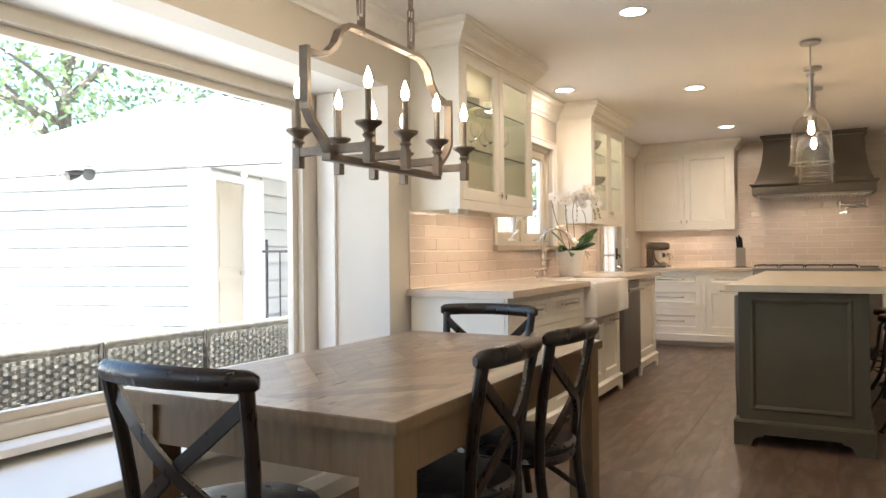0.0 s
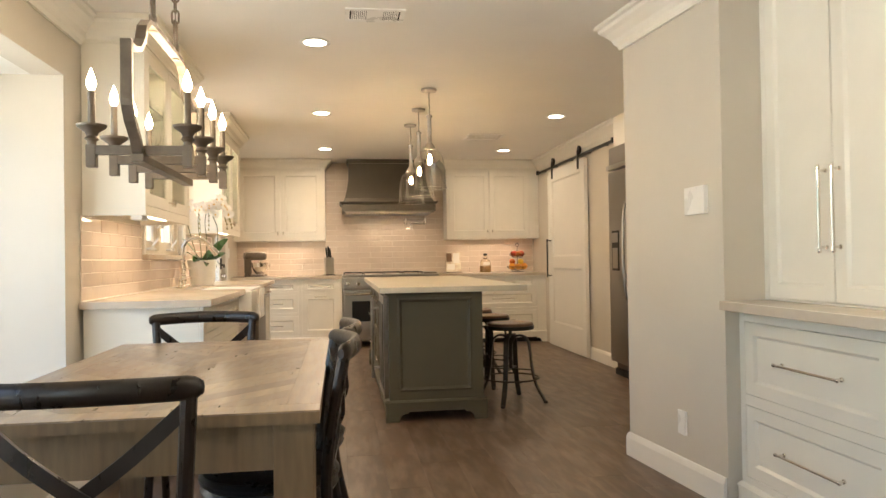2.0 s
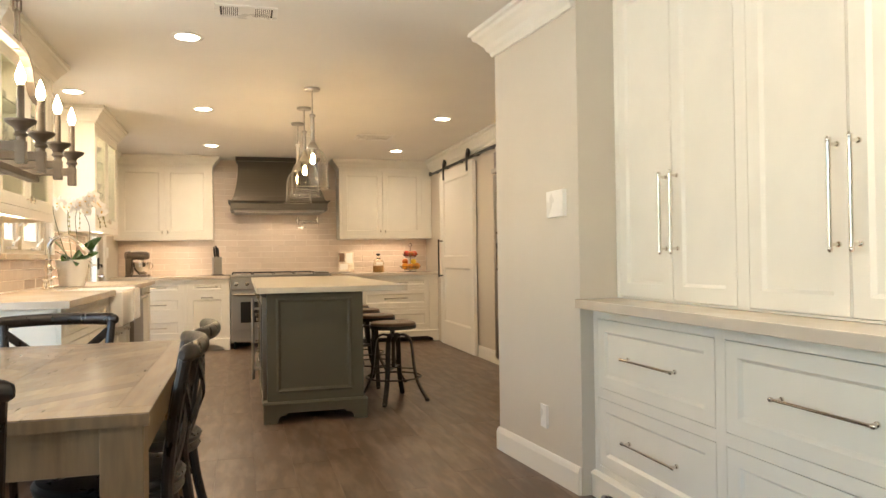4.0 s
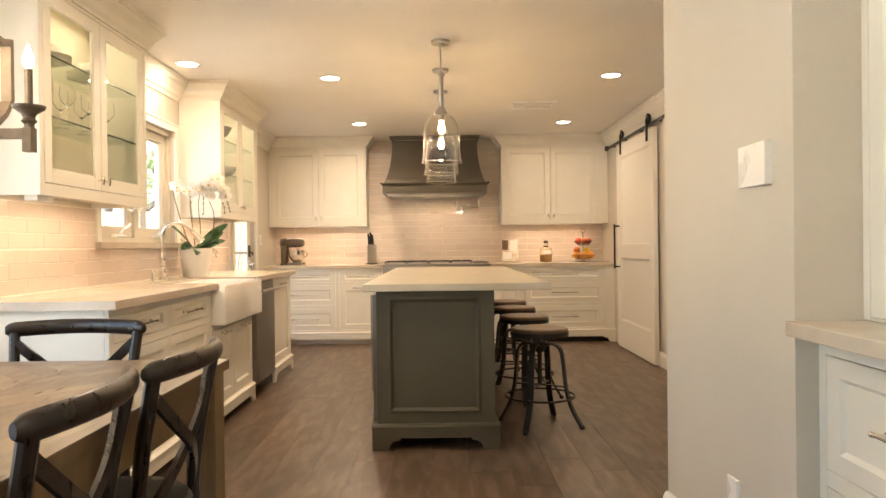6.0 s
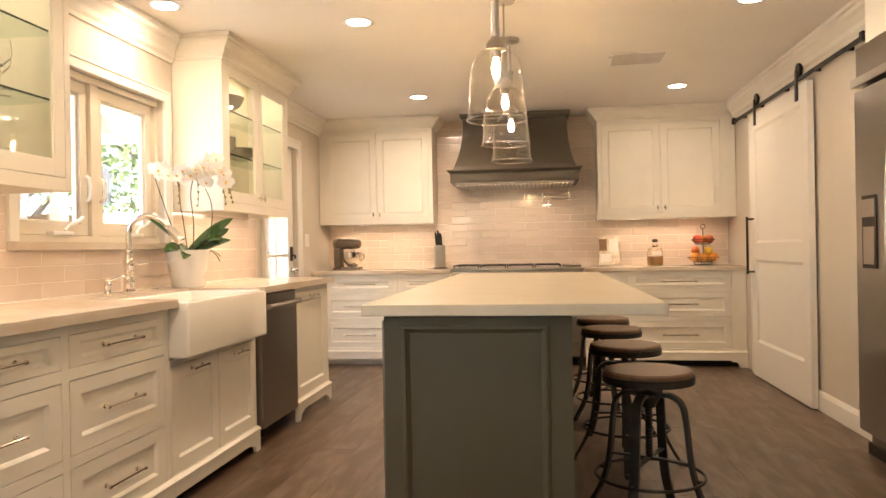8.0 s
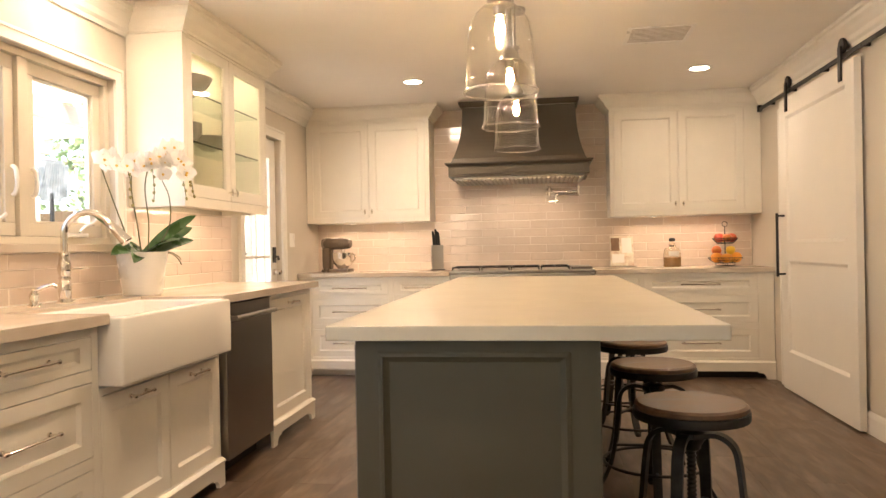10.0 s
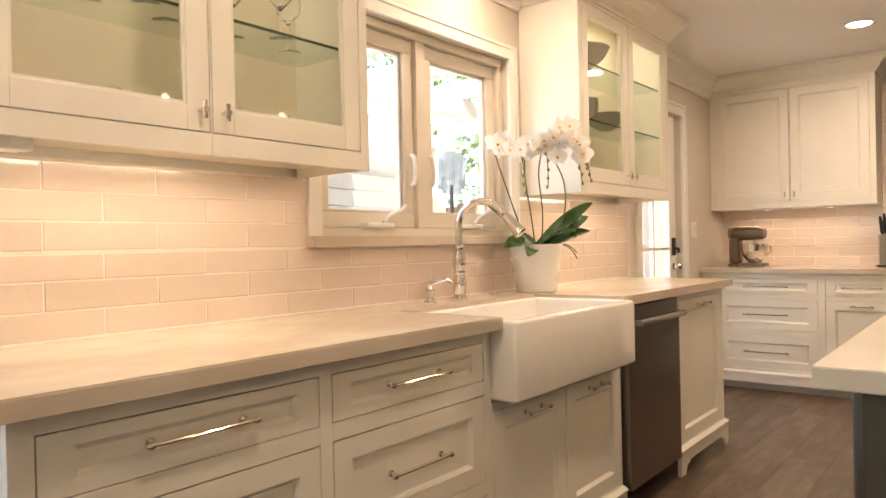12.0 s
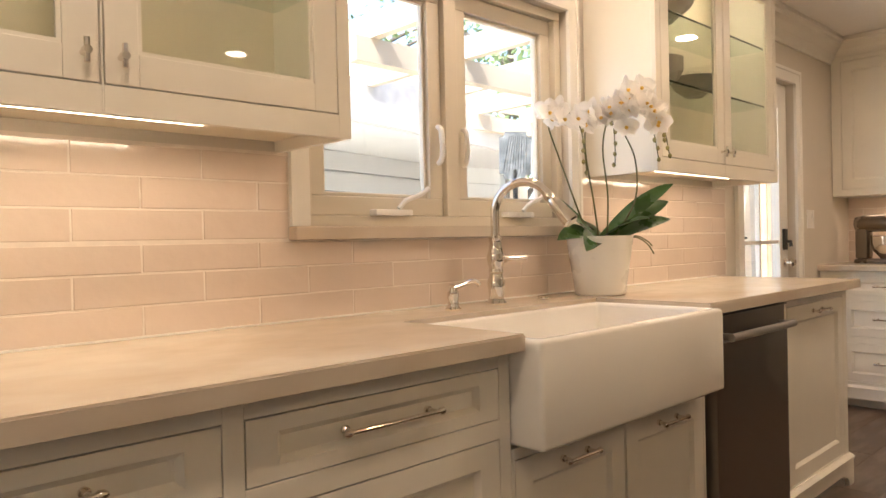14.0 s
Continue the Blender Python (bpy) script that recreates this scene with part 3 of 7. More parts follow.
def bar_pull(u, v, length, to, upright=False, out=0.032, r=0.0052):
    bm = bmesh.new()
    h = length / 2

    def q(s, w):
        return to(u, v + s, w) if upright else to(u + s, v, w)
    tube([q(-h, out), q(h, out)], r, 10, bm)
    for s in (-h + 0.014, h - 0.014):
        tube([q(s, 0.0), q(s, 0.006), q(s, 0.0061), q(s, out)], [0.009, 0.009, 0.005, 0.005], 10, bm)
    for s in (-h, h):
        e = 0.008 if s > 0 else -0.008
        tube([q(s - e, out), q(s - e * 0.5, out), q(s + e * 0.4, out), q(s + e * 1.2, out)], [0.0055, 0.008, 0.008, 0.004], 10, bm)
    return bm


def knob_pull(u, v, to):
    bm = bmesh.new()
    tube([to(u, v, 0), to(u, v, 0.016), to(u, v, 0.018), to(u, v, 0.03)], [0.006, 0.005, 0.009, 0.008], 10, bm)
    tube([to(u, v - 0.022, 0.024), to(u, v + 0.022, 0.024)], 0.0055, 8, bm)
    return bm


def bracket(u0, u1, h, foot, gap, to, t=0.02, right=True, left=True):
    """Plinth board with scrolled bracket feet."""
    p = [(u0, 0)] if left else [(u0, gap)]
    if left:
        p += [(u0 + foot - 0.03, 0)] + [(u0 + foot - 0.03 + 0.05 * (1 - math.cos(a)), gap * 0.8 * math.sin(a)) for a in (0.4, 0.8, 1.2, 1.57)] + [(u0 + foot + 0.035, gap * 0.8), (u0 + foot + 0.035, gap)]
    if right:
        p += [(u1 - foot - 0.035, gap), (u1 - foot - 0.035, gap * 0.8)] + [(u1 - foot + 0.03 - 0.05 * (1 - math.cos(a)), gap * 0.8 * math.sin(a)) for a in (1.57, 1.2, 0.8, 0.4)] + [(u1 - foot + 0.03, 0), (u1, 0)]
    else:
        p += [(u1, gap)]
    p += [(u1, h), (u0, h)]
    bm = prism(p, 0.0, t, to=to)
    sweep([(0, 0), (0.0, t + 0.006), (0.008, t + 0.006), (0.02, t * 0.4), (0.02, 0)], [(u1, h), (u0, h)][::-1], bm, to=to)
    return bm


def cabinet(name, label, side, face, u0, u1, z0, z1, depth, columns, material=None, group="", pull=M_CHROME, category="cabinet", body_low=None,
            knobs=False, frame_t=0.02, handle_label="polished nickel bar pull"):
    """Inset cabinet. columns: (u0, u1, [(z0, z1, kind)]), kind: drawer, door_l, door_r (hinge side), glass_l, glass_r, blank."""
    material = material or M_CAB
    to = axes_to(face, side)
    mid = to((u0 + u1) / 2, z0, -depth / 2)
    root = thing(name, label, category, mid, group=group)
    rows = []
    at = u0
    for c0, c1, cells in columns:
        rows.append((at, c0, z0, z1, -frame_t, 0))
        low = z0
        for a, b, _ in sorted(cells):
            if a > low + 1e-4:
                rows.append((c0, c1, low, a, -frame_t, 0))
            low = b
        if low < z1 - 1e-4:
            rows.append((c0, c1, low, z1, -frame_t, 0))
        at = c1
    rows.append((at, u1, z0, z1, -frame_t, 0))
    part("face_frame", mbox(rows, to, 0.0012), material, root, world=True)
    hollow = any(k.startswith("glass") for _, _, cells in columns for _, _, k in cells)
    if hollow:
        t = 0.018
        for nm, row in (("side_panel", (u0, u0 + t, z0, z1, -depth, -frame_t)), ("side_panel", (u1 - t, u1, z0, z1, -depth, -frame_t)), ("bottom_panel", (u0 + t, u1 - t, z0 + 0.03, z0 + 0.05, -depth, -frame_t)),
                        ("top_panel", (u0 + t, u1 - t, z1 - t, z1, -depth, -frame_t)), ("back_panel", (u0 + t, u1 - t, z0 + 0.05, z1 - t, -depth, -depth + 0.01))):
            part(nm, mbox([row], to), material if nm == "side_panel" else M_INNER, root, world=True)
    else:
        part("carcass", mbox([(u0, u1, z0 if body_low is None else body_low, z1, -depth, -frame_t - 0.002)], to), material, root, world=True)
    g = 0.003
    for c0, c1, cells in columns:
        for a, b, kind in cells:
            if kind == "blank":
                continue
            p = (c0 + g, c1 - g, a + g, b - g)
            if kind.startswith("glass"):
                w = 0.062
                door = part("door", mbox([(p[0], p[0] + w, p[2], p[3], -0.02, 0), (p[1] - w, p[1], p[2], p[3], -0.02, 0), (p[0] + w, p[1] - w, p[2], p[2] + w, -0.02, 0),
                                          (p[0] + w, p[1] - w, p[3] - w, p[3], -0.02, 0)], to, 0.002), material, root, world=True)
                part("bead", mbox([(p[0] + w, p[0] + w + 0.008, p[2] + w, p[3] - w, -0.014, -0.005), (p[1] - w - 0.008, p[1] - w, p[2] + w, p[3] - w, -0.014, -0.005),
                                   (p[0] + w + 0.008, p[1] - w - 0.008, p[2] + w, p[2] + w + 0.008, -0.014, -0.005)], to), material, door, world=True)
                gl = part("pane", mbox([(p[0] + w + 0.0085, p[1] - w - 0.0085, p[2] + w + 0.0085, p[3] - w - 0.0005, -0.012, -0.009)], to), M_CABPANE, door, "clear glass pane", world=True)
                gl.visible_shadow = False
                ku = p[1] - 0.028 if kind.endswith("l") else p[0] + 0.028
                part("knob", knob_pull(ku, p[2] + 0.05, to), pull, door, "small nickel T knob", world=True, soft=True)
                continue
            fw = 0.052 if kind == "drawer" else 0.06
            fw = min(fw, (p[3] - p[2]) * 0.24)
            front = part("drawer" if kind == "drawer" else "door",
                         panel_leaf(*p, 0.019, [(p[0] + (0.06 if kind == "drawer" else fw), p[1] - (0.06 if kind == "drawer" else fw), p[2] + fw, p[3] - fw)], 0.012, 0.012, to=to), material, root, world=True)
            um, vm = (p[0] + p[1]) / 2, (p[2] + p[3]) / 2
            if kind == "drawer":
                part("handle", bar_pull(um, vm, 0.235 if p[1] - p[0] < 0.65 else 0.44 * (p[1] - p[0]) if side == "east" else 0.3, lambda u, v, w: to(u, v, w - (0.012 if p[3] - p[2] > 0.05 else 0))), pull, front, handle_label, world=True, soft=True)
            elif kind.startswith("tall"):
                ku = p[1] - 0.034 if kind.endswith("l") else p[0] + 0.034
                part("handle", bar_pull(ku, 1.287, 0.325, to, True, 0.035, 0.0065), pull, front, "long polished nickel bar pull", world=True, soft=True)
            elif kind.startswith("flat"):
                part("handle", bar_pull(um, p[3] - 0.032, 0.13, to), pull, front, handle_label, world=True, soft=True)
            else:
                ku = p[1] - 0.028 if kind.endswith("l") else p[0] + 0.028
                part("knob", knob_pull(ku, p[2] + 0.05, to), pull, front, "small nickel T knob", world=True, soft=True)
    return root, to


FX = 0.625
ROWS3 = [(0.725, 0.842, "drawer"), (0.42, 0.682, "drawer"), (0.13, 0.378, "drawer")]
drawer_base, to_w = cabinet("drawer_base_cabinet", "white inset base cabinet with two banks of drawers", "west", FX, 1.605, 2.962, 0.115, 0.878, 0.61,
                            [(1.647, 2.264, ROWS3), (2.302, 2.926, ROWS3)], group="sink wall cabinets")
part("plinth", bracket(1.605, 2.962, 0.115, 0.06, 0.05, to_w, right=False), M_CAB, drawer_base, world=True)
# Toe gap's shade is put into this board's colour.
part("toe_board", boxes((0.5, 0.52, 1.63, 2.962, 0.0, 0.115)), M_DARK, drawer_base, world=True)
sink_base, _ = cabinet("sink_base_cabinet", "white base cabinet with two doors below the apron sink", "west", FX, 2.964, 3.905, 0.115, 0.648, 0.61,
                       [(2.975, 3.436, [(0.14, 0.622, "flat")]), (3.440, 3.892, [(0.14, 0.622, "flat")])], group="sink wall cabinets")
part("plinth", bracket(2.964, 3.905, 0.115, 0.085, 0.055, to_w, left=False), M_CAB, sink_base, world=True)
part("side_stile", boxes((0.02, FX, 3.885, 3.905, 0.648, 0.878)), M_CAB, sink_base, world=True)
# Near-black again for the shaded gap below the plinth.
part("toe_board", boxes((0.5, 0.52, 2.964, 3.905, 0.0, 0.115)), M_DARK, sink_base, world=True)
end_base, _ = cabinet("end_base_cabinet", "white single-door base cabinet with bracket feet", "west", FX, 4.535, 5.275, 0.115, 0.878, 0.61,
                      [(4.585, 5.225, [(0.14, 0.845, "flat")])], group="sink wall cabinets")
part("plinth", bracket(4.535, 5.275, 0.115, 0.09, 0.06, to_w), M_CAB, end_base, world=True)

# worktop with the sink's cut-out
bm = boxes((0.009, 0.672, 1.565, 2.965, 0.88, 0.918), (0.009, 0.672, 3.862, 5.32, 0.88, 0.918), (0.009, 0.25, 2.965, 3.862, 0.88, 0.918))
bmesh.ops.bevel(bm, geom=[e for e in bm.edges if all(v.co.z > 0.91 for v in e.verts) and (all(v.co.x > 0.6 for v in e.verts) or all(v.co.y < 1.57 for v in e.verts))],
                offset=0.004, segments=2, affect="EDGES")
worktop = solid("stone_worktop", bm, M_STONE, "cream veined stone worktop along the sink wall", "countertop")
structure("caulk_line", boxes((0.0086, 0.0135, 1.61, 5.30, 0.9185, 0.9235)), M_TRIM, "white caulk bead between worktop and tiles", "trim")

apron_sink = thing("apron_sink", "white fireclay apron-front farmhouse sink", "sink", (0.4, 3.4, 0.655))
bm = bmesh.new()


def ring(x0, x1, y0, y1, z):
    return [bm.verts.new(c) for c in ((x0, y0, z), (x1, y0, z), (x1, y1, z), (x0, y1, z))]


loops = [ring(0.253, 0.715, 2.968, 3.858, 0.655), ring(0.253, 0.715, 2.968, 3.858, 0.906), ring(0.278, 0.684, 2.998, 3.827, 0.906), ring(0.29, 0.668, 3.012, 3.81, 0.70)]
for a, b in zip(loops, loops[1:]):
    for k in range(4):
        bm.faces.new((a[k], a[(k + 1) % 4], b[(k + 1) % 4], b[k]))
bm.faces.new(loops[0][::-1])
bm.faces.new(loops[-1])
bmesh.ops.recalc_face_normals(bm, faces=bm.faces[:])
bmesh.ops.bevel(bm, geom=bm.edges[:], offset=0.012, segments=3, profile=0.5, affect="EDGES")
part("basin", bm, M_PORCELAIN, apron_sink, world=True, soft=True)
bm = lathe([(0, 0), (0.045, 0), (0.05, 0.004), (0.042, 0.007), (0.03, 0.002), (0, 0.002)], 24)
bm.transform(pose(0.42, 3.4, 0.701))
part("drain", bm, M_CHROME, apron_sink, "nickel drain", world=True, soft=True)

dishwasher = thing("dishwasher", "brushed stainless dishwasher with a bar handle", "dishwasher", (0.35, 4.22, 0))
part("body", boxes((0.05, 0.60, 3.925, 4.52, 0.10, 0.872)), M_DARKSTEEL, dishwasher, world=True)
dw_door = part("door", boxes((0.602, 0.655, 3.93, 4.512, 0.105, 0.78), (0.602, 0.645, 3.93, 4.512, 0.783, 0.868), bevel=0.004), M_DARKSTEEL, dishwasher, world=True)
part("control_slot", boxes((0.61, 0.6555, 3.935, 4.507, 0.868, 0.8715)), M_BLACK, dishwasher, world=True)
bm = tube([(0.69, 3.96, 0.80), (0.69, 4.48, 0.80)], 0.013, 12)
for y in (3.985, 4.455):
    box(bm, 0.64, 0.69, y - 0.011, y + 0.011, 0.79, 0.81, 0.003)
part("handle", bm, M_STEEL, dw_door, "steel bar handle", world=True, soft=True)
part("toe_kick", boxes((0.5, 0.55, 3.93, 4.51, 0.0, 0.10)), M_BLACK, dishwasher, world=True)

# faucet, dispenser, button
faucet = thing("kitchen_faucet", "polished nickel pull-down faucet with an arched neck", "faucet", (0.128, 3.475, 0.918))
part("base", lathe([(0, 0), (0.034, 0), (0.036, 0.006), (0.03, 0.012), (0.024, 0.02), (0.027, 0.05), (0.03, 0.075), (0.024, 0.09), (0.022, 0.10), (0.026, 0.108), (0.022, 0.118),
                    (0.027, 0.135), (0.030, 0.155), (0.024, 0.175), (0.019, 0.20), (0.021, 0.21), (0.023, 0.218), (0.016, 0.224), (0, 0.224)], 24), M_CHROME, faucet, soft=True)
neck = [(0, 0, 0.215), (0, 0, 0.295)] + [(0.098 - 0.098 * math.cos(a), 0.028 - 0.028 * math.cos(a), 0.295 + 0.10 * math.sin(a)) for a in np.linspace(0.2, 2.55, 12)]
part("neck", tube(smooth(neck, 3), 0.0145, 14), M_CHROME, faucet, soft=True)
tip, d = Vector(neck[-1]), (Vector(neck[-1]) - Vector(neck[-2])).normalized()
part("spray_head", tube([tip - d * 0.005, tip + d * 0.012, tip + d * 0.02, tip + d * 0.03, tip + d * 0.09, tip + d * 0.115, tip + d * 0.12],
                        [0.017, 0.019, 0.016, 0.02, 0.025, 0.027, 0.021], 16), M_CHROME, faucet, soft=True)
part("lever", tube([(0, 0.015, 0.145), (0.0, 0.045, 0.148), (0.005, 0.05, 0.15), (0.02, 0.085, 0.149), (0.03, 0.115, 0.151), (0.032, 0.122, 0.151)], [0.014, 0.013, 0.009, 0.008, 0.0095, 0.004], 12), M_CHROME, faucet, soft=True)
soap = thing("soap_dispenser", "small polished nickel soap dispenser beside the faucet", "soap dispenser", (0.155, 3.25, 0.918))
part("base", lathe([(0, 0), (0.025, 0), (0.026, 0.006), (0.018, 0.012), (0.015, 0.03), (0.018, 0.04), (0.018, 0.055), (0.012, 0.062), (0.008, 0.07), (0.012, 0.078), (0, 0.08)], 20), M_CHROME, soap, soft=True)
part("spout", tube(smooth([(0, 0, 0.068), (0.02, 0.012, 0.075), (0.05, 0.03, 0.088), (0.065, 0.038, 0.086), (0.072, 0.042, 0.076)]), 0.007, 10), M_CHROME, soap, soft=True)
bm = lathe([(0, 0), (0.021, 0), (0.021, 0.005), (0.016, 0.009), (0, 0.009)], 20)
bm.transform(pose(0.138, 3.705, 0.9185))
solid("disposal_button", bm, M_CHROME, "nickel disposal button set in the worktop", "button", soft=True)


# ---- glass-door wall cabinets ----
def upper_crown(parent, path, z=2.30):
    k = (H - 0.002 - z) / 0.138
    prof = [(o, a * k) for o, a in [(0, 0), (0.012, 0), (0.014, 0.014), (0.03, 0.03), (0.045, 0.06), (0.075, 0.09), (0.08, 0.105), (0.092, 0.108), (0.092, 0.138), (0, 0.138)]]
    return part("crown", sweep(prof, path, to=lambda a, b, c: (a, b, c + z)), M_CAB, parent, world=True)


UX = 0.325


def glass_cabinet(y0, y1, label):
    ym = (y0 + y1) / 2
    c, to = cabinet("glass_wall_cabinet", label, "west", UX, y0, y1, 1.376, H - 0.003, 0.321,
                    [(y0 + 0.035, ym - 0.002, [(1.43, 2.285, "glass_l")]), (ym + 0.002, y1 - 0.035, [(1.43, 2.285, "glass_r")])], group="glass wall cabinets")
    upper_crown(c, [(0.0, y0), (UX, y0), (UX, y1), (0.0, y1)][::-1], 2.30)
    for z in (1.742, 2.02):
        s = part("shelf", boxes((0.03, UX - 0.05, y0 + 0.02, y1 - 0.02, z, z + 0.009)), M_SHELF, c, "clear glass shelf", world=True)
        s.visible_shadow = False
        part("polished_edge", boxes((UX - 0.0498, UX - 0.047, y0 + 0.021, y1 - 0.021, z + 0.0005, z + 0.0085)), M_SHELFEDGE, s, "dark green polished edge", world=True)
    return c


glass_cabinet(1.636, 2.757, "white wall cabinet with two glass doors holding plates and stemware")
glass_cabinet(4.172, 5.302, "white wall cabinet with two glass doors holding bowls")


def strip_light(y0, y1, x):
    t = thing("under_cabinet_light", "slim lit strip light fixed under the cabinet", "light", (x, (y0 + y1) / 2, 1.35), group="under-cabinet lights")
    part("housing", boxes((x - 0.02, x + 0.02, y0, y1, 1.394, 1.4055), bevel=0.003), M_WHITEPLASTIC, t, world=True)
    part("lens", boxes((x - 0.012, x + 0.012, y0 + 0.02, y1 - 0.02, 1.3885, 1.3935)), M_STRIP, t, "glowing lens", world=True)


strip_light(1.72, 2.45, 0.24)
strip_light(4.26, 5.0, 0.24)
for y0, y1 in ((1.70, 2.70), (4.23, 5.24)):
    lamp("strip_lamp", "AREA", look((0.17, (y0 + y1) / 2, 1.385), (0.17, (y0 + y1) / 2, 0)), 0.42, WARM, 0.05, y1 - y0, 150)
for x0, x1 in ((0.15, 1.05), (2.92, 3.82)):
    lamp("strip_lamp", "AREA", look(((x0 + x1) / 2, 7.22, 1.365), ((x0 + x1) / 2, 7.22, 0)), 0.6, WARM, x1 - x0, 0.05, 150)
for yc, watts in ((2.2, 0.75), (4.73, 1.2)):
    lamp("cabinet_lamp", "AREA", look((0.15, yc, H - 0.03), (0.15, yc, 0)), watts, (1.0, 0.82, 0.58), 0.06, 0.9, 150)


driver = solid("light_driver", boxes((0.24, 0.30, 1.66, 1.79, 1.352, 1.4055), bevel=0.005), M_WHITEPLASTIC, "small white light driver box under the glass cabinet", "light driver")


def puck(x, y, z):
    t = thing("puck_light", "small round lit puck light under the cabinet", "light", (x, y, z), group="puck lights")
    part("ring", lathe([(0, 0), (0.035, 0), (0.033, -0.008), (0.026, -0.01), (0.026, -0.006), (0, -0.006)], 20), M_WHITEPLASTIC, t, soft=True)
    part("lens", lathe([(0.0, -0.0065), (0.025, -0.0065), (0.02, -0.009), (0, -0.009)], 20), M_STRIP, t, soft=True)


# ---- range wall ----
FY = 6.79
nb1, to_n = cabinet("range_base_cabinet", "white inset base cabinet with two drawer banks beside the range", "north", FY, 0.012, 1.372, 0.13, 0.878, 0.61,
                    [(0.13, 0.83, [(0.725, 0.842, "drawer"), (0.46, 0.69, "drawer"), (0.17, 0.42, "drawer")]), (0.875, 1.335, [(0.725, 0.842, "drawer"), (0.17, 0.69, "flat")])], group="range wall cabinets")
part("plinth", bracket(0.012, 1.372, 0.13, 0.1, 0.065, to_n), M_CAB, nb1, world=True)
part("toe_board", boxes((0.05, 1.3, 6.86, 6.88, 0, 0.13)), M_CAB, nb1, world=True)
nb2, _ = cabinet("range_base_cabinet", "white inset base cabinet with drawers between range and sliding door", "north", FY, 2.628, 4.055, 0.13, 0.878, 0.61,
                 [(2.665, 2.98, [(0.725, 0.842, "drawer"), (0.17, 0.69, "flat")]), (3.02, 3.93, [(0.725, 0.842, "drawer"), (0.46, 0.69, "drawer"), (0.17, 0.42, "drawer")])], group="range wall cabinets")
part("plinth", bracket(2.628, 4.055, 0.13, 0.1, 0.065, to_n), M_CAB, nb2, world=True)
# Painted near-black for toe-gap shade, unlike the white board left of the range.
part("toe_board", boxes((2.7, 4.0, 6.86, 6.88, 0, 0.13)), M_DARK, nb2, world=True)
for a, b, l in ((0.004, 1.376, "left"), (2.624, 4.056, "right")):
    solid("stone_worktop", boxes((a, b, 6.765, 7.405, 0.88, 0.918), bevel=0.003), M_STONE, "cream stone worktop beside the range", "countertop")

for a, b, ia, ib in ((0.004, 1.168, 0.065, 1.13), (2.784, 4.055, 2.822, 3.918)):
    m = (ia + ib) / 2
    c, to = cabinet("wall_cabinet", "white wall cabinet with two flat-panel doors", "north", 7.082, a, b, 1.376, H - 0.003, 0.322,
                    [(ia, m - 0.002, [(1.42, 2.29, "door_l")]), (m + 0.002, ib, [(1.42, 2.29, "door_r")])], group="range wall cabinets")
    upper_crown(c, [(b, 7.40), (b, 7.082), (a, 7.082), (a, 7.40)], 2.32)
    puck(m - 0.2, 7.24, 1.376)
    puck(m + 0.25, 7.24, 1.376)

# range
cooker = thing("range_cooker", "wide stainless range with black grates and two ovens", "range", (2.0, 7.05, 0))
part("body", boxes((1.382, 2.618, 6.80, 7.39, 0.09, 0.90), bevel=0.004), M_STEEL, cooker, world=True)
part("cooktop", boxes((1.382, 2.618, 6.74, 7.39, 0.90, 0.925), bevel=0.006), M_STEEL, cooker, world=True)
part("bullnose", boxes((1.382, 2.618, 6.735, 6.80, 0.74, 0.895), bevel=0.012), M_STEEL, cooker, world=True)
for x in (1.45, 1.58, 1.72, 1.86, 2.0, 2.14, 2.28, 2.42, 2.55):
    bm = lathe([(0, 0), (0.026, 0), (0.026, 0.01), (0.021, 0.014), (0.019, 0.036), (0, 0.038)], 18)
    bm.transform(pose(x, 6.735, 0.815, 90, 0, 0))
    part("burner_knob", bm, M_CHROME, cooker, "steel knob", world=True, soft=True)
for x0, x1 in ((1.39, 1.99), (2.01, 2.61)):
    d = part("oven_door", boxes((x0, x1, 6.765, 6.80, 0.24, 0.725), bevel=0.006), M_STEEL, cooker, world=True)
    part("oven_window", boxes((x0 + 0.11, x1 - 0.11, 6.760, 6.766, 0.33, 0.59), bevel=0.001), M_BLACK, d, "dark oven glass", world=True)
    bm = tube([(x0 + 0.03, 6.715, 0.68), (x1 - 0.03, 6.715, 0.68)], 0.015, 12)
    for x in (x0 + 0.06, x1 - 0.06):
        box(bm, x - 0.012, x + 0.012, 6.715, 6.77, 0.67, 0.69)
    part("handle", bm, M_CHROME, d, "steel towel-bar handle", world=True, soft=True)
part("kick_panel", boxes((1.39, 2.61, 6.79, 6.80, 0.10, 0.23)), M_STEEL, cooker, world=True)
for x in (1.43, 2.57):
    bm = lathe([(0, 0), (0.022, 0), (0.018, 0.09), (0, 0.09)], 12)
    bm.transform(pose(x, 6.86, 0))
    part("foot", bm, M_BLACK, cooker, world=True)
for k in range(4):
    x = 1.40 + k * 0.255
    rows = [(x, x + 0.245, 6.79 + j * 0.115, 6.80 + j * 0.115, 0.945, 0.955) for j in range(5)]
    rows += [(x + i * 0.117, x + i * 0.117 + 0.011, 6.78, 7.27, 0.945, 0.955) for i in range(3)]
    rows += [(x, x + 0.011, 6.79, 6.80, 0.925, 0.95), (x + 0.234, x + 0.245, 6.79, 6.80, 0.925, 0.95), (x, x + 0.011, 7.25, 7.26, 0.925, 0.95), (x + 0.234, x + 0.245, 7.25, 7.26, 0.925, 0.95)]
    part("grate", boxes(*rows), M_BLACK, cooker, "black cast-iron grate", world=True)
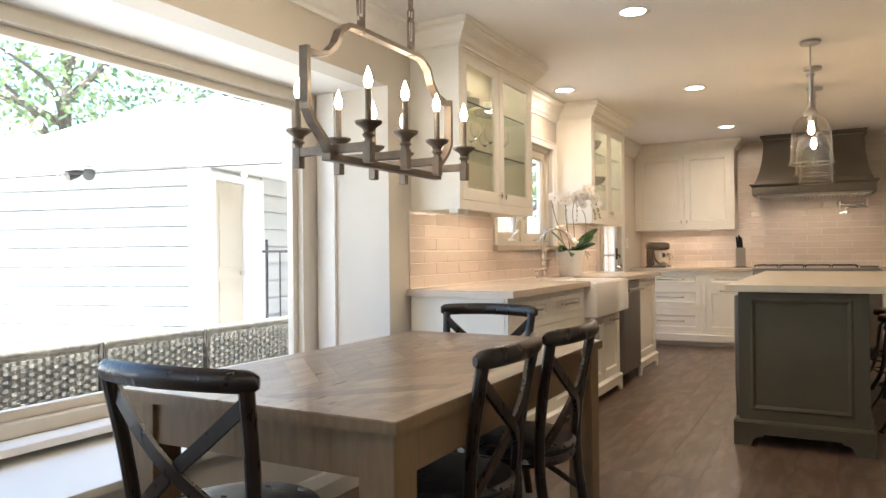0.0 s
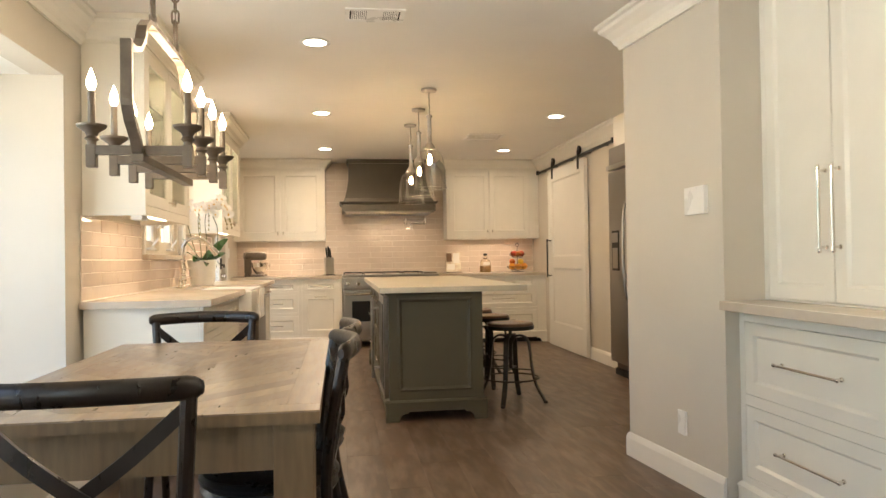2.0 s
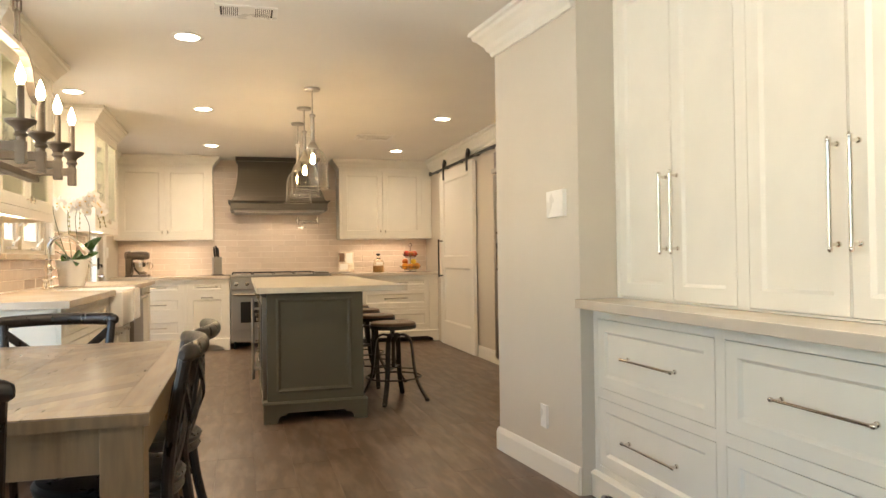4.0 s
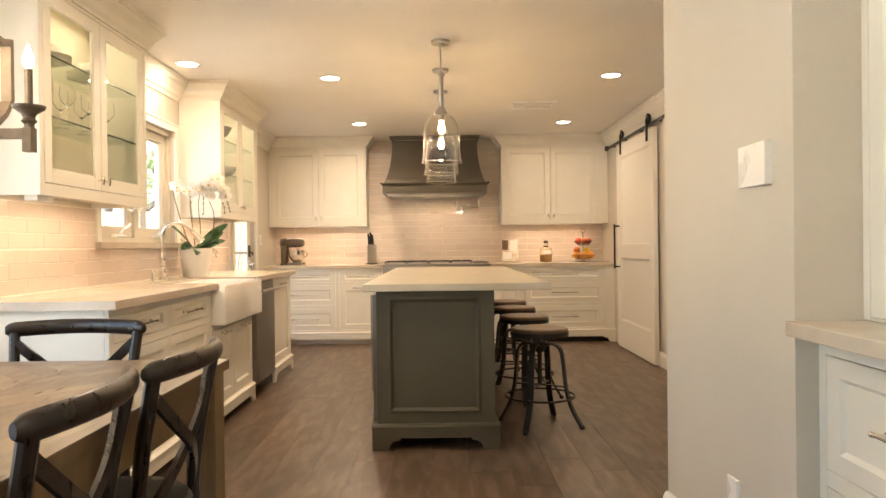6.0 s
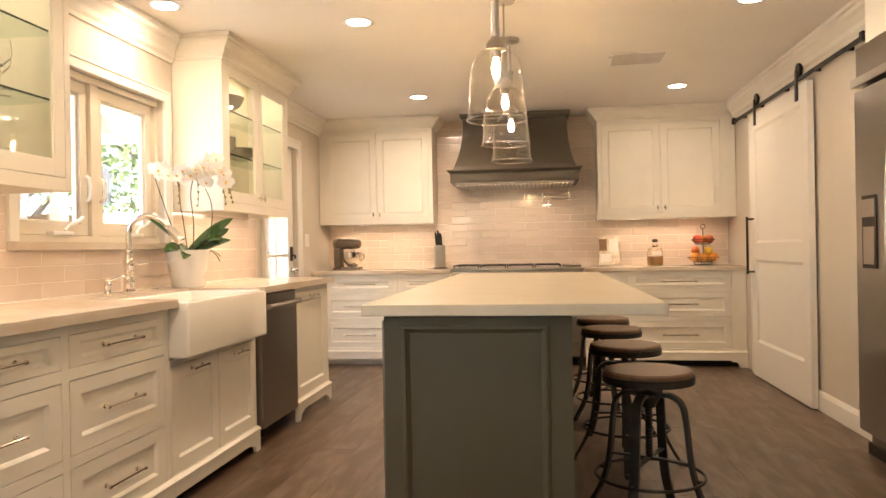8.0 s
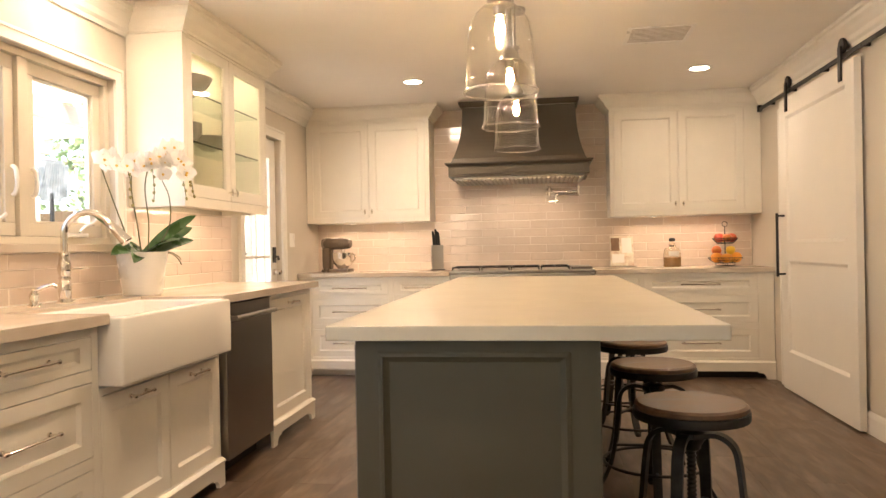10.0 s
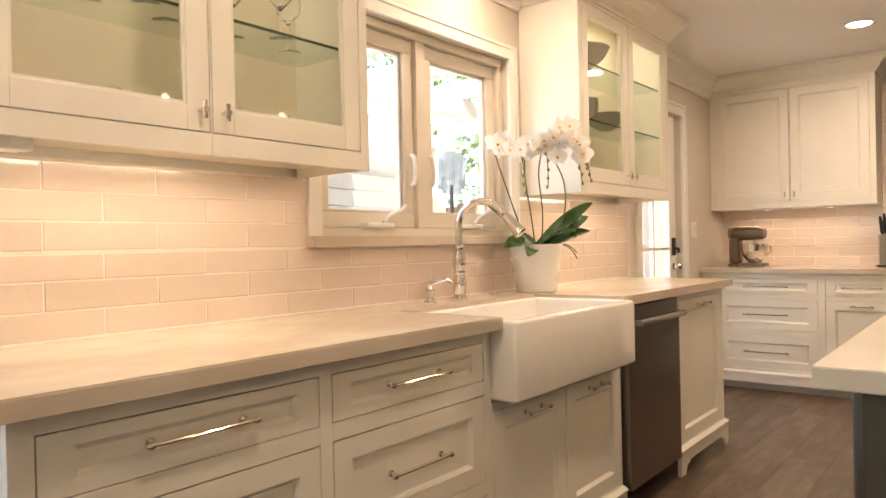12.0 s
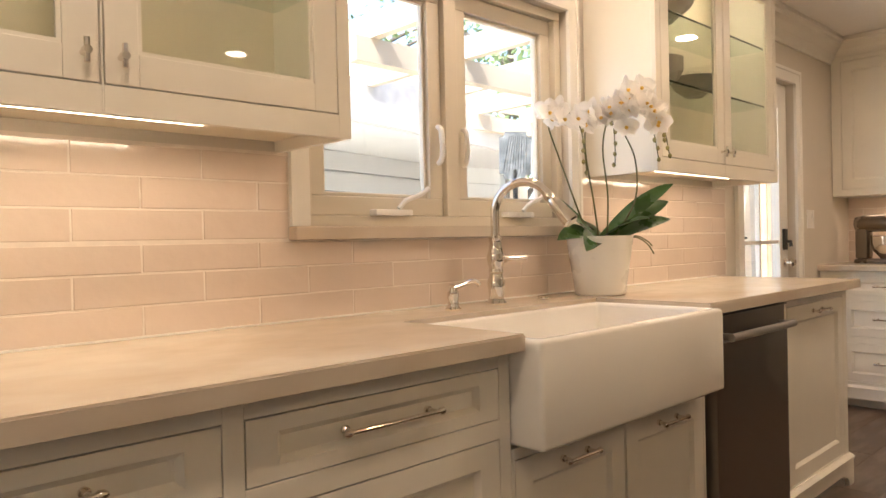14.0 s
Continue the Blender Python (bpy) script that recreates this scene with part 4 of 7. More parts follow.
part("griddle", boxes((2.43, 2.60, 6.79, 7.27, 0.925, 0.948), bevel=0.005), M_DARKSTEEL, cooker, "steel griddle plate", world=True)

# hood
hood = thing("range_hood", "dark grey painted flared range hood with a corbelled band", "range hood", (1.99, 7.1, 1.71))
bm = bmesh.new()
HC = 1.99
prev = None
secs = [(0.585, 0.64, 1.852), (0.565, 0.615, 1.90)] + [(0.505 + 0.06 * (1 - s) ** 2.2 + 0.0, 0.36 + 0.255 * (1 - s) ** 2.2, 1.90 + 0.46 * s) for s in np.linspace(0.08, 1, 12)] + [(0.505, 0.36, 2.385)]
for hw, dp, z in secs:
    loop = [bm.verts.new(c) for c in ((HC - hw, 7.405, z), (HC - hw, 7.405 - dp, z), (HC + hw, 7.405 - dp, z), (HC + hw, 7.405, z))]
    if prev:
        for k in range(3):
            bm.faces.new((prev[k], prev[k + 1], loop[k + 1], loop[k]))
    prev = loop
bmesh.ops.recalc_face_normals(bm, faces=bm.faces[:])
part("chimney", bm, M_HOOD, hood, world=True)
part("band", boxes((HC - 0.60, HC + 0.60, 6.745, 7.404, 1.735, 1.83), bevel=0.003), M_HOOD, hood, world=True)
part("band_panel", boxes((HC - 0.55, HC + 0.55, 6.738, 6.746, 1.755, 1.81), bevel=0.003), M_HOOD, hood, world=True)
lamp("hood_lamp", "AREA", look((HC, 7.12, 1.70), (HC, 7.2, 0)), 0.7, WARM, 0.8, 0.08, 150)
part("cornice", sweep([(0, 0), (0.01, 0), (0.02, 0.015), (0.03, 0.02), (0.03, 0.03), (0, 0.03)], [(HC - 0.60, 7.40), (HC - 0.60, 6.745), (HC + 0.60, 6.745), (HC + 0.60, 7.40)][::-1],
                      to=lambda a, b, c: (a, b, c + 1.828)), M_HOOD, hood, world=True)
part("top_trim", sweep([(0, 0), (0.012, 0), (0.03, 0.03), (0.03, 0.05), (0, 0.05)], [(HC - 0.505, 7.40), (HC - 0.505, 7.045), (HC + 0.505, 7.045), (HC + 0.505, 7.40)][::-1],
                       to=lambda a, b, c: (a, b, c + H - 0.053)), M_HOOD, hood, world=True)
part("liner", boxes((HC - 0.56, HC + 0.56, 6.78, 7.38, 1.715, 1.735)), M_DARKSTEEL, hood, world=True)
for k in range(28):
    x = HC - 0.545 + k * 0.0395
    part("baffle", boxes((x, x + 0.02, 6.775, 7.30, 1.703, 1.716)), M_STEEL, hood, "steel filter bar", world=True)

# pot filler
filler = thing("pot_filler", "polished nickel folding pot filler on the tiled wall", "faucet", (2.27, 7.405, 1.615))
bm = lathe([(0, 0), (0.033, 0), (0.033, 0.008), (0.016, 0.014), (0.014, 0.05), (0, 0.05)], 20)
bm.transform(pose(2.255, 7.402, 1.635, 90, 0, 0))
part("flange", bm, M_CHROME, filler, world=True, soft=True)
bm = tube([(2.255, 7.35, 1.58), (2.255, 7.35, 1.68)], 0.014, 12)
tube([(2.255, 7.35, 1.625), (2.52, 7.33, 1.625)], 0.011, 12, bm)
tube([(2.52, 7.33, 1.58), (2.52, 7.33, 1.68)], 0.014, 12, bm)
part("first_arm", bm, M_CHROME, filler, world=True, soft=True)
bm = tube([(2.52, 7.315, 1.595), (2.335, 7.28, 1.595)], 0.011, 12)
tube(smooth([(2.335, 7.28, 1.595), (2.315, 7.28, 1.588), (2.31, 7.28, 1.56), (2.31, 7.28, 1.51)]), 0.011, 12, bm)
tube([(2.345, 7.28, 1.54), (2.25, 7.26, 1.53)], 0.006, 8, bm)
part("second_arm", bm, M_CHROME, filler, world=True, soft=True)

# ---- island ----
island = thing("kitchen_island", "dark grey painted kitchen island with panelled end and bracket base", "island", (2.02, 3.95, 0))
IX0, IX1, IY0, IY1 = 1.682, 2.339, 2.53, 5.36
part("body", boxes((IX0 + 0.022, IX1 - 0.022, IY0 + 0.022, IY1 - 0.022, 0.06, 0.883)), M_GREY, island, world=True)
part("end_panel", panel_leaf(IX0, IX1, 0.13, 0.884, 0.02, [(IX0 + 0.075, IX1 - 0.09, 0.215, 0.835)], 0.016, 0.012, to=lambda u, v, w: (u, IY0 - w, v)), M_GREY, island, world=True)
part("panel_bead", sweep([(0, 0), (0, 0.006), (0.008, 0.004), (0.014, 0)], [(IX0 + 0.075, 0.215), (IX0 + 0.075, 0.835), (IX1 - 0.09, 0.835), (IX1 - 0.09, 0.215), (IX0 + 0.075, 0.215)],
                         to=lambda a, b, c: (a, IY0 - c, b)), M_GREY, island, world=True)
part("far_panel", panel_leaf(IX0, IX1, 0.13, 0.884, 0.02, [(IX0 + 0.08, IX1 - 0.08, 0.215, 0.835)], 0.016, 0.012, to=lambda u, v, w: (u, IY1 + w, v)), M_GREY, island, world=True)
cells = [(IY0 + 0.08 + k * 0.69, IY0 + 0.08 + k * 0.69 + 0.61, 0.215, 0.835) for k in range(4)]
part("seating_side_panel", panel_leaf(IY0 + 0.021, IY1 - 0.021, 0.13, 0.884, 0.02, cells, 0.016, 0.012, to=lambda u, v, w: (IX1 + w, u, v)), M_GREY, island, world=True)
to_i = axes_to(IX0, "east")
part("left_frame", boxes((IX0, IX0 + 0.02, IY0 + 0.021, 2.62, 0.13, 0.884), (IX0, IX0 + 0.02, 3.24, 3.28, 0.13, 0.884), (IX0, IX0 + 0.02, 5.28, IY1 - 0.021, 0.13, 0.884),
                         (IX0, IX0 + 0.02, 2.62, 3.24, 0.86, 0.884), (IX0, IX0 + 0.02, 3.28, 5.28, 0.85, 0.884), (IX0, IX0 + 0.02, 3.28, 5.28, 0.13, 0.15)), M_GREY, island, world=True)
for k in range(3):
    a = 3.28 + k * 0.667
    for z0, z1 in ((0.70, 0.845), (0.44, 0.69), (0.155, 0.43)):
        f = part("drawer", panel_leaf(a + 0.004, a + 0.66, z0, z1, 0.018, [(a + 0.06, a + 0.60, z0 + 0.035, z1 - 0.035)], 0.011, 0.009, to=to_i), M_GREY, island, world=True)
        part("handle", bar_pull(a + 0.33, (z0 + z1) / 2, 0.24, to_i), M_CHROME, f, "polished nickel bar pull", world=True, soft=True)
bc = part("beverage_cooler_door", boxes((IX0 - 0.03, IX0 + 0.019, 2.625, 3.235, 0.14, 0.855), bevel=0.004), M_DARKSTEEL, island, "dark glass cooler door with steel frame", world=True)
part("cooler_glass", boxes((IX0 - 0.034, IX0 - 0.029, 2.69, 3.17, 0.2, 0.80)), M_BLACK, bc, world=True)
bm = tube([(IX0 - 0.085, 3.19, 0.2), (IX0 - 0.085, 3.19, 0.82)], 0.012, 12)
for z in (0.28, 0.74):
    tube([(IX0 - 0.085, 3.19, z), (IX0 - 0.03, 3.19, z)], 0.009, 10, bm)
part("cooler_handle", bm, M_STEEL, bc, "vertical steel bar handle", world=True, soft=True)
for name, t0, ua, ub in (("plinth", lambda a, b, c: (a, IY0 - c, b), IX0 - 0.028, IX1 + 0.022), ("plinth", lambda a, b, c: (a, IY1 + c, b), IX0 - 0.028, IX1 + 0.022)):
    part(name, bracket(ua, ub, 0.125, 0.12, 0.07, t0, 0.026), M_GREY, island, world=True)
part("plinth", bracket(IY0, IY1, 0.125, 0.12, 0.07, lambda a, b, c: (IX1 + c, a, b), 0.022), M_GREY, island, world=True)
part("plinth", bracket(IY0, IY1, 0.125, 0.12, 0.07, lambda a, b, c: (IX0 - c, a, b), 0.028), M_GREY, island, world=True)
island_top = solid("island_top", boxes((1.616, 2.652, 2.468, 5.46, 0.885, 0.925), bevel=0.004), M_ISTONE, "thick cream stone island top with seating overhang", "countertop")

# ---- refrigerator ----
fridge = thing("refrigerator", "stainless side-by-side refrigerator built into an alcove", "refrigerator", (4.3, 3.6, 0))
part("body", boxes((3.95, 4.68, 3.10, 4.09, 0.06, 1.95)), M_DARKSTEEL, fridge, world=True)
for y0, y1, hy in ((3.56, 4.085, 3.61), (3.105, 3.555, 3.505)):
    d = part("door", boxes((3.885, 3.947, y0, y1, 0.13, 1.90), bevel=0.006), M_STEEL, fridge, world=True)
    bm = tube(smooth([(3.885, hy, 0.72), (3.84, hy, 0.78), (3.825, hy, 1.15), (3.84, hy, 1.52), (3.885, hy, 1.58)]), 0.014, 12)
    part("handle", bm, M_STEEL, d, "curved steel handle", world=True, soft=True)
    if y0 > 3.5:
        part("dispenser", boxes((3.879, 3.886, 3.84, 4.0, 0.98, 1.35), bevel=0.002), M_BLACK, d, "ice and water dispenser recess", world=True)
        part("dispenser_panel", boxes((3.874, 3.88, 3.85, 3.99, 1.24, 1.33), (3.876, 3.88, 3.86, 3.98, 1.0, 1.19)), M_STEEL, d, world=True)
part("grille", boxes((3.87, 3.95, 3.10, 4.09, 1.92, 1.965), bevel=0.003), M_STEEL, fridge, world=True)
part("top_panel", boxes((3.90, 3.95, 3.10, 4.09, 1.967, 2.13)), M_DARKSTEEL, fridge, world=True)
part("toe_grille", boxes((3.93, 3.95, 3.10, 4.09, 0.0, 0.06), (3.95, 4.6, 3.12, 4.07, 0.0, 0.06)), M_BLACK, fridge, world=True)
fc = thing("fridge_cabinet", "white cabinet bridging above the refrigerator", "cabinet", (4.3, 3.6, 2.135))
part("body", boxes((3.96, 4.68, 3.085, 4.115, 2.135, H - 0.003)), M_CAB, fc, world=True)


# ---- lights ----
def downlight(x, y, watts=3.3):
    t = thing("recessed_downlight", "lit white recessed ceiling downlight", "light", (x, y, H), group="recessed downlights")
    part("trim_ring", lathe([(0.062, 0.0), (0.092, -0.001), (0.094, -0.004), (0.088, -0.007), (0.068, -0.006), (0.062, 0.0)], 32), M_WHITEPLASTIC, t, soft=True)
    part("lens", lathe([(0, -0.002), (0.066, -0.002), (0.066, -0.005), (0, -0.006)], 32), M_LENS, t, "glowing lens", soft=True)
    lamp("downlight_lamp", "AREA", look((x, y, H - 0.012), (x, y, 0)), watts, WARM, 0.13, spread=170)


# (3.0, -1.6) is out of view, added to light the dining end.
for x, y in ((1.225, 1.98), (1.21, 4.08), (1.20, 6.16), (3.385, 4.09), (3.375, 6.2), (3.0, -1.6)):
    downlight(x, y, (1.8 if x > 3 else 5.0) if y > 6 else 1.6 if x > 3 else 3.3)
downlight(0.275, 3.61, 2.0)


def ceiling_vent(x, y, w, d, label, rows):
    t = thing("ceiling_vent", label, "vent", (x, y, H), group="ceiling vents")
    part("frame", boxes((-w / 2, w / 2, -d / 2, -d / 2 + 0.025, -0.008, 0), (-w / 2, w / 2, d / 2 - 0.025, d / 2, -0.008, 0), (-w / 2, -w / 2 + 0.025, -d / 2 + 0.025, d / 2 - 0.025, -0.008, 0),
                        (w / 2 - 0.025, w / 2, -d / 2 + 0.025, d / 2 - 0.025, -0.008, 0), bevel=0.002), M_WHITEPLASTIC, t)
    # Flat plate whose darker colour replaces the depth behind the slats.
    part("backing", boxes((-w / 2 + 0.025, w / 2 - 0.025, -d / 2 + 0.025, d / 2 - 0.025, -0.002, -0.0005)), M_DARK if rows == 2 else M_VENTBACK, t)
    if rows == 2:
        part("blank_plate", boxes((-0.045, 0.045, -d / 2 + 0.025, d / 2 - 0.025, -0.006, -0.0022)), M_WHITEPLASTIC, t)
        for s in (-1, 1):
            for k in range(8):
                a = s * (0.052 + k * (w / 2 - 0.08) / 8)
                part("slat", boxes((a - 0.0035, a + 0.0035, -d / 2 + 0.025, d / 2 - 0.025, -0.007, -0.0022)), M_WHITEPLASTIC, t)
    else:
        for k in range(12):
            b = -d / 2 + 0.03 + k * (d - 0.06) / 11
            part("slat", boxes((-w / 2 + 0.025, w / 2 - 0.025, b - 0.003, b + 0.003, -0.0045, -0.0022)), M_WHITEPLASTIC, t)


ceiling_vent(1.56, 1.46, 0.32, 0.2, "white ceiling air vent with two louvre banks", 2)
ceiling_vent(2.93, 5.25, 0.40, 0.36, "white square return-air grille in the ceiling", 1)


def pendant(x, y):
    t = thing("glass_pendant", "clear glass bell pendant lamp with a glowing filament bulb", "pendant lamp", (x, y, H), group="island pendants")
    part("canopy", lathe([(0, 0), (0.06, 0), (0.062, -0.006), (0.058, -0.02), (0.01, -0.024), (0, -0.024)], 28), M_STEEL, t, soft=True)
    part("rod", tube([(0, 0, -0.02), (0, 0, -0.30)], 0.0055, 10), M_STEEL, t, soft=True)
    part("socket", lathe([(0, -0.20), (0.012, -0.20), (0.024, -0.206), (0.024, -0.222), (0.017, -0.226), (0.016, -0.235), (0.018, -0.42), (0.028, -0.432), (0.044, -0.455), (0.046, -0.474), (0.024, -0.478), (0.02, -0.51), (0, -0.51)], 24), M_STEEL, t, soft=True)
    outer = [(0.040, -0.470), (0.062, -0.480), (0.086, -0.502), (0.104, -0.535), (0.113, -0.58), (0.117, -0.64), (0.119, -0.70), (0.122, -0.745), (0.129, -0.772)]
    inner = [(r - 0.003, z - 0.0005) for r, z in outer]
    sh = part("shade", lathe(outer + inner[::-1], 48, closed=True), M_SHADE, t, "clear glass bell shade", soft=True)
    sh.visible_shadow = False
    lip = part("rim", tube([(0.129 * math.cos(a), 0.129 * math.sin(a), -0.774) for a in np.linspace(0, 2 * math.pi, 49)[:-1]], 0.0035, 8, closed=True), M_LIP, sh, "thick rolled glass rim", soft=True)
    lip.visible_shadow = False
    b = lathe([(0, -0.51), (0.009, -0.512), (0.012, -0.525), (0.0175, -0.545), (0.0175, -0.568), (0.011, -0.585), (0, -0.59)], 20)
    part("bulb", b, M_BULB, t, "glowing filament bulb", soft=True)


for y in (3.12, 3.86, 4.6):
    pendant(2.06, y)


# ---- chandelier ----
def chandelier(x, yc):
    t = thing("candle_chandelier", "aged bronze rectangular chandelier with eight lit candle lamps", "chandelier", (x, yc, H))
    zl = 1.437 - H
    hw = 0.465
    top = 1.89 - H
    half = [(0.0, top), (0.20, top), (0.245, top - 0.005), (0.29, top - 0.035), (0.315, top - 0.085), (0.36, top - 0.125), (0.42, top - 0.14), (hw, top - 0.14)]
    bm = bmesh.new()
    for s in (-1, 1):
        ribbon([(0, s * a, b) for a, b in half], 0.032, 0.016, (1, 0, 0), bm)
        ribbon([(0, s * (hw - 0.001), top - 0.125), (0, s * hw, top - 0.30), (0, s * (hw - 0.003), zl + 0.14), (0, s * (hw - 0.03), zl + 0.10), (0, s * (hw - 0.085), zl + 0.055),
                (0, s * (hw - 0.11), zl + 0.02), (0, s * (hw - 0.125), zl)], 0.032, 0.016, (1, 0, 0), bm)
    part("hoop", bm, M_BRONZE, t, "bronze scrolled frame")
    part("spine", boxes((-0.018, 0.018, -hw + 0.10, hw - 0.10, zl - 0.012, zl + 0.012), bevel=0.002), M_BRONZE, t)
    cw = 0.14
    for y in (-0.33, -0.11, 0.11, 0.33):
        part("cross_arm", boxes((-cw, cw, y - 0.012, y + 0.012, zl + 0.012, zl + 0.04), bevel=0.002), M_BRONZE, t)
        for s in (-1, 1):
            c = (s * cw, y, 0)
            part("post", boxes((s * cw - 0.014, s * cw + 0.014, y - 0.014, y + 0.014, zl - 0.026, zl + 0.042), bevel=0.002), M_BRONZE, t)
            part("cup", lathe([(0, zl + 0.042), (0.013, zl + 0.042), (0.013, zl + 0.052), (0.021, zl + 0.06), (0.015, zl + 0.069), (0.02, zl + 0.08), (0.042, zl + 0.096), (0.044, zl + 0.103), (0.012, zl + 0.103), (0, zl + 0.102)], 16,
                              origin=c), M_BRONZE, t, soft=True)
            part("candle_sleeve", lathe([(0, zl + 0.102), (0.0105, zl + 0.102), (0.0105, zl + 0.207), (0, zl + 0.208)], 14, origin=c), M_BRONZE, t, soft=True)
            part("candle_bulb", lathe([(0, zl + 0.208), (0.008, zl + 0.21), (0.0145, zl + 0.226), (0.0125, zl + 0.242), (0.006, zl + 0.262), (0.0, zl + 0.278)], 14, origin=c), M_CANDLE, t, "lit flame-shaped bulb", soft=True)
    for s in (-1, 1):
        y = s * 0.165
        part("hook_bar", boxes((-0.011, 0.011, y - 0.011, y + 0.011, top - 0.012, top + 0.045), bevel=0.002), M_BRONZE, t)
        z = top + 0.035
        links = [(0.1, 0.020)] + [(0.052, 0.0125)] * 12
        k = 0
        for hgt, wid in links:
            if z + hgt > -0.02:
                break
            pts = []
            for a in np.linspace(0, 2 * math.pi, 17)[:-1]:
                o = wid * math.cos(a)
                v = z + hgt / 2 + (hgt / 2 - wid) * (1 if math.sin(a) >= 0 else -1) + wid * math.sin(a)
                pts.append((o, y, v) if k % 2 else (0, y + o, v))
            part("chain_link", tube(pts, 0.0038 if k else 0.005, 6, closed=True), M_BRONZE, t, soft=True)
            z += hgt - 0.011
            k += 1
        part("chain_cord", tube([(0, y, top + 0.06), (0, y, -0.01)], 0.0022, 6), M_BRONZE, t)
        part("canopy", lathe([(0, 0), (0.045, 0), (0.045, -0.006), (0.03, -0.016), (0, -0.02)], 24, origin=(0, y, 0)), M_BRONZE, t, soft=True)
    for y in (-0.22, 0.22):
        lamp("chandelier_lamp", "POINT", pose(x, yc + y, 1.80), 2.0, (1.0, 0.74, 0.48), 0.12)
    return t


chandelier(0.757, 0.23)


# ---- table ----
def clip(poly, a, b, c):
    """Keeps the part of a polygon where a*x + b*y <= c."""
    out = []
    for (x0, y0), (x1, y1) in zip(poly, poly[1:] + poly[:1]):
        d0, d1 = a * x0 + b * y0 - c, a * x1 + b * y1 - c
        if d0 <= 0:
            out.append((x0, y0))
        if d0 * d1 < 0:
            s = d0 / (d0 - d1)
            out.append((x0 + (x1 - x0) * s, y0 + (y1 - y0) * s))
    return out


table = thing("dining_table", "grey-brown oak dining table with a chevron plank top", "table", (0.837, 0.225, 0))
TX, TY = 0.465, 0.82
for row in ((-TX + 0.03, TX - 0.03, -TY + 0.03, -TY + 0.055, 0.60, 0.716), (-TX + 0.03, TX - 0.03, TY - 0.055, TY - 0.03, 0.60, 0.716),
            (-TX + 0.03, -TX + 0.055, -TY + 0.055, TY - 0.055, 0.60, 0.716), (TX - 0.055, TX - 0.03, -TY + 0.055, TY - 0.055, 0.60, 0.716)):
    part("apron", boxes(row), M_TABLELEG, table)
for sx in (-1, 1):
    for sy in (-1, 1):
        part("leg", boxes((sx * (TX - 0.015) - sx * 0.10, sx * (TX - 0.015), sy * (TY - 0.015) - sy * 0.10, sy * (TY - 0.015), 0, 0.717), bevel=0.003), M_TABLELEG, table)
top = part("tabletop", boxes((-TX, TX, -TY, TY, 0.717, 0.7455)), M_TABLELEG, table)
bw = 0.085
for x0, x1, y0, y1 in ((-TX, TX, -TY, -TY + bw), (-TX, TX, TY - bw, TY), (-TX, -TX + bw, -TY + bw + 0.001, TY - bw - 0.001), (TX - bw, TX, -TY + bw + 0.001, TY - bw - 0.001)):
    part("board", boxes((x0, x1, y0, y1, 0.7455, 0.75), bevel=0.001), M_TABLE, top)
for s in (-1, 1):
    k = -12
    while k < 22:
        x0, x1, y0, y1 = (0.0008, TX - bw - 0.001, -TY + bw + 0.001, TY - bw - 0.001)
        p = [(x0, y0), (x1, y0), (x1, y1), (x0, y1)]
        p = clip(p, -1, 1, (k + 1) * 0.10 - 0.0005)
        p = clip(p, 1, -1, -(k * 0.10 + 0.0005)) if p else p
        if len(p) > 2:
            part("board", prism([(s * a, b) for a, b in p], 0.7455, 0.7497), M_TABLE, top)
        k += 1


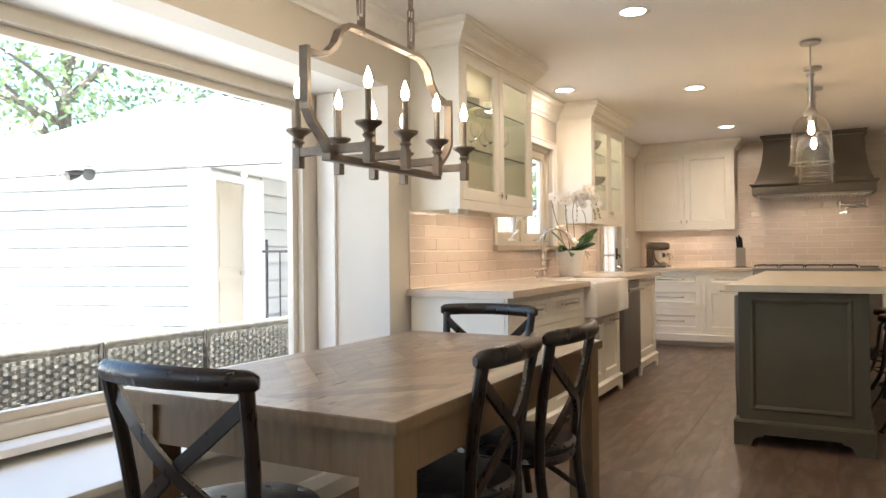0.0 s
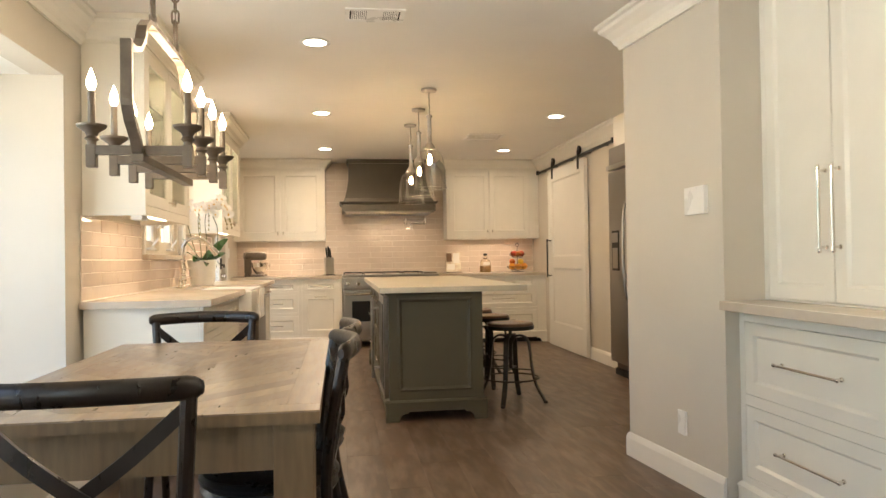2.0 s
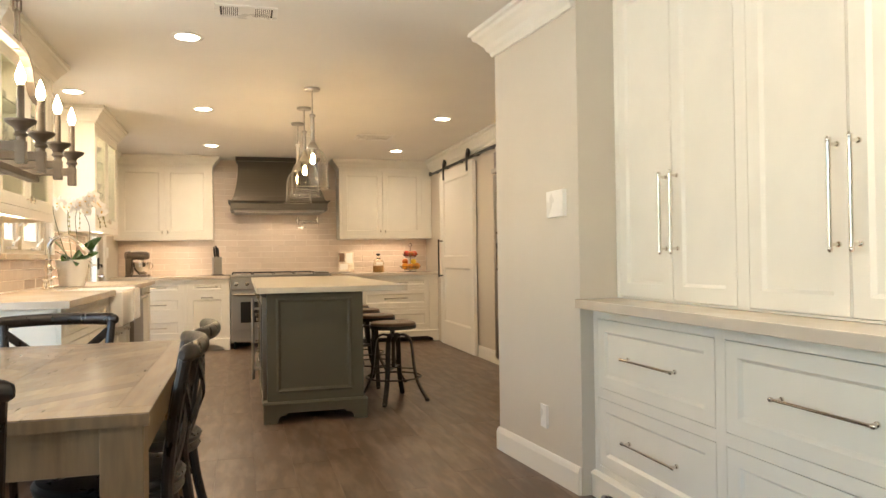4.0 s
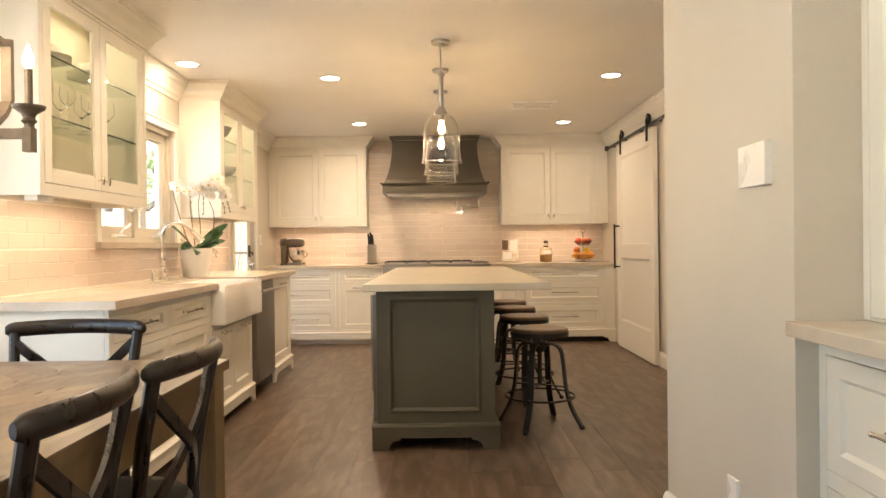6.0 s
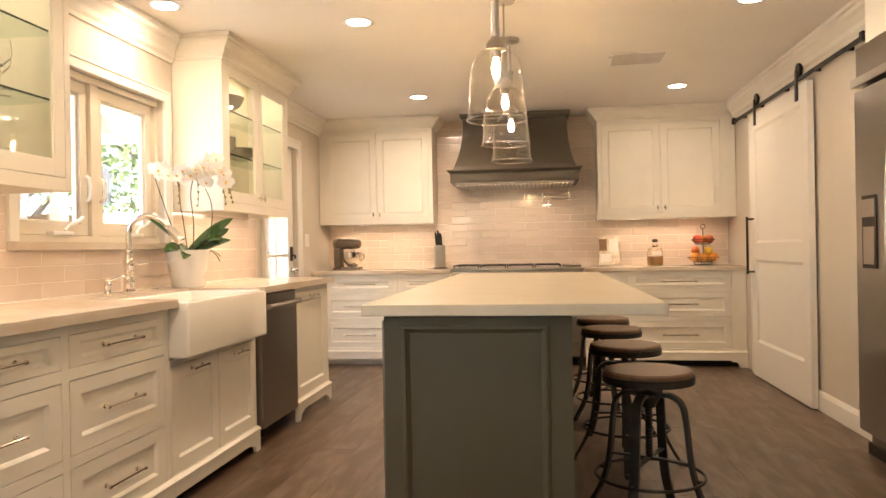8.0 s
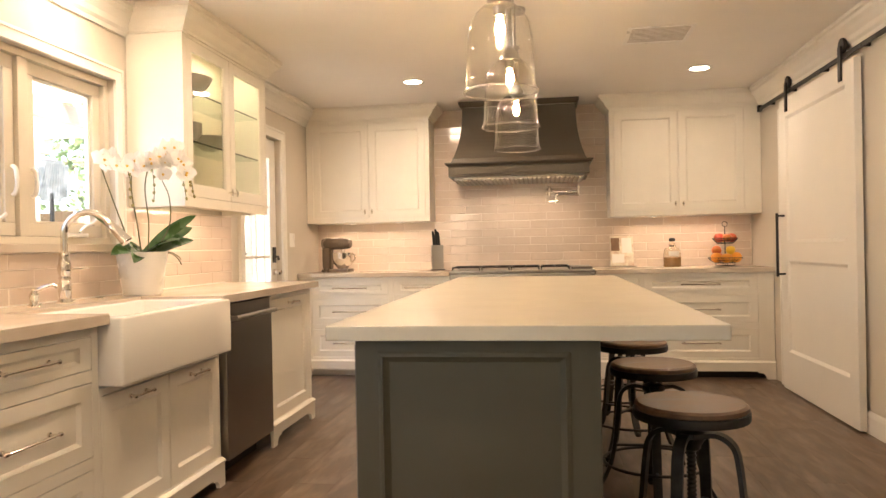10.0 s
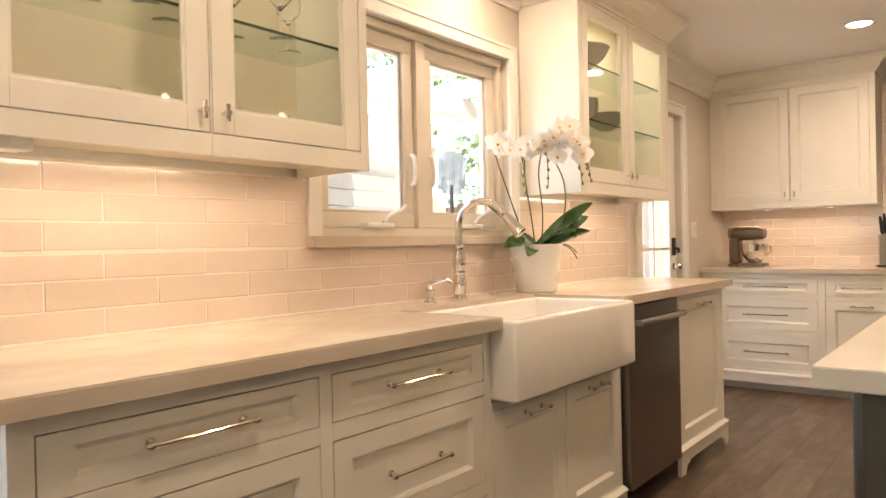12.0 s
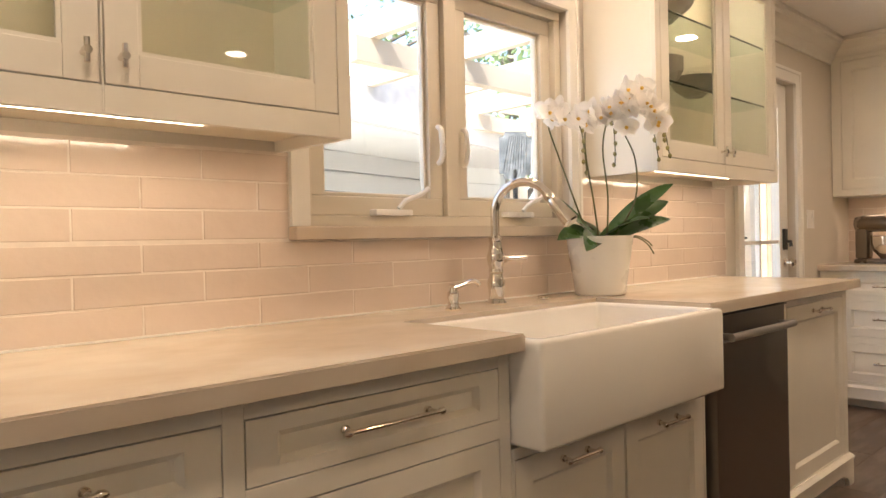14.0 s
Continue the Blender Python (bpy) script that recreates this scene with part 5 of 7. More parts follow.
# ---- cross-back chairs ----
def chair_parts():
    c = thing("dining_chair", "black wooden cross-back dining chair with a black seat", "chair", (0, 0, 0), group="chairs round the dining table")
    part("seat", lathe([(0, 0.435), (0.20, 0.435), (0.215, 0.445), (0.218, 0.458), (0.205, 0.472), (0.15, 0.480), (0, 0.476)], 36), M_SEAT, c, "round black padded seat", soft=True)
    part("seat_ring", lathe([(0.13, 0.405), (0.205, 0.405), (0.214, 0.42), (0.205, 0.436), (0.13, 0.436)], 36, closed=True), M_BLACKWOOD, c, soft=True)
    for s in (-1, 1):
        part("front_leg", tube(smooth([(s * 0.155, 0.15, 0.42), (s * 0.165, 0.165, 0.25), (s * 0.18, 0.185, 0.0)]), [0.019] * 6 + [0.018] * 6 + [0.015], 10), M_BLACKWOOD, c, soft=True)
        part("back_post", tube(smooth([(s * 0.19, -0.245, 0.0), (s * 0.185, -0.19, 0.22), (s * 0.19, -0.165, 0.43), (s * 0.205, -0.18, 0.62), (s * 0.222, -0.219, 0.835)]), 0.0185, 10), M_BLACKWOOD, c, soft=True)
        part("side_stretcher", tube(smooth([(s * 0.17, 0.165, 0.25), (s * 0.18, 0.0, 0.33), (s * 0.185, -0.18, 0.25)]), 0.011, 8), M_BLACKWOOD, c, soft=True)
        part("cross_bar", ribbon(smooth([(s * 0.213, -0.205, 0.80), (s * 0.10, -0.222, 0.70), (0, -0.222 + s * 0.004, 0.625), (-s * 0.10, -0.20, 0.545), (-s * 0.188, -0.165, 0.46)], 4), 0.034, 0.012, (-0.65 * s, 0, 0.76)), M_BLACKWOOD, c)
    part("front_stretcher", tube(smooth([(-0.165, 0.165, 0.25), (0, 0.175, 0.33), (0.165, 0.165, 0.25)]), 0.011, 8), M_BLACKWOOD, c, soft=True)
    bm = tube(smooth([(-0.25, -0.208, 0.85), (-0.20, -0.232, 0.85), (-0.10, -0.262, 0.85), (0, -0.272, 0.85), (0.10, -0.262, 0.85), (0.20, -0.232, 0.85), (0.25, -0.208, 0.85)], 4),
              [0.010, 0.016, 0.0185] + [0.019] * 19 + [0.0185, 0.016, 0.010], 14)
    for v in bm.verts:
        v.co.z = 0.853 - 0.1 * v.co.x ** 2 + (v.co.z - 0.85) * 1.45
    part("top_rail", bm, M_BLACKWOOD, c, "curved black top rail", soft=True)
    return c


chair = chair_parts()
chair.matrix_basis = pose(0.80, -0.565, 0, 0, 0, 2)
copy_thing(chair, pose(1.13, -0.065, 0, 0, 0, 94))
copy_thing(chair, pose(1.15, 0.445, 0, 0, 0, 90))
copy_thing(chair, pose(0.715, 0.945, 0, 0, 0, 181))


# ---- stools ----
def stool_parts():
    c = thing("counter_stool", "round wooden counter stool on a dark iron swivel base", "stool", (0, 0, 0), group="stools at the island")
    part("seat", lathe([(0, 0.588), (0.172, 0.588), (0.178, 0.594), (0.178, 0.606), (0.168, 0.613), (0.10, 0.611), (0, 0.607)], 40), M_STOOLWOOD, c, "round brown wooden seat", soft=True)
    part("seat_band", lathe([(0.15, 0.562), (0.181, 0.562), (0.183, 0.568), (0.183, 0.590), (0.178, 0.591), (0.178, 0.587), (0.15, 0.587)], 40, closed=True), M_IRON, c, soft=True)
    part("seat_plate", lathe([(0, 0.553), (0.06, 0.553), (0.06, 0.56), (0.155, 0.574), (0.155, 0.588), (0, 0.588)], 24), M_IRON, c, soft=True)
    z, prof = 0.25, [(0, 0.25)]
    while z < 0.5:
        prof += [(0.013, z), (0.017, z + 0.006), (0.013, z + 0.012)]
        z += 0.014
    part("screw", lathe(prof + [(0.013, 0.555), (0, 0.555)], 14), M_IRON, c, soft=True)
    part("hub", lathe([(0, 0.46), (0.028, 0.46), (0.032, 0.475), (0.05, 0.50), (0.05, 0.515), (0.024, 0.525), (0, 0.525)], 20), M_IRON, c, soft=True)
    for k in range(4):
        a = math.pi / 4 + k * math.pi / 2
        ca, sa = math.cos(a), math.sin(a)
        pts = smooth([(0.04 * ca, 0.04 * sa, 0.508), (0.09 * ca, 0.09 * sa, 0.512), (0.135 * ca, 0.135 * sa, 0.48), (0.152 * ca, 0.152 * sa, 0.40), (0.168 * ca, 0.168 * sa, 0.25), (0.20 * ca, 0.20 * sa, 0.13), (0.265 * ca, 0.265 * sa, 0.012)], 4)
        leg = part("leg", ribbon(pts, 0.036, 0.015, (-sa, ca, 0)), M_IRON, c)
        part("foot_cap", lathe([(0, 0), (0.016, 0), (0.018, 0.008), (0.012, 0.02), (0, 0.022)], 12, origin=(0.268 * ca, 0.268 * sa, 0)), M_IRON, leg, soft=True)
        part("brace", ribbon([(0.165 * ca, 0.165 * sa, 0.25), (0.0, 0.0, 0.255)], 0.02, 0.008, (-sa, ca, 0)), M_IRON, c)
    part("foot_ring", tube([(0.215 * math.cos(a), 0.215 * math.sin(a), 0.185) for a in np.linspace(0, 2 * math.pi, 37)[:-1]], 0.0065, 8, closed=True), M_IRON, c, soft=True)
    for k in range(4):
        a = math.pi / 4 + k * math.pi / 2
        part("ring_clip", tube([(0.182 * math.cos(a), 0.182 * math.sin(a), 0.185), (0.218 * math.cos(a), 0.218 * math.sin(a), 0.185)], 0.007, 8), M_IRON, c)
    return c


stool = stool_parts()
stool.matrix_basis = pose(2.66, 3.04, 0, 0, 0, 18)
copy_thing(stool, pose(2.655, 3.82, 0, 0, 0, 40))
copy_thing(stool, pose(2.655, 4.55, 0, 0, 0, 10))
copy_thing(stool, pose(2.655, 5.19, 0, 0, 0, 60))

# ---- built-in dining cabinets ----
ux = 3.10
cols_l = [(-0.335, 0.515), (-1.235, -0.388), (-2.145, -1.29)]
hl, to_e = cabinet("built_in_drawer_cabinet", "white built-in base cabinet with wide drawers", "east", ux, -2.2, 0.553, 0.10, 0.87, 0.5,
                   [(a, b, [(0.508, 0.824, "drawer"), (0.15, 0.462, "drawer")]) for a, b in sorted(cols_l)])
part("plinth", bracket(-2.2, 0.553, 0.10, 0.11, 0.05, to_e), M_CAB, hl, world=True)
# Shade below the built-in plinth, painted as a near-black board.
part("toe_board", boxes((3.2, 3.22, -2.2, 0.55, 0, 0.10)), M_DARK, hl, world=True)
solid("hutch_worktop", boxes((3.005, 3.615, -2.22, 0.55, 0.872, 0.913), bevel=0.004), M_STONE, "cream stone worktop of the built-in cabinets", "countertop")
pairs = [(-2.135, -1.685, "tall_l"), (-1.681, -1.29, "tall_r"), (-1.235, -0.795, "tall_l"), (-0.791, -0.36, "tall_r"), (-0.298, 0.094, "tall_l"), (0.098, 0.521, "tall_r")]
hu, _ = cabinet("built_in_tall_cabinet", "white built-in cupboard with tall paired doors and nickel pulls", "east", 3.227, -2.2, 0.553, 0.914, 2.437, 0.38,
                [(a, b, [(0.922, 2.33, k)]) for a, b, k in pairs])


# ---- small things in the kitchen ----
M_CARD = mat("printed_card", (0.72, 0.66, 0.52), 0.6, var=0.1, scale=20, second=(0.45, 0.25, 0.15), sscale=14, samount=0.8)
M_GREEN_GLASS = glass("bottle_glass", (0.98, 0.93, 0.80))
M_APPLE = mat("red_apple", (0.50, 0.06, 0.03), 0.3, var=0.3, scale=14, second=(0.60, 0.30, 0.06), sscale=8, samount=0.6, objvar=0.2)
M_ORANGE = mat("orange_peel", (0.72, 0.30, 0.03), 0.4, var=0.1, bump=0.3, bscale=120, objvar=0.15)
M_LEMON = mat("lemon_peel", (0.76, 0.52, 0.05), 0.4, var=0.1, bump=0.3, bscale=120)
M_OIL = mat("amber_oil", (0.50, 0.30, 0.12), 0.2, var=0.05)
M_BOWL = mat("grey_bowl", (0.42, 0.39, 0.34), 0.3, var=0.1)
M_MIXER = mat("mixer_bronze", (0.20, 0.165, 0.13), 0.25, metal=0.6, var=0.05)
CT = 0.9185

# orchid
pot = solid("flower_pot", lathe([(0, 0), (0.088, 0), (0.092, 0.004), (0.123, 0.212), (0.124, 0.217), (0.117, 0.217), (0.113, 0.20), (0, 0.195)], 40), M_CERAMIC, "plain white tapered ceramic flower pot on the worktop", "flower pot", soft=True)
PX, PY = 0.18, 3.995
pot.matrix_basis = pose(PX, PY, CT)
orchid = thing("orchid_plant", "white moth orchid with arching stems and broad green leaves", "plant", (PX, PY, CT + 0.195))
rnd = random.Random(5)
part("potting_bark", lathe([(0, 0.012), (0.06, 0.008), (0.098, 0.0), (0, -0.001)], 24), M_SOIL, orchid)


def leaf_mesh(length, width, yaw, rise, droop, roll):
    bm = bmesh.new()
    rows = []
    ca, sa = math.cos(yaw), math.sin(yaw)
    for i in range(11):
        t = i / 10
        w = width * math.sin(math.pi * (0.12 + 0.86 * t)) ** 0.7 * (1 if t < 0.98 else 0.4)
        r = length * t
        z = rise * t - droop * t * t
        ring = []
        for o, dz in ((-1, 0.25), (-0.5, 0.06), (0, -0.05), (0.5, 0.06), (1, 0.25)):
            side, lift = o * w / 2 * math.cos(roll) - dz * w * 0.4 * math.sin(roll), o * w / 2 * math.sin(roll) + dz * w * 0.4 * math.cos(roll)
            ring.append(bm.verts.new((ca * r - sa * side, sa * r + ca * side, z + lift)))
        rows.append(ring)
    for a, b in zip(rows, rows[1:]):
        for k in range(4):
            bm.faces.new((a[k], a[k + 1], b[k + 1], b[k]))
    bmesh.ops.solidify(bm, geom=bm.faces[:], thickness=0.003)
    bmesh.ops.recalc_face_normals(bm, faces=bm.faces[:])
    return bm


for ln, wd, yaw, rise, droop, roll in ((0.28, 0.085, 48, 0.27, 0.06, 48), (0.31, 0.09, 66, 0.20, 0.05, 50), (0.29, 0.085, 58, 0.14, 0.06, 40), (0.21, 0.085, -100, 0.13, 0.12, -40), (0.19, 0.085, -70, 0.09, 0.12, -35),
                                       (0.25, 0.075, -118, 0.26, 0.06, -50), (0.2, 0.08, 10, 0.17, 0.09, 15), (0.17, 0.07, 150, 0.14, 0.05, 20)):
    part("leaf", leaf_mesh(ln, wd, radians(yaw), rise, droop, radians(roll)), M_LEAF, orchid, soft=True)


def petal(bm, m, length, width, cup):
    rows = []
    for i in range(5):
        t = i / 4
        w = width * math.sin(math.pi * (0.15 + 0.8 * t)) ** 0.8
        rows.append([bm.verts.new(m @ Vector((o * w / 2, 0.004 + length * t, cup * (t * t) + 0.006 * o * o))) for o in (-1, 0, 1)])
    for a, b in zip(rows, rows[1:]):
        for k in range(2):
            bm.faces.new((a[k], a[k + 1], b[k + 1], b[k]))


def bloom_meshes(size):
    bm = bmesh.new()
    for ang, l, w in ((90, 1.0, 1.15), (-90, 1.0, 1.15), (0, 0.95, 0.75), (145, 0.9, 0.7), (-145, 0.9, 0.7)):
        petal(bm, pose(0, 0, 0.001 if abs(ang) == 90 else -0.001, 0, 0, ang), l * size, w * size, 0.006)
    lip = lathe([(0, 0.0), (0.006, 0.002), (0.007, 0.008), (0.003, 0.014), (0, 0.015)], 10)
    for v in lip.verts:
        v.co.y -= 0.006
    return bm, lip


pm, lm = bloom_meshes(0.047)
PETALS, LIP = mesh_of("petals", pm, M_PETAL, True), mesh_of("lip", lm, M_YELLOW, True)


def spray(pts, first, last, blooms, buds):
    """One arching stem with blooms between two stretches of it and buds at its tip."""
    sm = smooth(pts, 10)
    n = len(sm)
    stem = part("stem", tube(sm, [0.0036 - 0.0018 * i / n for i in range(n)], 8), M_STEM, orchid, soft=True)
    for k in range(blooms):
        p = sm[min(int((n - 1) * (first + (last - first) * k / max(blooms - 1, 1))), n - 1)]
        f = new("flower", PETALS)
        f.parent = stem
        f.matrix_basis = Matrix.Translation(p + Vector((0.012 + rnd.uniform(-0.01, 0.02), -0.012 + rnd.uniform(-0.02, 0.012), rnd.uniform(-0.035, 0.02)))) @ pose(0, 0, 0, 0, 0, 48 + rnd.uniform(-40, 40)) @ pose(0, 0, 0, 82 + rnd.uniform(-18, 14), 0, 0) @ pose(0, 0, 0, 0, 0, rnd.uniform(-25, 25))
        c = new("lip", LIP)
        c.parent = stem
        c.matrix_basis = f.matrix_basis.copy()
    for k in range(buds):
        p = sm[min(int((n - 1) * (last + 0.05 + (0.95 - last) * k / max(buds - 1, 1))), n - 1)]
        b = lathe([(0, -0.009), (0.006, -0.004), (0.0075, 0.002), (0.005, 0.008), (0, 0.011)], 8, origin=p + Vector((rnd.uniform(-0.006, 0.006), rnd.uniform(-0.008, 0.008), -0.008)))
        part("bud", b, M_BUD, stem, soft=True)


spray([(-0.02, -0.03, 0), (-0.06, -0.07, 0.16), (-0.09, -0.12, 0.32), (-0.10, -0.165, 0.43), (-0.085, -0.17, 0.475), (-0.04, -0.13, 0.475), (-0.01, -0.095, 0.42), (0.0, -0.085, 0.34), (0.005, -0.08, 0.26)], 0.40, 0.66, 6, 6)
spray([(0.0, 0.0, 0), (-0.01, -0.02, 0.16), (-0.02, -0.05, 0.34), (-0.01, -0.045, 0.46), (0.02, -0.01, 0.495), (0.05, 0.02, 0.45), (0.055, 0.03, 0.37), (0.055, 0.03, 0.29)], 0.42, 0.68, 6, 5)
spray([(0.02, 0.02, 0), (0.04, 0.0, 0.17), (0.03, -0.01, 0.36), (0.06, 0.02, 0.51), (0.11, 0.045, 0.545), (0.16, 0.07, 0.49), (0.185, 0.08, 0.40), (0.20, 0.085, 0.30)], 0.40, 0.76, 9, 5)
spray([(0.03, 0.04, 0), (0.11, 0.07, 0.15), (0.12, 0.06, 0.30), (0.08, 0.04, 0.43), (0.12, 0.05, 0.51), (0.18, 0.075, 0.46), (0.22, 0.09, 0.40), (0.235, 0.10, 0.31)], 0.46, 0.80, 8, 5)
for pts in ([(0.05, 0.07, 0), (0.07, 0.13, 0.015), (0.08, 0.2, -0.01), (0.08, 0.25, -0.05)], [(0.06, 0.06, 0), (0.09, 0.10, 0.02), (0.11, 0.15, 0.0), (0.12, 0.17, -0.02)]):
    part("air_root", tube(smooth(pts), 0.0028, 6), M_STEM, orchid, soft=True)

# stand mixer
mixer = thing("stand_mixer", "bronze-grey stand mixer with a steel bowl on the counter", "stand mixer", (0.24, 7.15, CT), turn=-8)
part("foot", boxes((-0.10, 0.16, -0.09, 0.09, 0, 0.03), bevel=0.012), M_MIXER, mixer, soft=True)
part("column", boxes((-0.11, -0.03, -0.05, 0.05, 0.028, 0.235), bevel=0.02), M_MIXER, mixer, soft=True)
part("head", tube([(-0.125, 0, 0.265), (-0.115, 0, 0.265), (-0.06, 0, 0.268), (0.06, 0, 0.268), (0.135, 0, 0.264), (0.165, 0, 0.262), (0.17, 0, 0.262)], [0.03, 0.05, 0.058, 0.058, 0.052, 0.038, 0.02], 20), M_MIXER, mixer, soft=True)
part("bowl", lathe([(0, 0.032), (0.045, 0.032), (0.05, 0.04), (0.085, 0.08), (0.098, 0.13), (0.10, 0.18), (0.103, 0.183), (0.097, 0.18), (0.09, 0.13), (0, 0.06)], 28, origin=(0.08, 0, 0)), M_CHROME, mixer, "polished steel bowl", soft=True)
part("bowl_handle", tube(smooth([(0.17, 0, 0.165), (0.2, 0, 0.16), (0.205, 0, 0.12), (0.175, 0, 0.09)]), 0.007, 8), M_CHROME, mixer, soft=True)
part("attachment_hub", lathe([(0, 0.18), (0.016, 0.18), (0.016, 0.225), (0, 0.225)], 14, origin=(0.09, 0, 0)), M_CHROME, mixer, soft=True)

# knife block
block = thing("knife_block", "steel knife block with dark-handled knives on the counter", "knife block", (1.215, 7.2, CT), turn=12)
part("block", prism([(-0.055, -0.05), (0.05, -0.05), (0.05, 0.05), (-0.055, 0.05)], 0.012, 0.235), M_STEEL, block)
part("base", boxes((-0.07, 0.065, -0.065, 0.065, 0, 0.012), bevel=0.003), M_BLACKWOOD, block)
for k, (x, y, h) in enumerate(((-0.03, -0.02, 0.13), (-0.005, -0.025, 0.15), (0.02, -0.02, 0.12), (-0.02, 0.02, 0.11), (0.01, 0.02, 0.13))):
    part("knife_handle", tube([(x, y, 0.23), (x - 0.006, y, 0.25), (x - 0.012, y, 0.25 + h * 0.6), (x - 0.016, y, 0.235 + h)], [0.006, 0.010, 0.011, 0.008], 8), M_BLACK, block, soft=True)

# recipe card, bottle, fruit stand
card = thing("recipe_book", "printed recipe book leaning on an easel against the tiles", "book", (2.90, 7.30, CT), turn=4)
bm = boxes((-0.105, 0.105, -0.012, 0.006, 0.012, 0.285), bevel=0.002)
bm.transform(pose(0, 0, 0, -10, 0, 0))
part("cover", bm, M_CARD, card)
bm = boxes((-0.12, 0.12, -0.05, 0.03, 0, 0.012), bevel=0.002)
part("easel_foot", bm, M_CHROME, card)
for x0, x1, z0, z1, m in ((-0.095, -0.02, 0.15, 0.27, M_STOOLWOOD), (0.0, 0.09, 0.13, 0.27, M_PORCELAIN), (-0.09, 0.02, 0.04, 0.12, M_PORCELAIN)):
    bm = boxes((x0, x1, -0.0145, -0.0125, z0, z1))
    bm.transform(pose(0, 0, 0, -10, 0, 0))
    part("printed_picture", bm, m, card)
bottle = thing("glass_bottle", "squat clear glass bottle of golden oil with a dark stopper", "bottle", (3.325, 7.2, CT))
part("glass", lathe([(0, 0), (0.07, 0), (0.076, 0.008), (0.076, 0.12), (0.068, 0.155), (0.03, 0.185), (0.024, 0.20), (0.024, 0.225), (0, 0.225)], 28), M_GREEN_GLASS, bottle, soft=True)
part("contents", lathe([(0, 0.004), (0.069, 0.006), (0.072, 0.012), (0.072, 0.085), (0, 0.085)], 28), M_OIL, bottle, soft=True)
part("stopper", lathe([(0, 0.2255), (0.02, 0.2255), (0.028, 0.235), (0.028, 0.252), (0.012, 0.26), (0, 0.26)], 18), M_IRON, bottle, soft=True)
part("label_plate", boxes((-0.045, 0.045, -0.0795, -0.0765, 0.10, 0.14), bevel=0.001), M_PORCELAIN, bottle)

stand = thing("fruit_stand", "two-tier dark wire fruit stand holding fruit", "fruit basket", (3.77, 7.18, CT))
for z, r in ((0.03, 0.145), (0.20, 0.105)):
    bm = bmesh.new()
    for dz, rr in ((0, r * 0.6), (0.025, r * 0.88), (0.045, r)):
        tube([(rr * math.cos(a), rr * math.sin(a), z + dz) for a in np.linspace(0, 2 * math.pi, 29)[:-1]], 0.003, 6, bm, closed=True)
    for k in range(20):
        a = k * math.pi / 10
        tube([(0, 0, z), (r * 0.6 * math.cos(a), r * 0.6 * math.sin(a), z), (r * 0.88 * math.cos(a), r * 0.88 * math.sin(a), z + 0.025), (r * math.cos(a), r * math.sin(a), z + 0.045)], 0.0018, 5, bm)
    part("wire_bowl", bm, M_IRON, stand, "dark wire bowl")
part("centre_rod", tube([(0, 0, 0), (0, 0, 0.35)], 0.004, 8), M_IRON, stand)
part("ring_handle", tube([(0.022 * math.cos(a), 0, 0.37 + 0.022 * math.sin(a)) for a in np.linspace(0, 2 * math.pi, 17)[:-1]], 0.003, 6, closed=True), M_IRON, stand)
part("foot_ring", tube([(0.08 * math.cos(a), 0.08 * math.sin(a), 0.004) for a in np.linspace(0, 2 * math.pi, 25)[:-1]], 0.004, 6, closed=True), M_IRON, stand)
for k in range(4):
    a = k * math.pi / 2
    part("foot_wire", tube([(0.08 * math.cos(a), 0.08 * math.sin(a), 0.004), (0.08 * math.cos(a), 0.08 * math.sin(a), 0.03)], 0.003, 6), M_IRON, stand)


def fruit(name, x, y, z, r, material, label, tall=1.0):
    bm = bmesh.new()
    r *= 1.12
    bmesh.ops.create_uvsphere(bm, u_segments=16, v_segments=10, radius=r)
    for v in bm.verts:
        t = v.co.z / r
        v.co.z = v.co.z * tall - (0.22 * r * math.exp(-((1 - t) * 3.0) ** 2) if tall < 1.05 else 0)
    ob = solid(name, bm, material, label, "fruit", group="fruit in the stand", soft=True)
    ob.matrix_basis = pose(3.77 + x, 7.18 + y, CT + z + 0.006, 20 * x * 30, 0, 100 * y)


for x, y, z, r, m, nm in ((-0.085, -0.05, 0.072, 0.042, M_ORANGE, "orange"), (-0.01, -0.085, 0.07, 0.042, M_ORANGE, "orange"), (0.08, -0.055, 0.072, 0.042, M_ORANGE, "orange"),
                          (0.05, 0.05, 0.072, 0.042, M_LEMON, "lemon"), (-0.05, 0.05, 0.072, 0.042, M_APPLE, "apple"), (-0.08, -0.035, 0.135, 0.038, M_APPLE, "apple"), (0.035, -0.045, 0.138, 0.036, M_LEMON, "lemon"),
                          (-0.055, -0.02, 0.245, 0.038, M_APPLE, "apple"), (0.005, -0.06, 0.245, 0.036, M_APPLE, "apple"), (0.055, -0.01, 0.245, 0.038, M_APPLE, "apple"), (0.0, 0.05, 0.245, 0.037, M_ORANGE, "orange")):
    fruit(nm, x, y, z, r, m, {"orange": "ripe orange in the wire stand", "lemon": "yellow lemon in the wire stand", "apple": "red and yellow apple in the wire stand"}[nm])


# dishes behind the glass doors
def lathed_group(name, profile, places, material, label, category, group, segs=28):
    first = None
    for x, y, z in places:
        if first is None:
            first = solid(name, lathe(profile, segs), material, label, category, group, soft=True)
            first.matrix_basis = pose(x, y, z)
            first.visible_shadow = material is not M_GLASS
        else:
            copy_thing(first, pose(x, y, z))


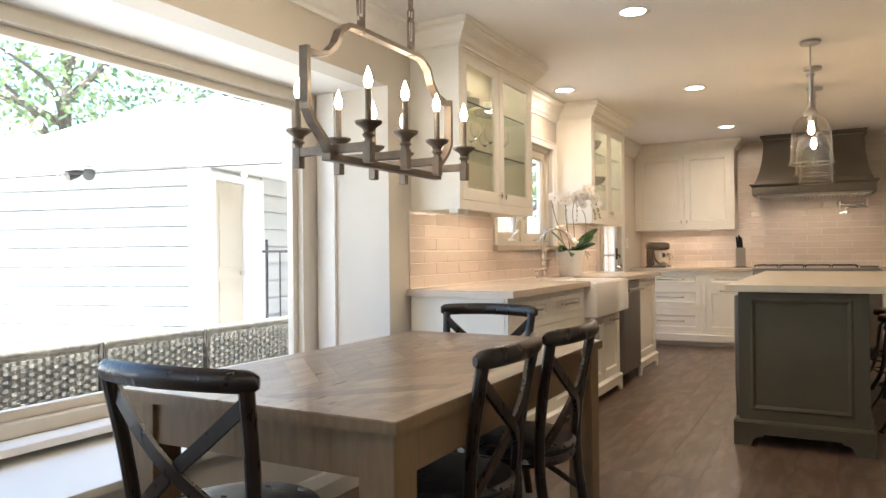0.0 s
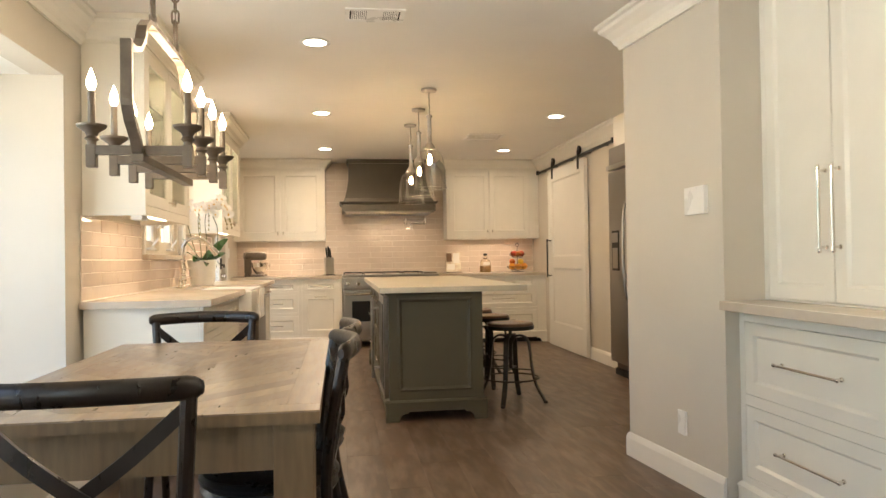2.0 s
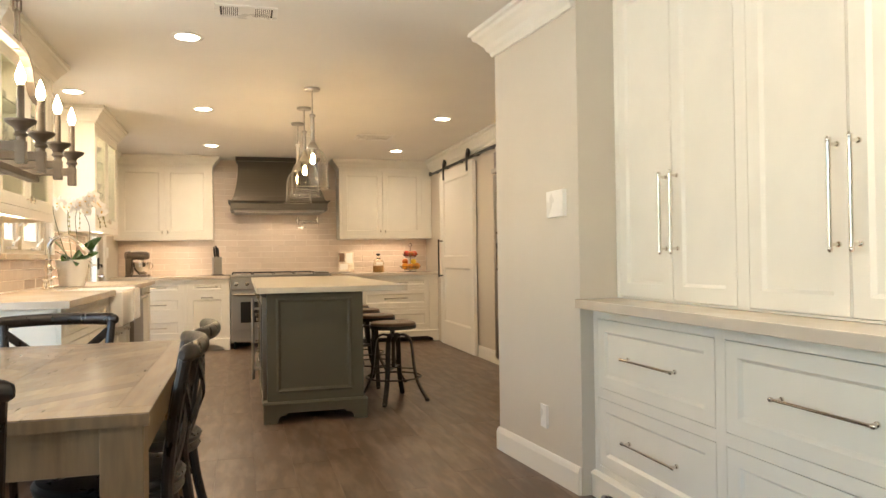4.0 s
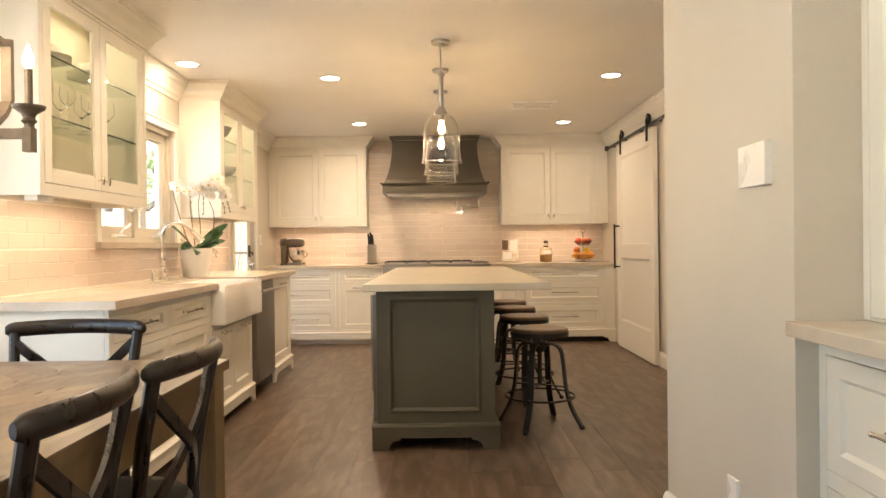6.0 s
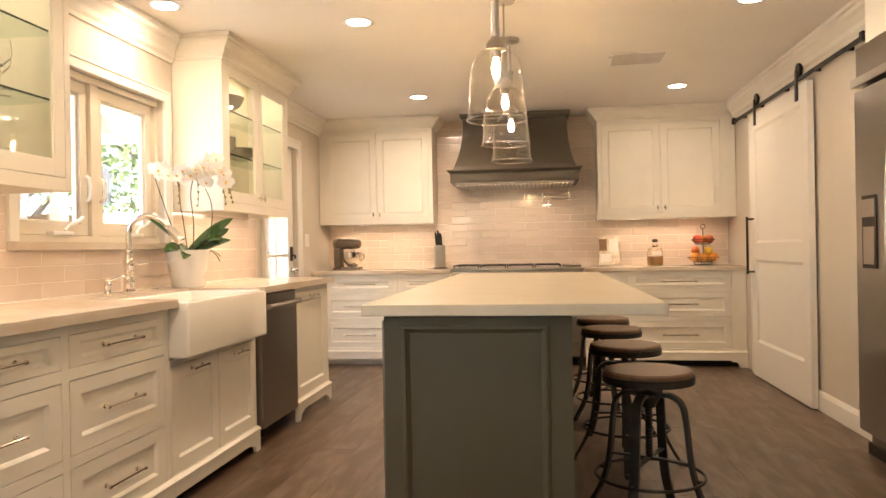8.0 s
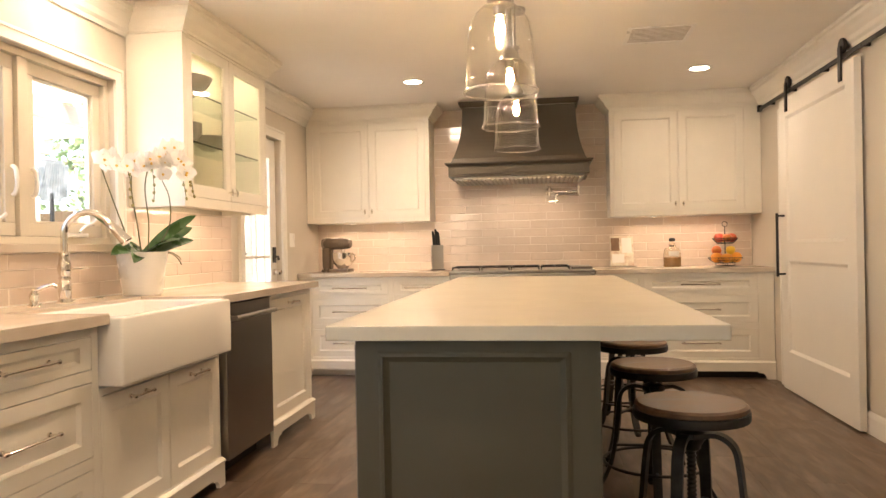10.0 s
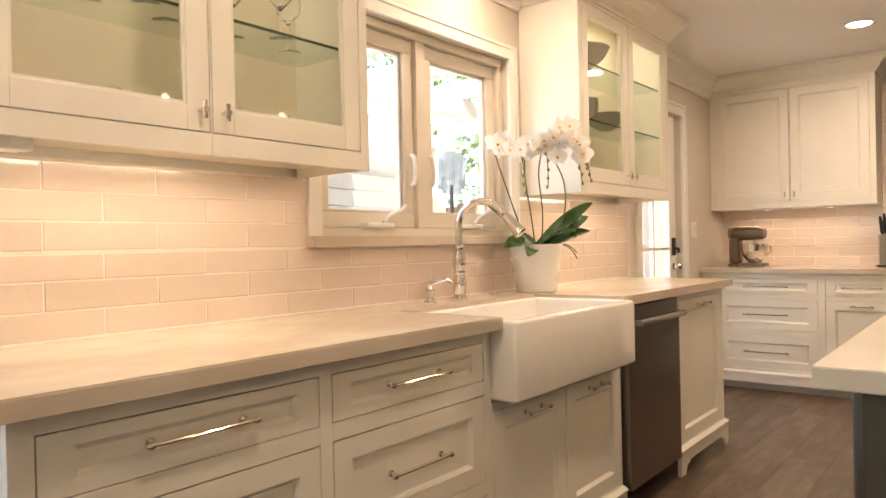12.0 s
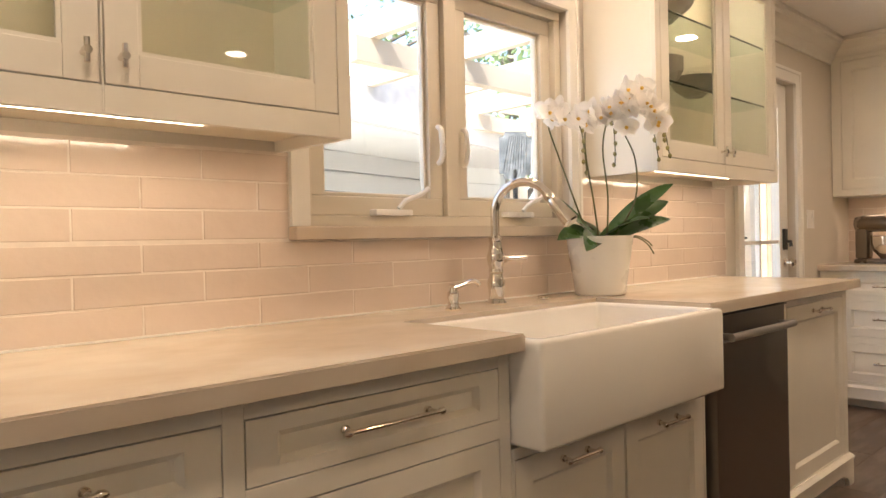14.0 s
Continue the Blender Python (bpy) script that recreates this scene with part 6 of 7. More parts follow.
PLATE = [(0, 0), (0.05, 0), (0.055, 0.006), (0.10, 0.016), (0.102, 0.019), (0.055, 0.010), (0, 0.008)]
CUP = [(0, 0), (0.03, 0), (0.034, 0.004), (0.05, 0.03), (0.055, 0.055), (0.052, 0.055), (0.046, 0.03), (0, 0.008)]
BOWL = [(0, 0), (0.04, 0), (0.045, 0.006), (0.085, 0.035), (0.105, 0.07), (0.102, 0.07), (0.08, 0.037), (0, 0.010)]
WINE = [(0, 0), (0.034, 0), (0.035, 0.002), (0.008, 0.007), (0.0045, 0.02), (0.004, 0.085), (0.012, 0.095), (0.034, 0.12), (0.039, 0.145), (0.034, 0.19), (0.032, 0.19), (0.037, 0.145), (0.032, 0.122), (0.01, 0.099), (0, 0.098)]
TUMBLER = [(0, 0), (0.03, 0), (0.032, 0.004), (0.037, 0.10), (0.035, 0.10), (0.030, 0.01), (0, 0.008)]
S2, S1, S0 = 2.0305, 1.7525, 1.4275
for y in (1.80, 2.02, 2.40):
    lathed_group("dinner_plate", PLATE, [(0.16, y, S2 + k * 0.014) for k in range(3)], M_PORCELAIN, "white porcelain plate in a stack", "plate", "plates in the glass cabinet")
    lathed_group("tea_cup", CUP, [(0.16, y, S2 + 0.039)], M_PORCELAIN, "white porcelain cup on the plates", "cup", "cups in the glass cabinet")
lathed_group("wine_glass", WINE, [(0.12 + 0.09 * (k % 2), 1.78 + k * 0.105, S1) for k in range(9)], M_GLASS, "clear stemmed wine glass", "glass", "wine glasses", 20)
lathed_group("tumbler", TUMBLER, [(0.11 + 0.1 * (k % 2), 1.90 + k * 0.085, S0) for k in range(10)], M_GLASS, "clear glass tumbler on the bottom shelf", "glass", "tumblers", 18)
lathed_group("serving_bowl", [(r * 1.5, z * 1.5) for r, z in BOWL], [(0.16, 4.50, S2)], M_BOWL, "large grey serving bowl", "bowl", "", 32)
lathed_group("stacked_bowl", BOWL, [(0.16, 4.48, S1 + k * 0.016) for k in range(4)] + [(0.16, 4.80, S1 + k * 0.016) for k in range(2)], M_BOWL, "stacked grey stoneware bowl", "bowl", "bowls in the glass cabinet")
lathed_group("small_dish", [(r * 0.7, z * 0.6) for r, z in BOWL], [(0.16, 4.45, S0), (0.16, 4.62, S0), (0.17, 4.85, S0), (0.15, 5.05, S0)], M_BOWL, "small dark stoneware dish", "dish", "small dishes")

# switches and sockets
to_p = lambda u, v, w: (2.955 + (1.44 - u) * 0.0904 - w, u, v)
sw = thing("light_switch", "white three-gang rocker light switch on the pier", "light switch", to_p(0.755, 1.37, 0))
part("plate", mbox([(0.662, 0.848, 1.306, 1.436, -0.004, 0.006)], to_p, 0.002), M_WHITEPLASTIC, sw, world=True)
for k in range(3):
    u = 0.70 + k * 0.055
    part("rocker", mbox([(u - 0.017, u + 0.017, 1.338, 1.404, 0.006, 0.010)], to_p, 0.002), M_WHITEPLASTIC, sw, world=True)
so = thing("wall_socket", "white wall socket near the baseboard", "wall socket", to_p(0.905, 0.30, 0))
part("plate", mbox([(0.868, 0.942, 0.242, 0.358, -0.004, 0.006)], to_p, 0.002), M_WHITEPLASTIC, so, world=True)
for v in (0.278, 0.322):
    part("outlet_face", mbox([(0.888, 0.922, v - 0.015, v + 0.015, 0.006, 0.0085)], to_p, 0.002), M_WHITEPLASTIC, so, world=True)
sw2 = thing("light_switch", "white light switch beside the back door", "light switch", (0.0, 6.66, 1.22))
part("plate", boxes((0, 0.006, 6.60, 6.72, 1.16, 1.28), bevel=0.002), M_WHITEPLASTIC, sw2, world=True)
for u in (6.635, 6.685):
    part("rocker", boxes((0.006, 0.010, u - 0.016, u + 0.016, 1.187, 1.253), bevel=0.002), M_WHITEPLASTIC, sw2, world=True)


# ---- outdoors ----
M_GROUND = mat("concrete", (0.66, 0.63, 0.57), 0.85, var=0.1, scale=0.8, bump=0.3, bscale=30, second=(0.52, 0.50, 0.44), sscale=0.3)
# White trim darkened for the garage alone, to offset the strong daylight.
M_GTRIM = mat("garage_trim", (0.60, 0.59, 0.55), 0.6, var=0.05, scale=3)
M_GDOOR = mat("garage_door_paint", (0.42, 0.37, 0.29), 0.6, var=0.05, scale=3)
# Same white siding as M_SIDINGFAR, darkened to offset the sun on the garage.
M_SIDING = mat("dimmed_white_siding", (0.44, 0.44, 0.42), 0.6, var=0.03, scale=3)
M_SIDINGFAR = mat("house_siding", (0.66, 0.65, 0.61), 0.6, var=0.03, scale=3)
M_ROOF = mat("light_shingle", (0.52, 0.50, 0.47), 0.9, var=0.15, scale=8, bump=0.4, bscale=20)
M_WICKER = mat("wicker", (0.22, 0.20, 0.16), 0.5, var=0.3, scale=30, island=0.3)
M_FENCE = mat("cedar_fence", (0.36, 0.25, 0.15), 0.8, var=0.2, scale=5, stretch=(6, 6, 0.7), objvar=0.2)
M_BARK = mat("bark", (0.10, 0.08, 0.06), 0.9, var=0.3, scale=12, bump=0.6, bscale=20)
M_FOLIAGE = mat("tree_leaf", (0.15, 0.21, 0.075), 0.55, var=0.3, scale=2, island=0.45)
M_BEAM = mat("patio_beam", (0.50, 0.42, 0.31), 0.7, var=0.1, scale=4)
M_PATTERN = mat("patterned_metal", (0.085, 0.095, 0.10), 0.5, var=0.3, scale=30, second=(0.17, 0.18, 0.185), sscale=24, samount=0.9)

structure("ground", boxes((-260, 260, -260, 260, -0.35, -0.12)), M_GROUND, "pale concrete patio and ground", "ground")

# garage, standing askew to the house
gar = thing("garage", "white-sided garage with a low roof beyond the patio", "garage", (-3.97, 3.65, -0.12), turn=14)


def gpart(name, bm, m, parent=None, label=""):
    return part(name, bm, m, parent or gar, label)


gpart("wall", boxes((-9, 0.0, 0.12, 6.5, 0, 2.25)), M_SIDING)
for k in range(10):
    z = 0.02 + k * 0.224
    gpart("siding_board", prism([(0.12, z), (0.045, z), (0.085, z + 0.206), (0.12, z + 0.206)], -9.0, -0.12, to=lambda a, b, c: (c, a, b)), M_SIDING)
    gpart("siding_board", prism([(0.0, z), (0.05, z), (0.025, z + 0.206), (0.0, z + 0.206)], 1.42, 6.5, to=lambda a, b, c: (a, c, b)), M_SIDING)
gpart("corner_post", boxes((-0.11, 0.06, 0.02, 0.2, 0, 2.25)), M_GTRIM)
door = gpart("door", boxes((0.0, 0.03, 0.30, 0.92, 0.02, 2.1), bevel=0.003), M_GDOOR, label="plain cream side door")
gpart("door_panel", boxes((0.03, 0.037, 0.40, 0.82, 0.2, 0.95), (0.03, 0.037, 0.40, 0.82, 1.1, 1.95), bevel=0.004), M_GDOOR, door)
gpart("door_knob", lathe([(0, 0), (0.03, 0), (0.03, 0.06), (0, 0.06)], 12, origin=(0.07, 0.86, 1.0)), M_STEEL, door)
gpart("door_trim", boxes((0.0, 0.06, 0.205, 0.295, 0, 2.2), (0.0, 0.06, 0.925, 1.40, 0, 2.2), (0.0, 0.06, 0.295, 0.925, 2.11, 2.2)), M_GTRIM, door)
gpart("fascia", boxes((-9.3, 1.3, -0.35, -0.30, 2.26, 2.44)), M_GTRIM)
gpart("gutter", boxes((-9.3, 1.3, -0.45, -0.351, 2.36, 2.47), bevel=0.01), M_SIDING)
gpart("soffit", boxes((-9.3, 1.3, -0.30, 0.12, 2.25, 2.27), (0.0, 1.3, 0.121, 6.5, 2.25, 2.27)), M_GTRIM)
gpart("barge_board", boxes((1.3, 1.34, -0.42, 5.0, 2.26, 2.46)), M_GTRIM)
gpart("roof", prism([(-0.42, 2.46), (2.4, 2.72), (5.0, 2.46)], -9.3, 1.3, to=lambda a, b, c: (c, a, b)), M_ROOF, label="pale shingle roof")
gpart("gable_roof", prism([(-3.3, 2.45), (-0.35, 2.98), (1.25, 2.55)], -0.3, 3.5, to=lambda a, b, c: (a, c + 0.3, b)), M_ROOF, label="pale shingle cross gable")
lights = thing("string_lights", "string of clear bulbs along the garage eave", "string lights", (-3.97, 3.65, 2.0), turn=14)
part("cable", tube(smooth([(-6, -0.30, 0.06), (-4, -0.32, 0.0), (-2, -0.32, 0.03), (0, -0.32, 0.05), (1.2, -0.30, 0.06)]), 0.006, 6), M_BLACK, lights)
for k in range(12):
    part("string_bulb", lathe([(0, 0), (0.014, 0), (0.014, -0.03), (0.028, -0.06), (0.02, -0.09), (0, -0.1)], 12, origin=(-5.6 + k * 0.58, -0.32, 0.02)), M_STRIP, lights, "lit clear bulb", soft=True)
flood = thing("flood_light", "dark twin flood light under the garage eave", "light", (-5.16, 3.19, 2.08), turn=14)
part("mount", lathe([(0, 0), (0.05, 0), (0.05, 0.03), (0, 0.03)], 16), M_BLACK, flood)
for s in (-1, 1):
    part("lamp_head", tube([(s * 0.05, -0.02, 0.0), (s * 0.10, -0.08, -0.03), (s * 0.14, -0.16, -0.06)], [0.02, 0.05, 0.06], 14), M_IRON, flood, soft=True)

# metal railing by the garage
rail = thing("metal_railing", "black metal railing beside the garage steps", "railing", (-2.45, 3.62, -0.12), turn=14)
for z in (0.30, 1.28):
    part("rail_bar", tube([(-0.45, 0, z), (1.4, 0, z)], 0.013, 8), M_BLACK, rail)
for k in range(13):
    part("baluster", tube([(-0.4 + k * 0.145, 0, 0.0 if k in (0, 12) else 0.30), (-0.4 + k * 0.145, 0, 1.4 if k in (0, 12) else 1.28)], 0.014 if k in (0, 12) else 0.008, 8), M_BLACK, rail)

# wicker sofa below the bay window
sofa = thing("wicker_sofa", "long grey-brown wicker patio sofa with its back to the window", "sofa", (-1.6, 0.75, -0.12))
SY0, SY1 = -1.75, 2.12


def wicker_panel(y0, y1, z0, z1, x, lean):
    bm = bmesh.new()
    nz = int((z1 - z0) / 0.021)
    ny = int((y1 - y0) / 0.042)
    for j in range(nz):
        for i in range(ny):
            o = 0.006 if (i + j) % 2 else -0.003
            z = z0 + j * 0.021
            xx = x + lean * (z - z0) / (z1 - z0) + o
            y = y0 + i * 0.042
            v = [bm.verts.new(c) for c in ((xx, y, z), (xx + 0.004, y + 0.021, z), (xx, y + 0.040, z), (xx, y + 0.040, z + 0.018), (xx + 0.004, y + 0.021, z + 0.018), (xx, y, z + 0.018))]
            bm.faces.new((v[0], v[1], v[4], v[5]))
            bm.faces.new((v[1], v[2], v[3], v[4]))
            b = [bm.verts.new((q.co.x - 0.008, q.co.y, q.co.z)) for q in (v[0], v[2], v[3], v[5])]
            bm.faces.new((v[5], v[4], v[3], b[2], b[3]))
    return bm


sec = [(-1.75, -0.6), (-0.56, 0.55), (0.59, 1.28), (1.32, 2.10)]
for y0, y1 in sec:
    p = part("back_panel", boxes((-1.355, -1.325, y0, y1, 0.12, 0.645)), M_WICKER, sofa, world=True)
    w = part("weave", wicker_panel(y0 + 0.005, y1 - 0.005, 0.12, 0.64, -1.318, 0.012), M_WICKER, p, "woven wicker strands", world=True)
    tagged(w, kind="stuff")
    part("top_roll", tube([(-1.34, y0, 0.655), (-1.34, y1, 0.655)], 0.024, 12), M_WICKER, p, world=True, soft=True)
    part("back_post", tube([(-1.33, y1 + 0.02, -0.12), (-1.33, y1 + 0.02, 0.66)], 0.016, 8), M_BARK, sofa, world=True)
part("seat_box", boxes((-2.05, -1.36, SY0, SY1, 0.0, 0.24), bevel=0.02), M_WICKER, sofa, world=True)
for k, (y0, y1) in enumerate(sec):
    part("cushion", boxes((-2.0, -1.37, y0 + 0.02, y1 - 0.02, 0.24, 0.36), bevel=0.03), M_CERAMIC, sofa, "pale seat cushion", world=True, soft=True)
for x in (-2.0, -1.4):
    for y in (SY0 + 0.05, SY1 - 0.05):
        part("foot", boxes((x - 0.03, x + 0.03, y - 0.03, y + 0.03, -0.12, 0.0)), M_BLACKWOOD, sofa, world=True)

# patio cover outside the kitchen window
cover = thing("patio_cover", "open pergola of pale painted beams outside the kitchen window", "patio cover", (-1.8, 5.5, -0.12))
for k in range(5):
    y = 4.62 + k * 0.86
    part("rafter", boxes((-3.6, -0.75, y, y + 0.07, 2.46, 2.62)), M_BEAM, cover, world=True)
for x in (-3.5, -2.0, -0.9):
    part("beam", boxes((x - 0.05, x + 0.05, 4.5, 8.2, 2.30, 2.46)), M_BEAM, cover, world=True)
for x, y in ((-3.5, 7.9), (-0.95, 5.6), (-0.95, 7.9)):
    part("post", boxes((x - 0.07, x + 0.07, y - 0.07, y + 0.07, -0.12, 2.30)), M_BEAM, cover, world=True)

sign = thing("garden_panel", "grey patterned metal panel on a slim garden post", "garden ornament", (-0.96, 4.86, -0.12), turn=38)
part("post", tube([(0, 0, 0), (0, 0, 1.65)], 0.014, 8), M_BLACK, sign)
bm = prism([(-0.09, 1.60), (0.085, 1.59), (0.10, 1.86), (-0.085, 1.87)], -0.008, 0.008, to=lambda a, b, c: (a, c, b))
bmesh.ops.bevel(bm, geom=[e for e in bm.edges if abs(e.verts[0].co.y - e.verts[1].co.y) > 0.01], offset=0.03, segments=3, affect="EDGES")
pl = part("panel", bm, M_PATTERN, sign)
for k in range(9):
    part("relief_bar", tube([(-0.07 + k * 0.0165, -0.010, 1.63), (-0.03 + k * 0.012, -0.010, 1.84)], 0.0028, 6), M_PATTERN, pl)

# white outbuilding beyond the pergola
shed = thing("neighbour_house", "white-sided house wall beyond the pergola", "house", (-7.2, 8.0, -0.12))
part("wall", boxes((-9.2, -5.05, 7.2, 9.3, -0.12, 2.9)), M_SIDINGFAR, shed, world=True)
for k in range(13):
    z = -0.1 + k * 0.224
    part("siding_board", prism([(7.2, z), (7.15, z), (7.17, z + 0.222), (7.2, z + 0.222)], -9.2, -5.05, to=lambda a, b, c: (c, a, b)), M_SIDINGFAR, shed, world=True)
    part("siding_board", prism([(-5.05, z), (-5.0, z), (-5.02, z + 0.222), (-5.05, z + 0.222)], 7.2, 9.3, to=lambda a, b, c: (a, c, b)), M_SIDINGFAR, shed, world=True)
part("fascia", boxes((-9.5, -4.7, 6.9, 6.95, 2.86, 3.06), (-4.75, -4.7, 6.95, 9.5, 2.86, 3.06)), M_BEAM, shed, world=True)
part("roof", prism([(-9.5, 3.06), (-4.7, 3.06), (-7.1, 3.9)], 6.9, 9.5, to=lambda a, b, c: (a, c, b)), M_ROOF, shed, "pale shingle roof", world=True)

# fence
fence = thing("board_fence", "weathered cedar board fence at the back of the yard", "fence", (-5, 9.6, -0.12))
for k in range(84):
    x = -13 + k * 0.152
    part("board", boxes((x, x + 0.145, 9.6, 9.62, -0.12, 1.72 + 0.02 * math.sin(k * 1.7))), M_FENCE, fence, world=True)
for z in (0.2, 1.4):
    part("rail", boxes((-13, -0.2, 9.621, 9.66, z, z + 0.09)), M_FENCE, fence, world=True)


def tree(x, y, height, spread, seed, leaves, label, name="tree"):
    """Tapered trunk with limbs and a crown of many small leaf clumps."""
    r = random.Random(seed)
    t = thing(name, label, "tree", (x, y, -0.12), group="trees beyond the garage")
    tips = []
    bm = bmesh.new()
    trunk = smooth([(0, 0, 0), (0.1, 0.05, height * 0.25), (0.05, -0.1, height * 0.5), (0.2, 0.0, height * 0.8)], 5)
    tube(trunk, [0.24 - 0.19 * i / (len(trunk) - 1) for i in range(len(trunk))], 10, bm)
    for k in range(13):
        a = k * 2.4 + r.uniform(-0.4, 0.4)
        s = trunk[min(int(len(trunk) * (0.35 + 0.045 * k)), len(trunk) - 1)]
        ln = spread * r.uniform(0.55, 1.0) * (1.1 - 0.03 * k)
        e = s + Vector((math.cos(a) * ln, math.sin(a) * ln, r.uniform(0.3, 1.0) * spread * 0.6))
        m = (s + e) / 2 + Vector((r.uniform(-0.3, 0.3), r.uniform(-0.3, 0.3), 0.25))
        tube(smooth([s, m, e], 4), [0.085 - 0.0085 * i for i in range(9)], 7, bm)
        tips += [e, m, (m + e) / 2]
    part("trunk", bm, M_BARK, t, "grey-brown trunk and limbs", soft=True)
    verts, faces = [], []
    for k in range(leaves):
        c = Vector(r.choice(tips)) + Vector((r.gauss(0, 1), r.gauss(0, 1), r.gauss(0, 0.8))) * spread * 0.23
        u = Vector((r.gauss(0, 1), r.gauss(0, 1), r.gauss(0, 1))).normalized()
        w = u.orthogonal().normalized()
        s = r.uniform(0.045, 0.10)
        b = len(verts)
        verts += [c - u * s, c + w * s * 0.5, c + u * s, c - w * s * 0.5]
        faces.append((b, b + 1, b + 2, b + 3))
    me = bpy.data.meshes.new("crown")
    me.from_pydata([tuple(v) for v in verts], [], faces)
    me.materials.append(M_FOLIAGE)
    c = tagged(new("crown", me), "loose green leaves", kind="stuff")
    c.parent = t


tree(-10.6, 6.6, 7.5, 3.0, 3, 4200, "tall leafy tree with a forked dark trunk")
tree(-10.3, 10.6, 7.0, 2.6, 8, 2200, "leafy tree with a leaning trunk behind the garage")
tree(-14.5, 2.5, 8.0, 3.2, 11, 4500, "broad green tree behind the garage roof")
tree(-4.6, 12.6, 5.5, 2.6, 17, 5000, "bushy green tree behind the fence")
tree(-1.2, 12.2, 5.5, 2.4, 23, 4000, "bushy green tree behind the fence")
tree(-9.0, 14.0, 7.0, 3.0, 29, 4000, "tall green tree far behind the fence")


# ---- pieces of walls and floor ----
TILE_H, TILE_L, GAP = 0.0755, 0.3035, 0.0022
TILES = {}
prng = random.Random(2)


def tile_mesh(w, h, material):
    key = (round(w, 3), round(h, 3), material.name)
    if key not in TILES:
        bm = bmesh.new()
        t, c = (0.009, 0.004) if material is M_TILEWAVE else (0.008, 0.0024)
        lo = [bm.verts.new(v) for v in ((-w / 2, -h / 2, 0), (w / 2, -h / 2, 0), (w / 2, h / 2, 0), (-w / 2, h / 2, 0))]
        mid = [bm.verts.new((v.co.x, v.co.y, t - c)) for v in lo]
        hi = [bm.verts.new((v.co.x - math.copysign(c, v.co.x), v.co.y - math.copysign(c, v.co.y), t)) for v in lo]
        for a, b in ((lo, mid), (mid, hi)):
            for k in range(4):
                bm.faces.new((a[k], a[(k + 1) % 4], b[(k + 1) % 4], b[k]))
        bm.faces.new(hi)
        bmesh.ops.recalc_face_normals(bm, faces=bm.faces[:])
        TILES[key] = mesh_of("tile", bm, material)
    return TILES[key]


def tile_field(parent, u0, u1, z0, z1, to, turn, start, zbase=0.918, wave=0.35, material=M_TILE):
    """Running-bond tiles over a rectangle; to maps (u, z) to the wall, turn sets them upright."""
    row = 0
    z = zbase
    while z < z1 - 0.004:
        a, b = max(z, z0), min(z + TILE_H, z1)
        if b - a > 0.008:
            u = start + (row % 2) * TILE_L / 2
            while u > u0:
                u -= TILE_L
            while u < u1:
                c, d = max(u, u0), min(u + TILE_L, u1)
                if d - c > 0.012:
                    ob = new("tile", tile_mesh(d - c - GAP, b - a - GAP, material))
                    ob.parent = parent
                    ob.matrix_basis = Matrix.Translation(to((c + d) / 2, (a + b) / 2)) @ turn @ pose(0, 0, 0, prng.gauss(0, wave), prng.gauss(0, wave * 0.6), 0)
                u += TILE_L
        z += TILE_H
        row += 1


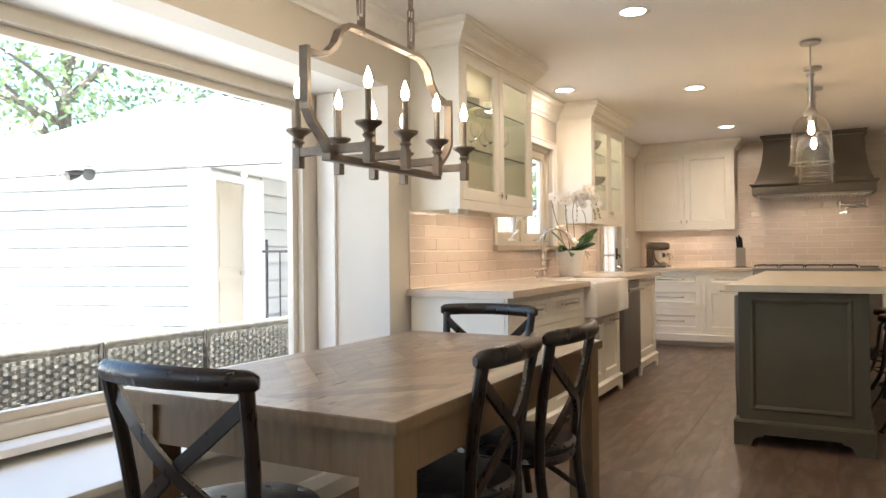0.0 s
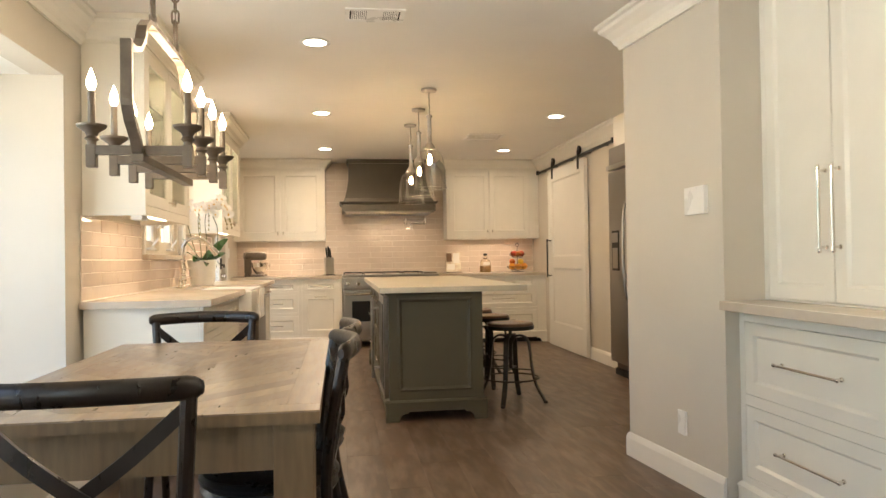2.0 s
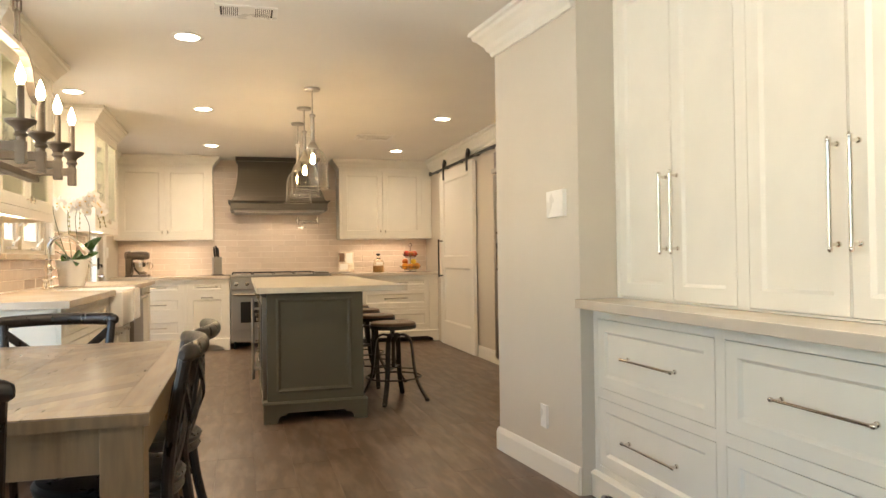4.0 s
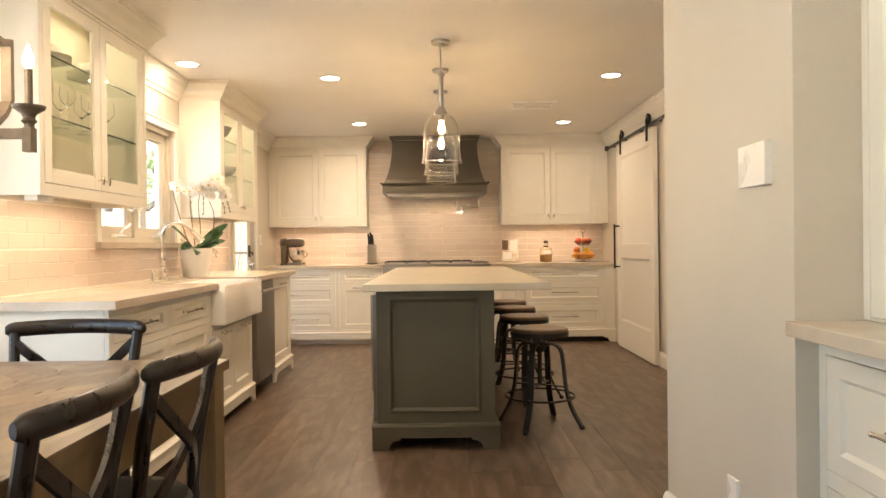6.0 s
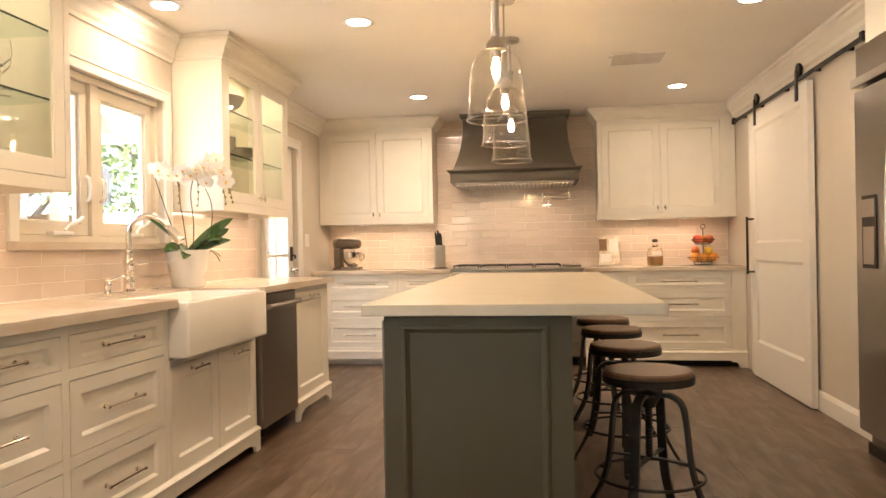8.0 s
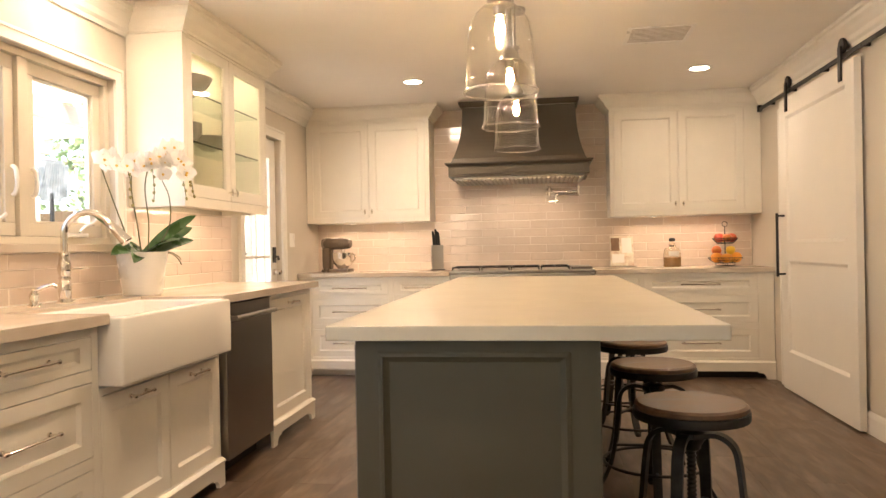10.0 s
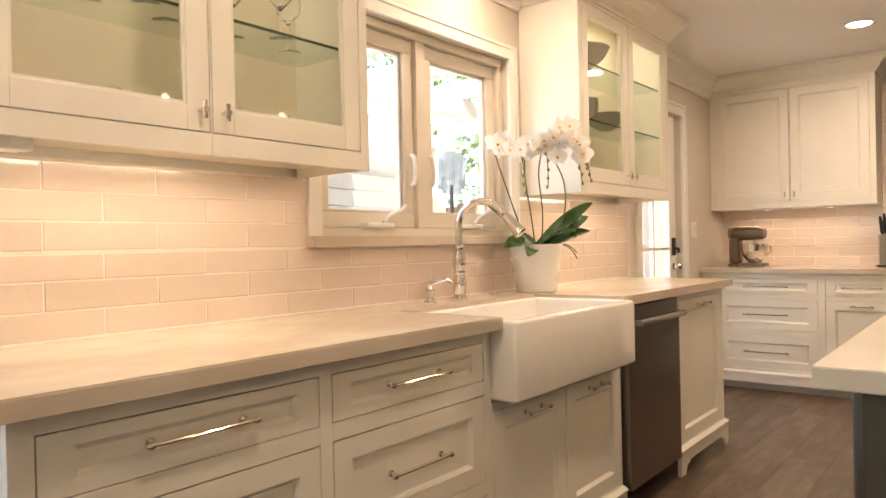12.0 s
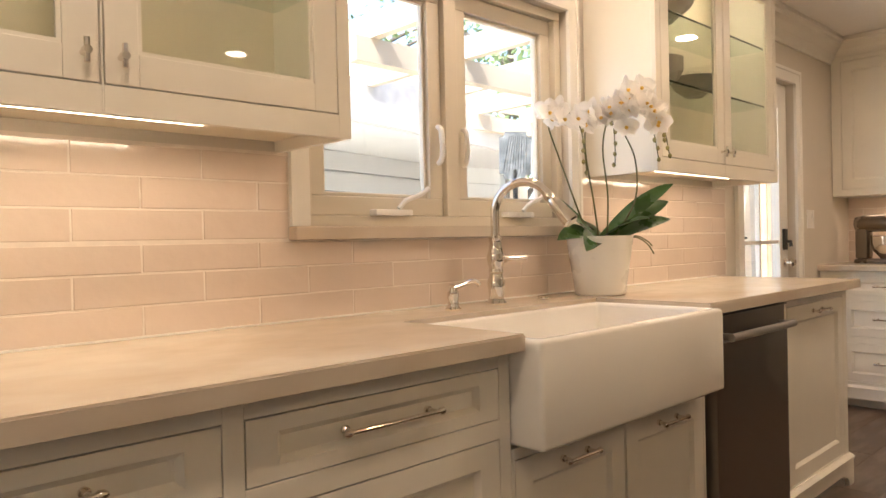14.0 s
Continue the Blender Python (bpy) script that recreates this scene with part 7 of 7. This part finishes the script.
TW = Matrix(((0, 0, 1, 0), (1, 0, 0, 0), (0, 1, 0, 0), (0, 0, 0, 1)))
TN = Matrix(((1, 0, 0, 0), (0, 0, -1, 0), (0, 1, 0, 0), (0, 0, 0, 1)))
west_to = lambda u, z: (0.001, u, z)
north_to = lambda u, z: (u, 7.409, z)
structure("grout_west", boxes((0.0005, 0.0075, 1.605, 2.778, 0.918, 1.378), (0.0005, 0.0075, 2.778, 4.122, 0.918, 1.139), (0.0005, 0.0075, 4.122, 5.42, 0.918, 1.378)), M_GROUT, "pale grout bed of the sink wall", "grout")
structure("grout_north", boxes((0.002, 4.055, 7.4025, 7.4095, 0.918, 1.376), (1.17, 2.782, 7.4025, 7.4095, 1.376, H - 0.002)), M_GROUT, "pale grout bed of the range wall", "grout")
tile_field(wall_west, 1.605, 5.42, 0.918, 1.138, west_to, TW, 1.772)
tile_field(wall_west, 1.605, 2.776, 1.138, 1.377, west_to, TW, 1.772)
tile_field(wall_west, 4.124, 5.42, 1.138, 1.377, west_to, TW, 1.772)
tile_field(wall_north, 0.002, 4.055, 0.918, 1.376, north_to, TN, 0.1, wave=0.5, material=M_TILEWAVE)
tile_field(wall_north, 1.171, 2.781, 1.376, H - 0.003, north_to, TN, 0.1, wave=0.5, material=M_TILEWAVE)

PW, PL = 0.2, 1.22
PLANKS = {}


def plank_mesh(l):
    key = round(l, 2)
    if key not in PLANKS:
        bm = bmesh.new()
        w, c, g = PW / 2 - 0.0003, 0.0007, 0.0003
        lo = [bm.verts.new(v) for v in ((-w, -l / 2 + g, -0.012), (w, -l / 2 + g, -0.012), (w, l / 2 - g, -0.012), (-w, l / 2 - g, -0.012))]
        mid = [bm.verts.new((v.co.x, v.co.y, -c)) for v in lo]
        hi = [bm.verts.new((v.co.x - math.copysign(c, v.co.x), v.co.y - math.copysign(c, v.co.y), 0)) for v in lo]
        for a, b in ((lo, mid), (mid, hi)):
            for k in range(4):
                bm.faces.new((a[k], a[(k + 1) % 4], b[(k + 1) % 4], b[k]))
        bm.faces.new(hi)
        bmesh.ops.recalc_face_normals(bm, faces=bm.faces[:])
        PLANKS[key] = mesh_of("plank", bm, M_PLANK)
    return PLANKS[key]


for i in range(25):
    x = -0.02 + PW / 2 + i * PW
    y = -5.0 - prng.choice((0.0, 0.41, 0.81, 0.2, 0.6))
    while y < 7.43:
        a, b = max(y, 0.6 if x > 3.8 else -5.0), min(y + PL, 7.43)
        if b - a > 0.05:
            ob = new("plank", plank_mesh(b - a))
            ob.parent = floor
            ob.location = (x, (a + b) / 2, 0)
        y += PL
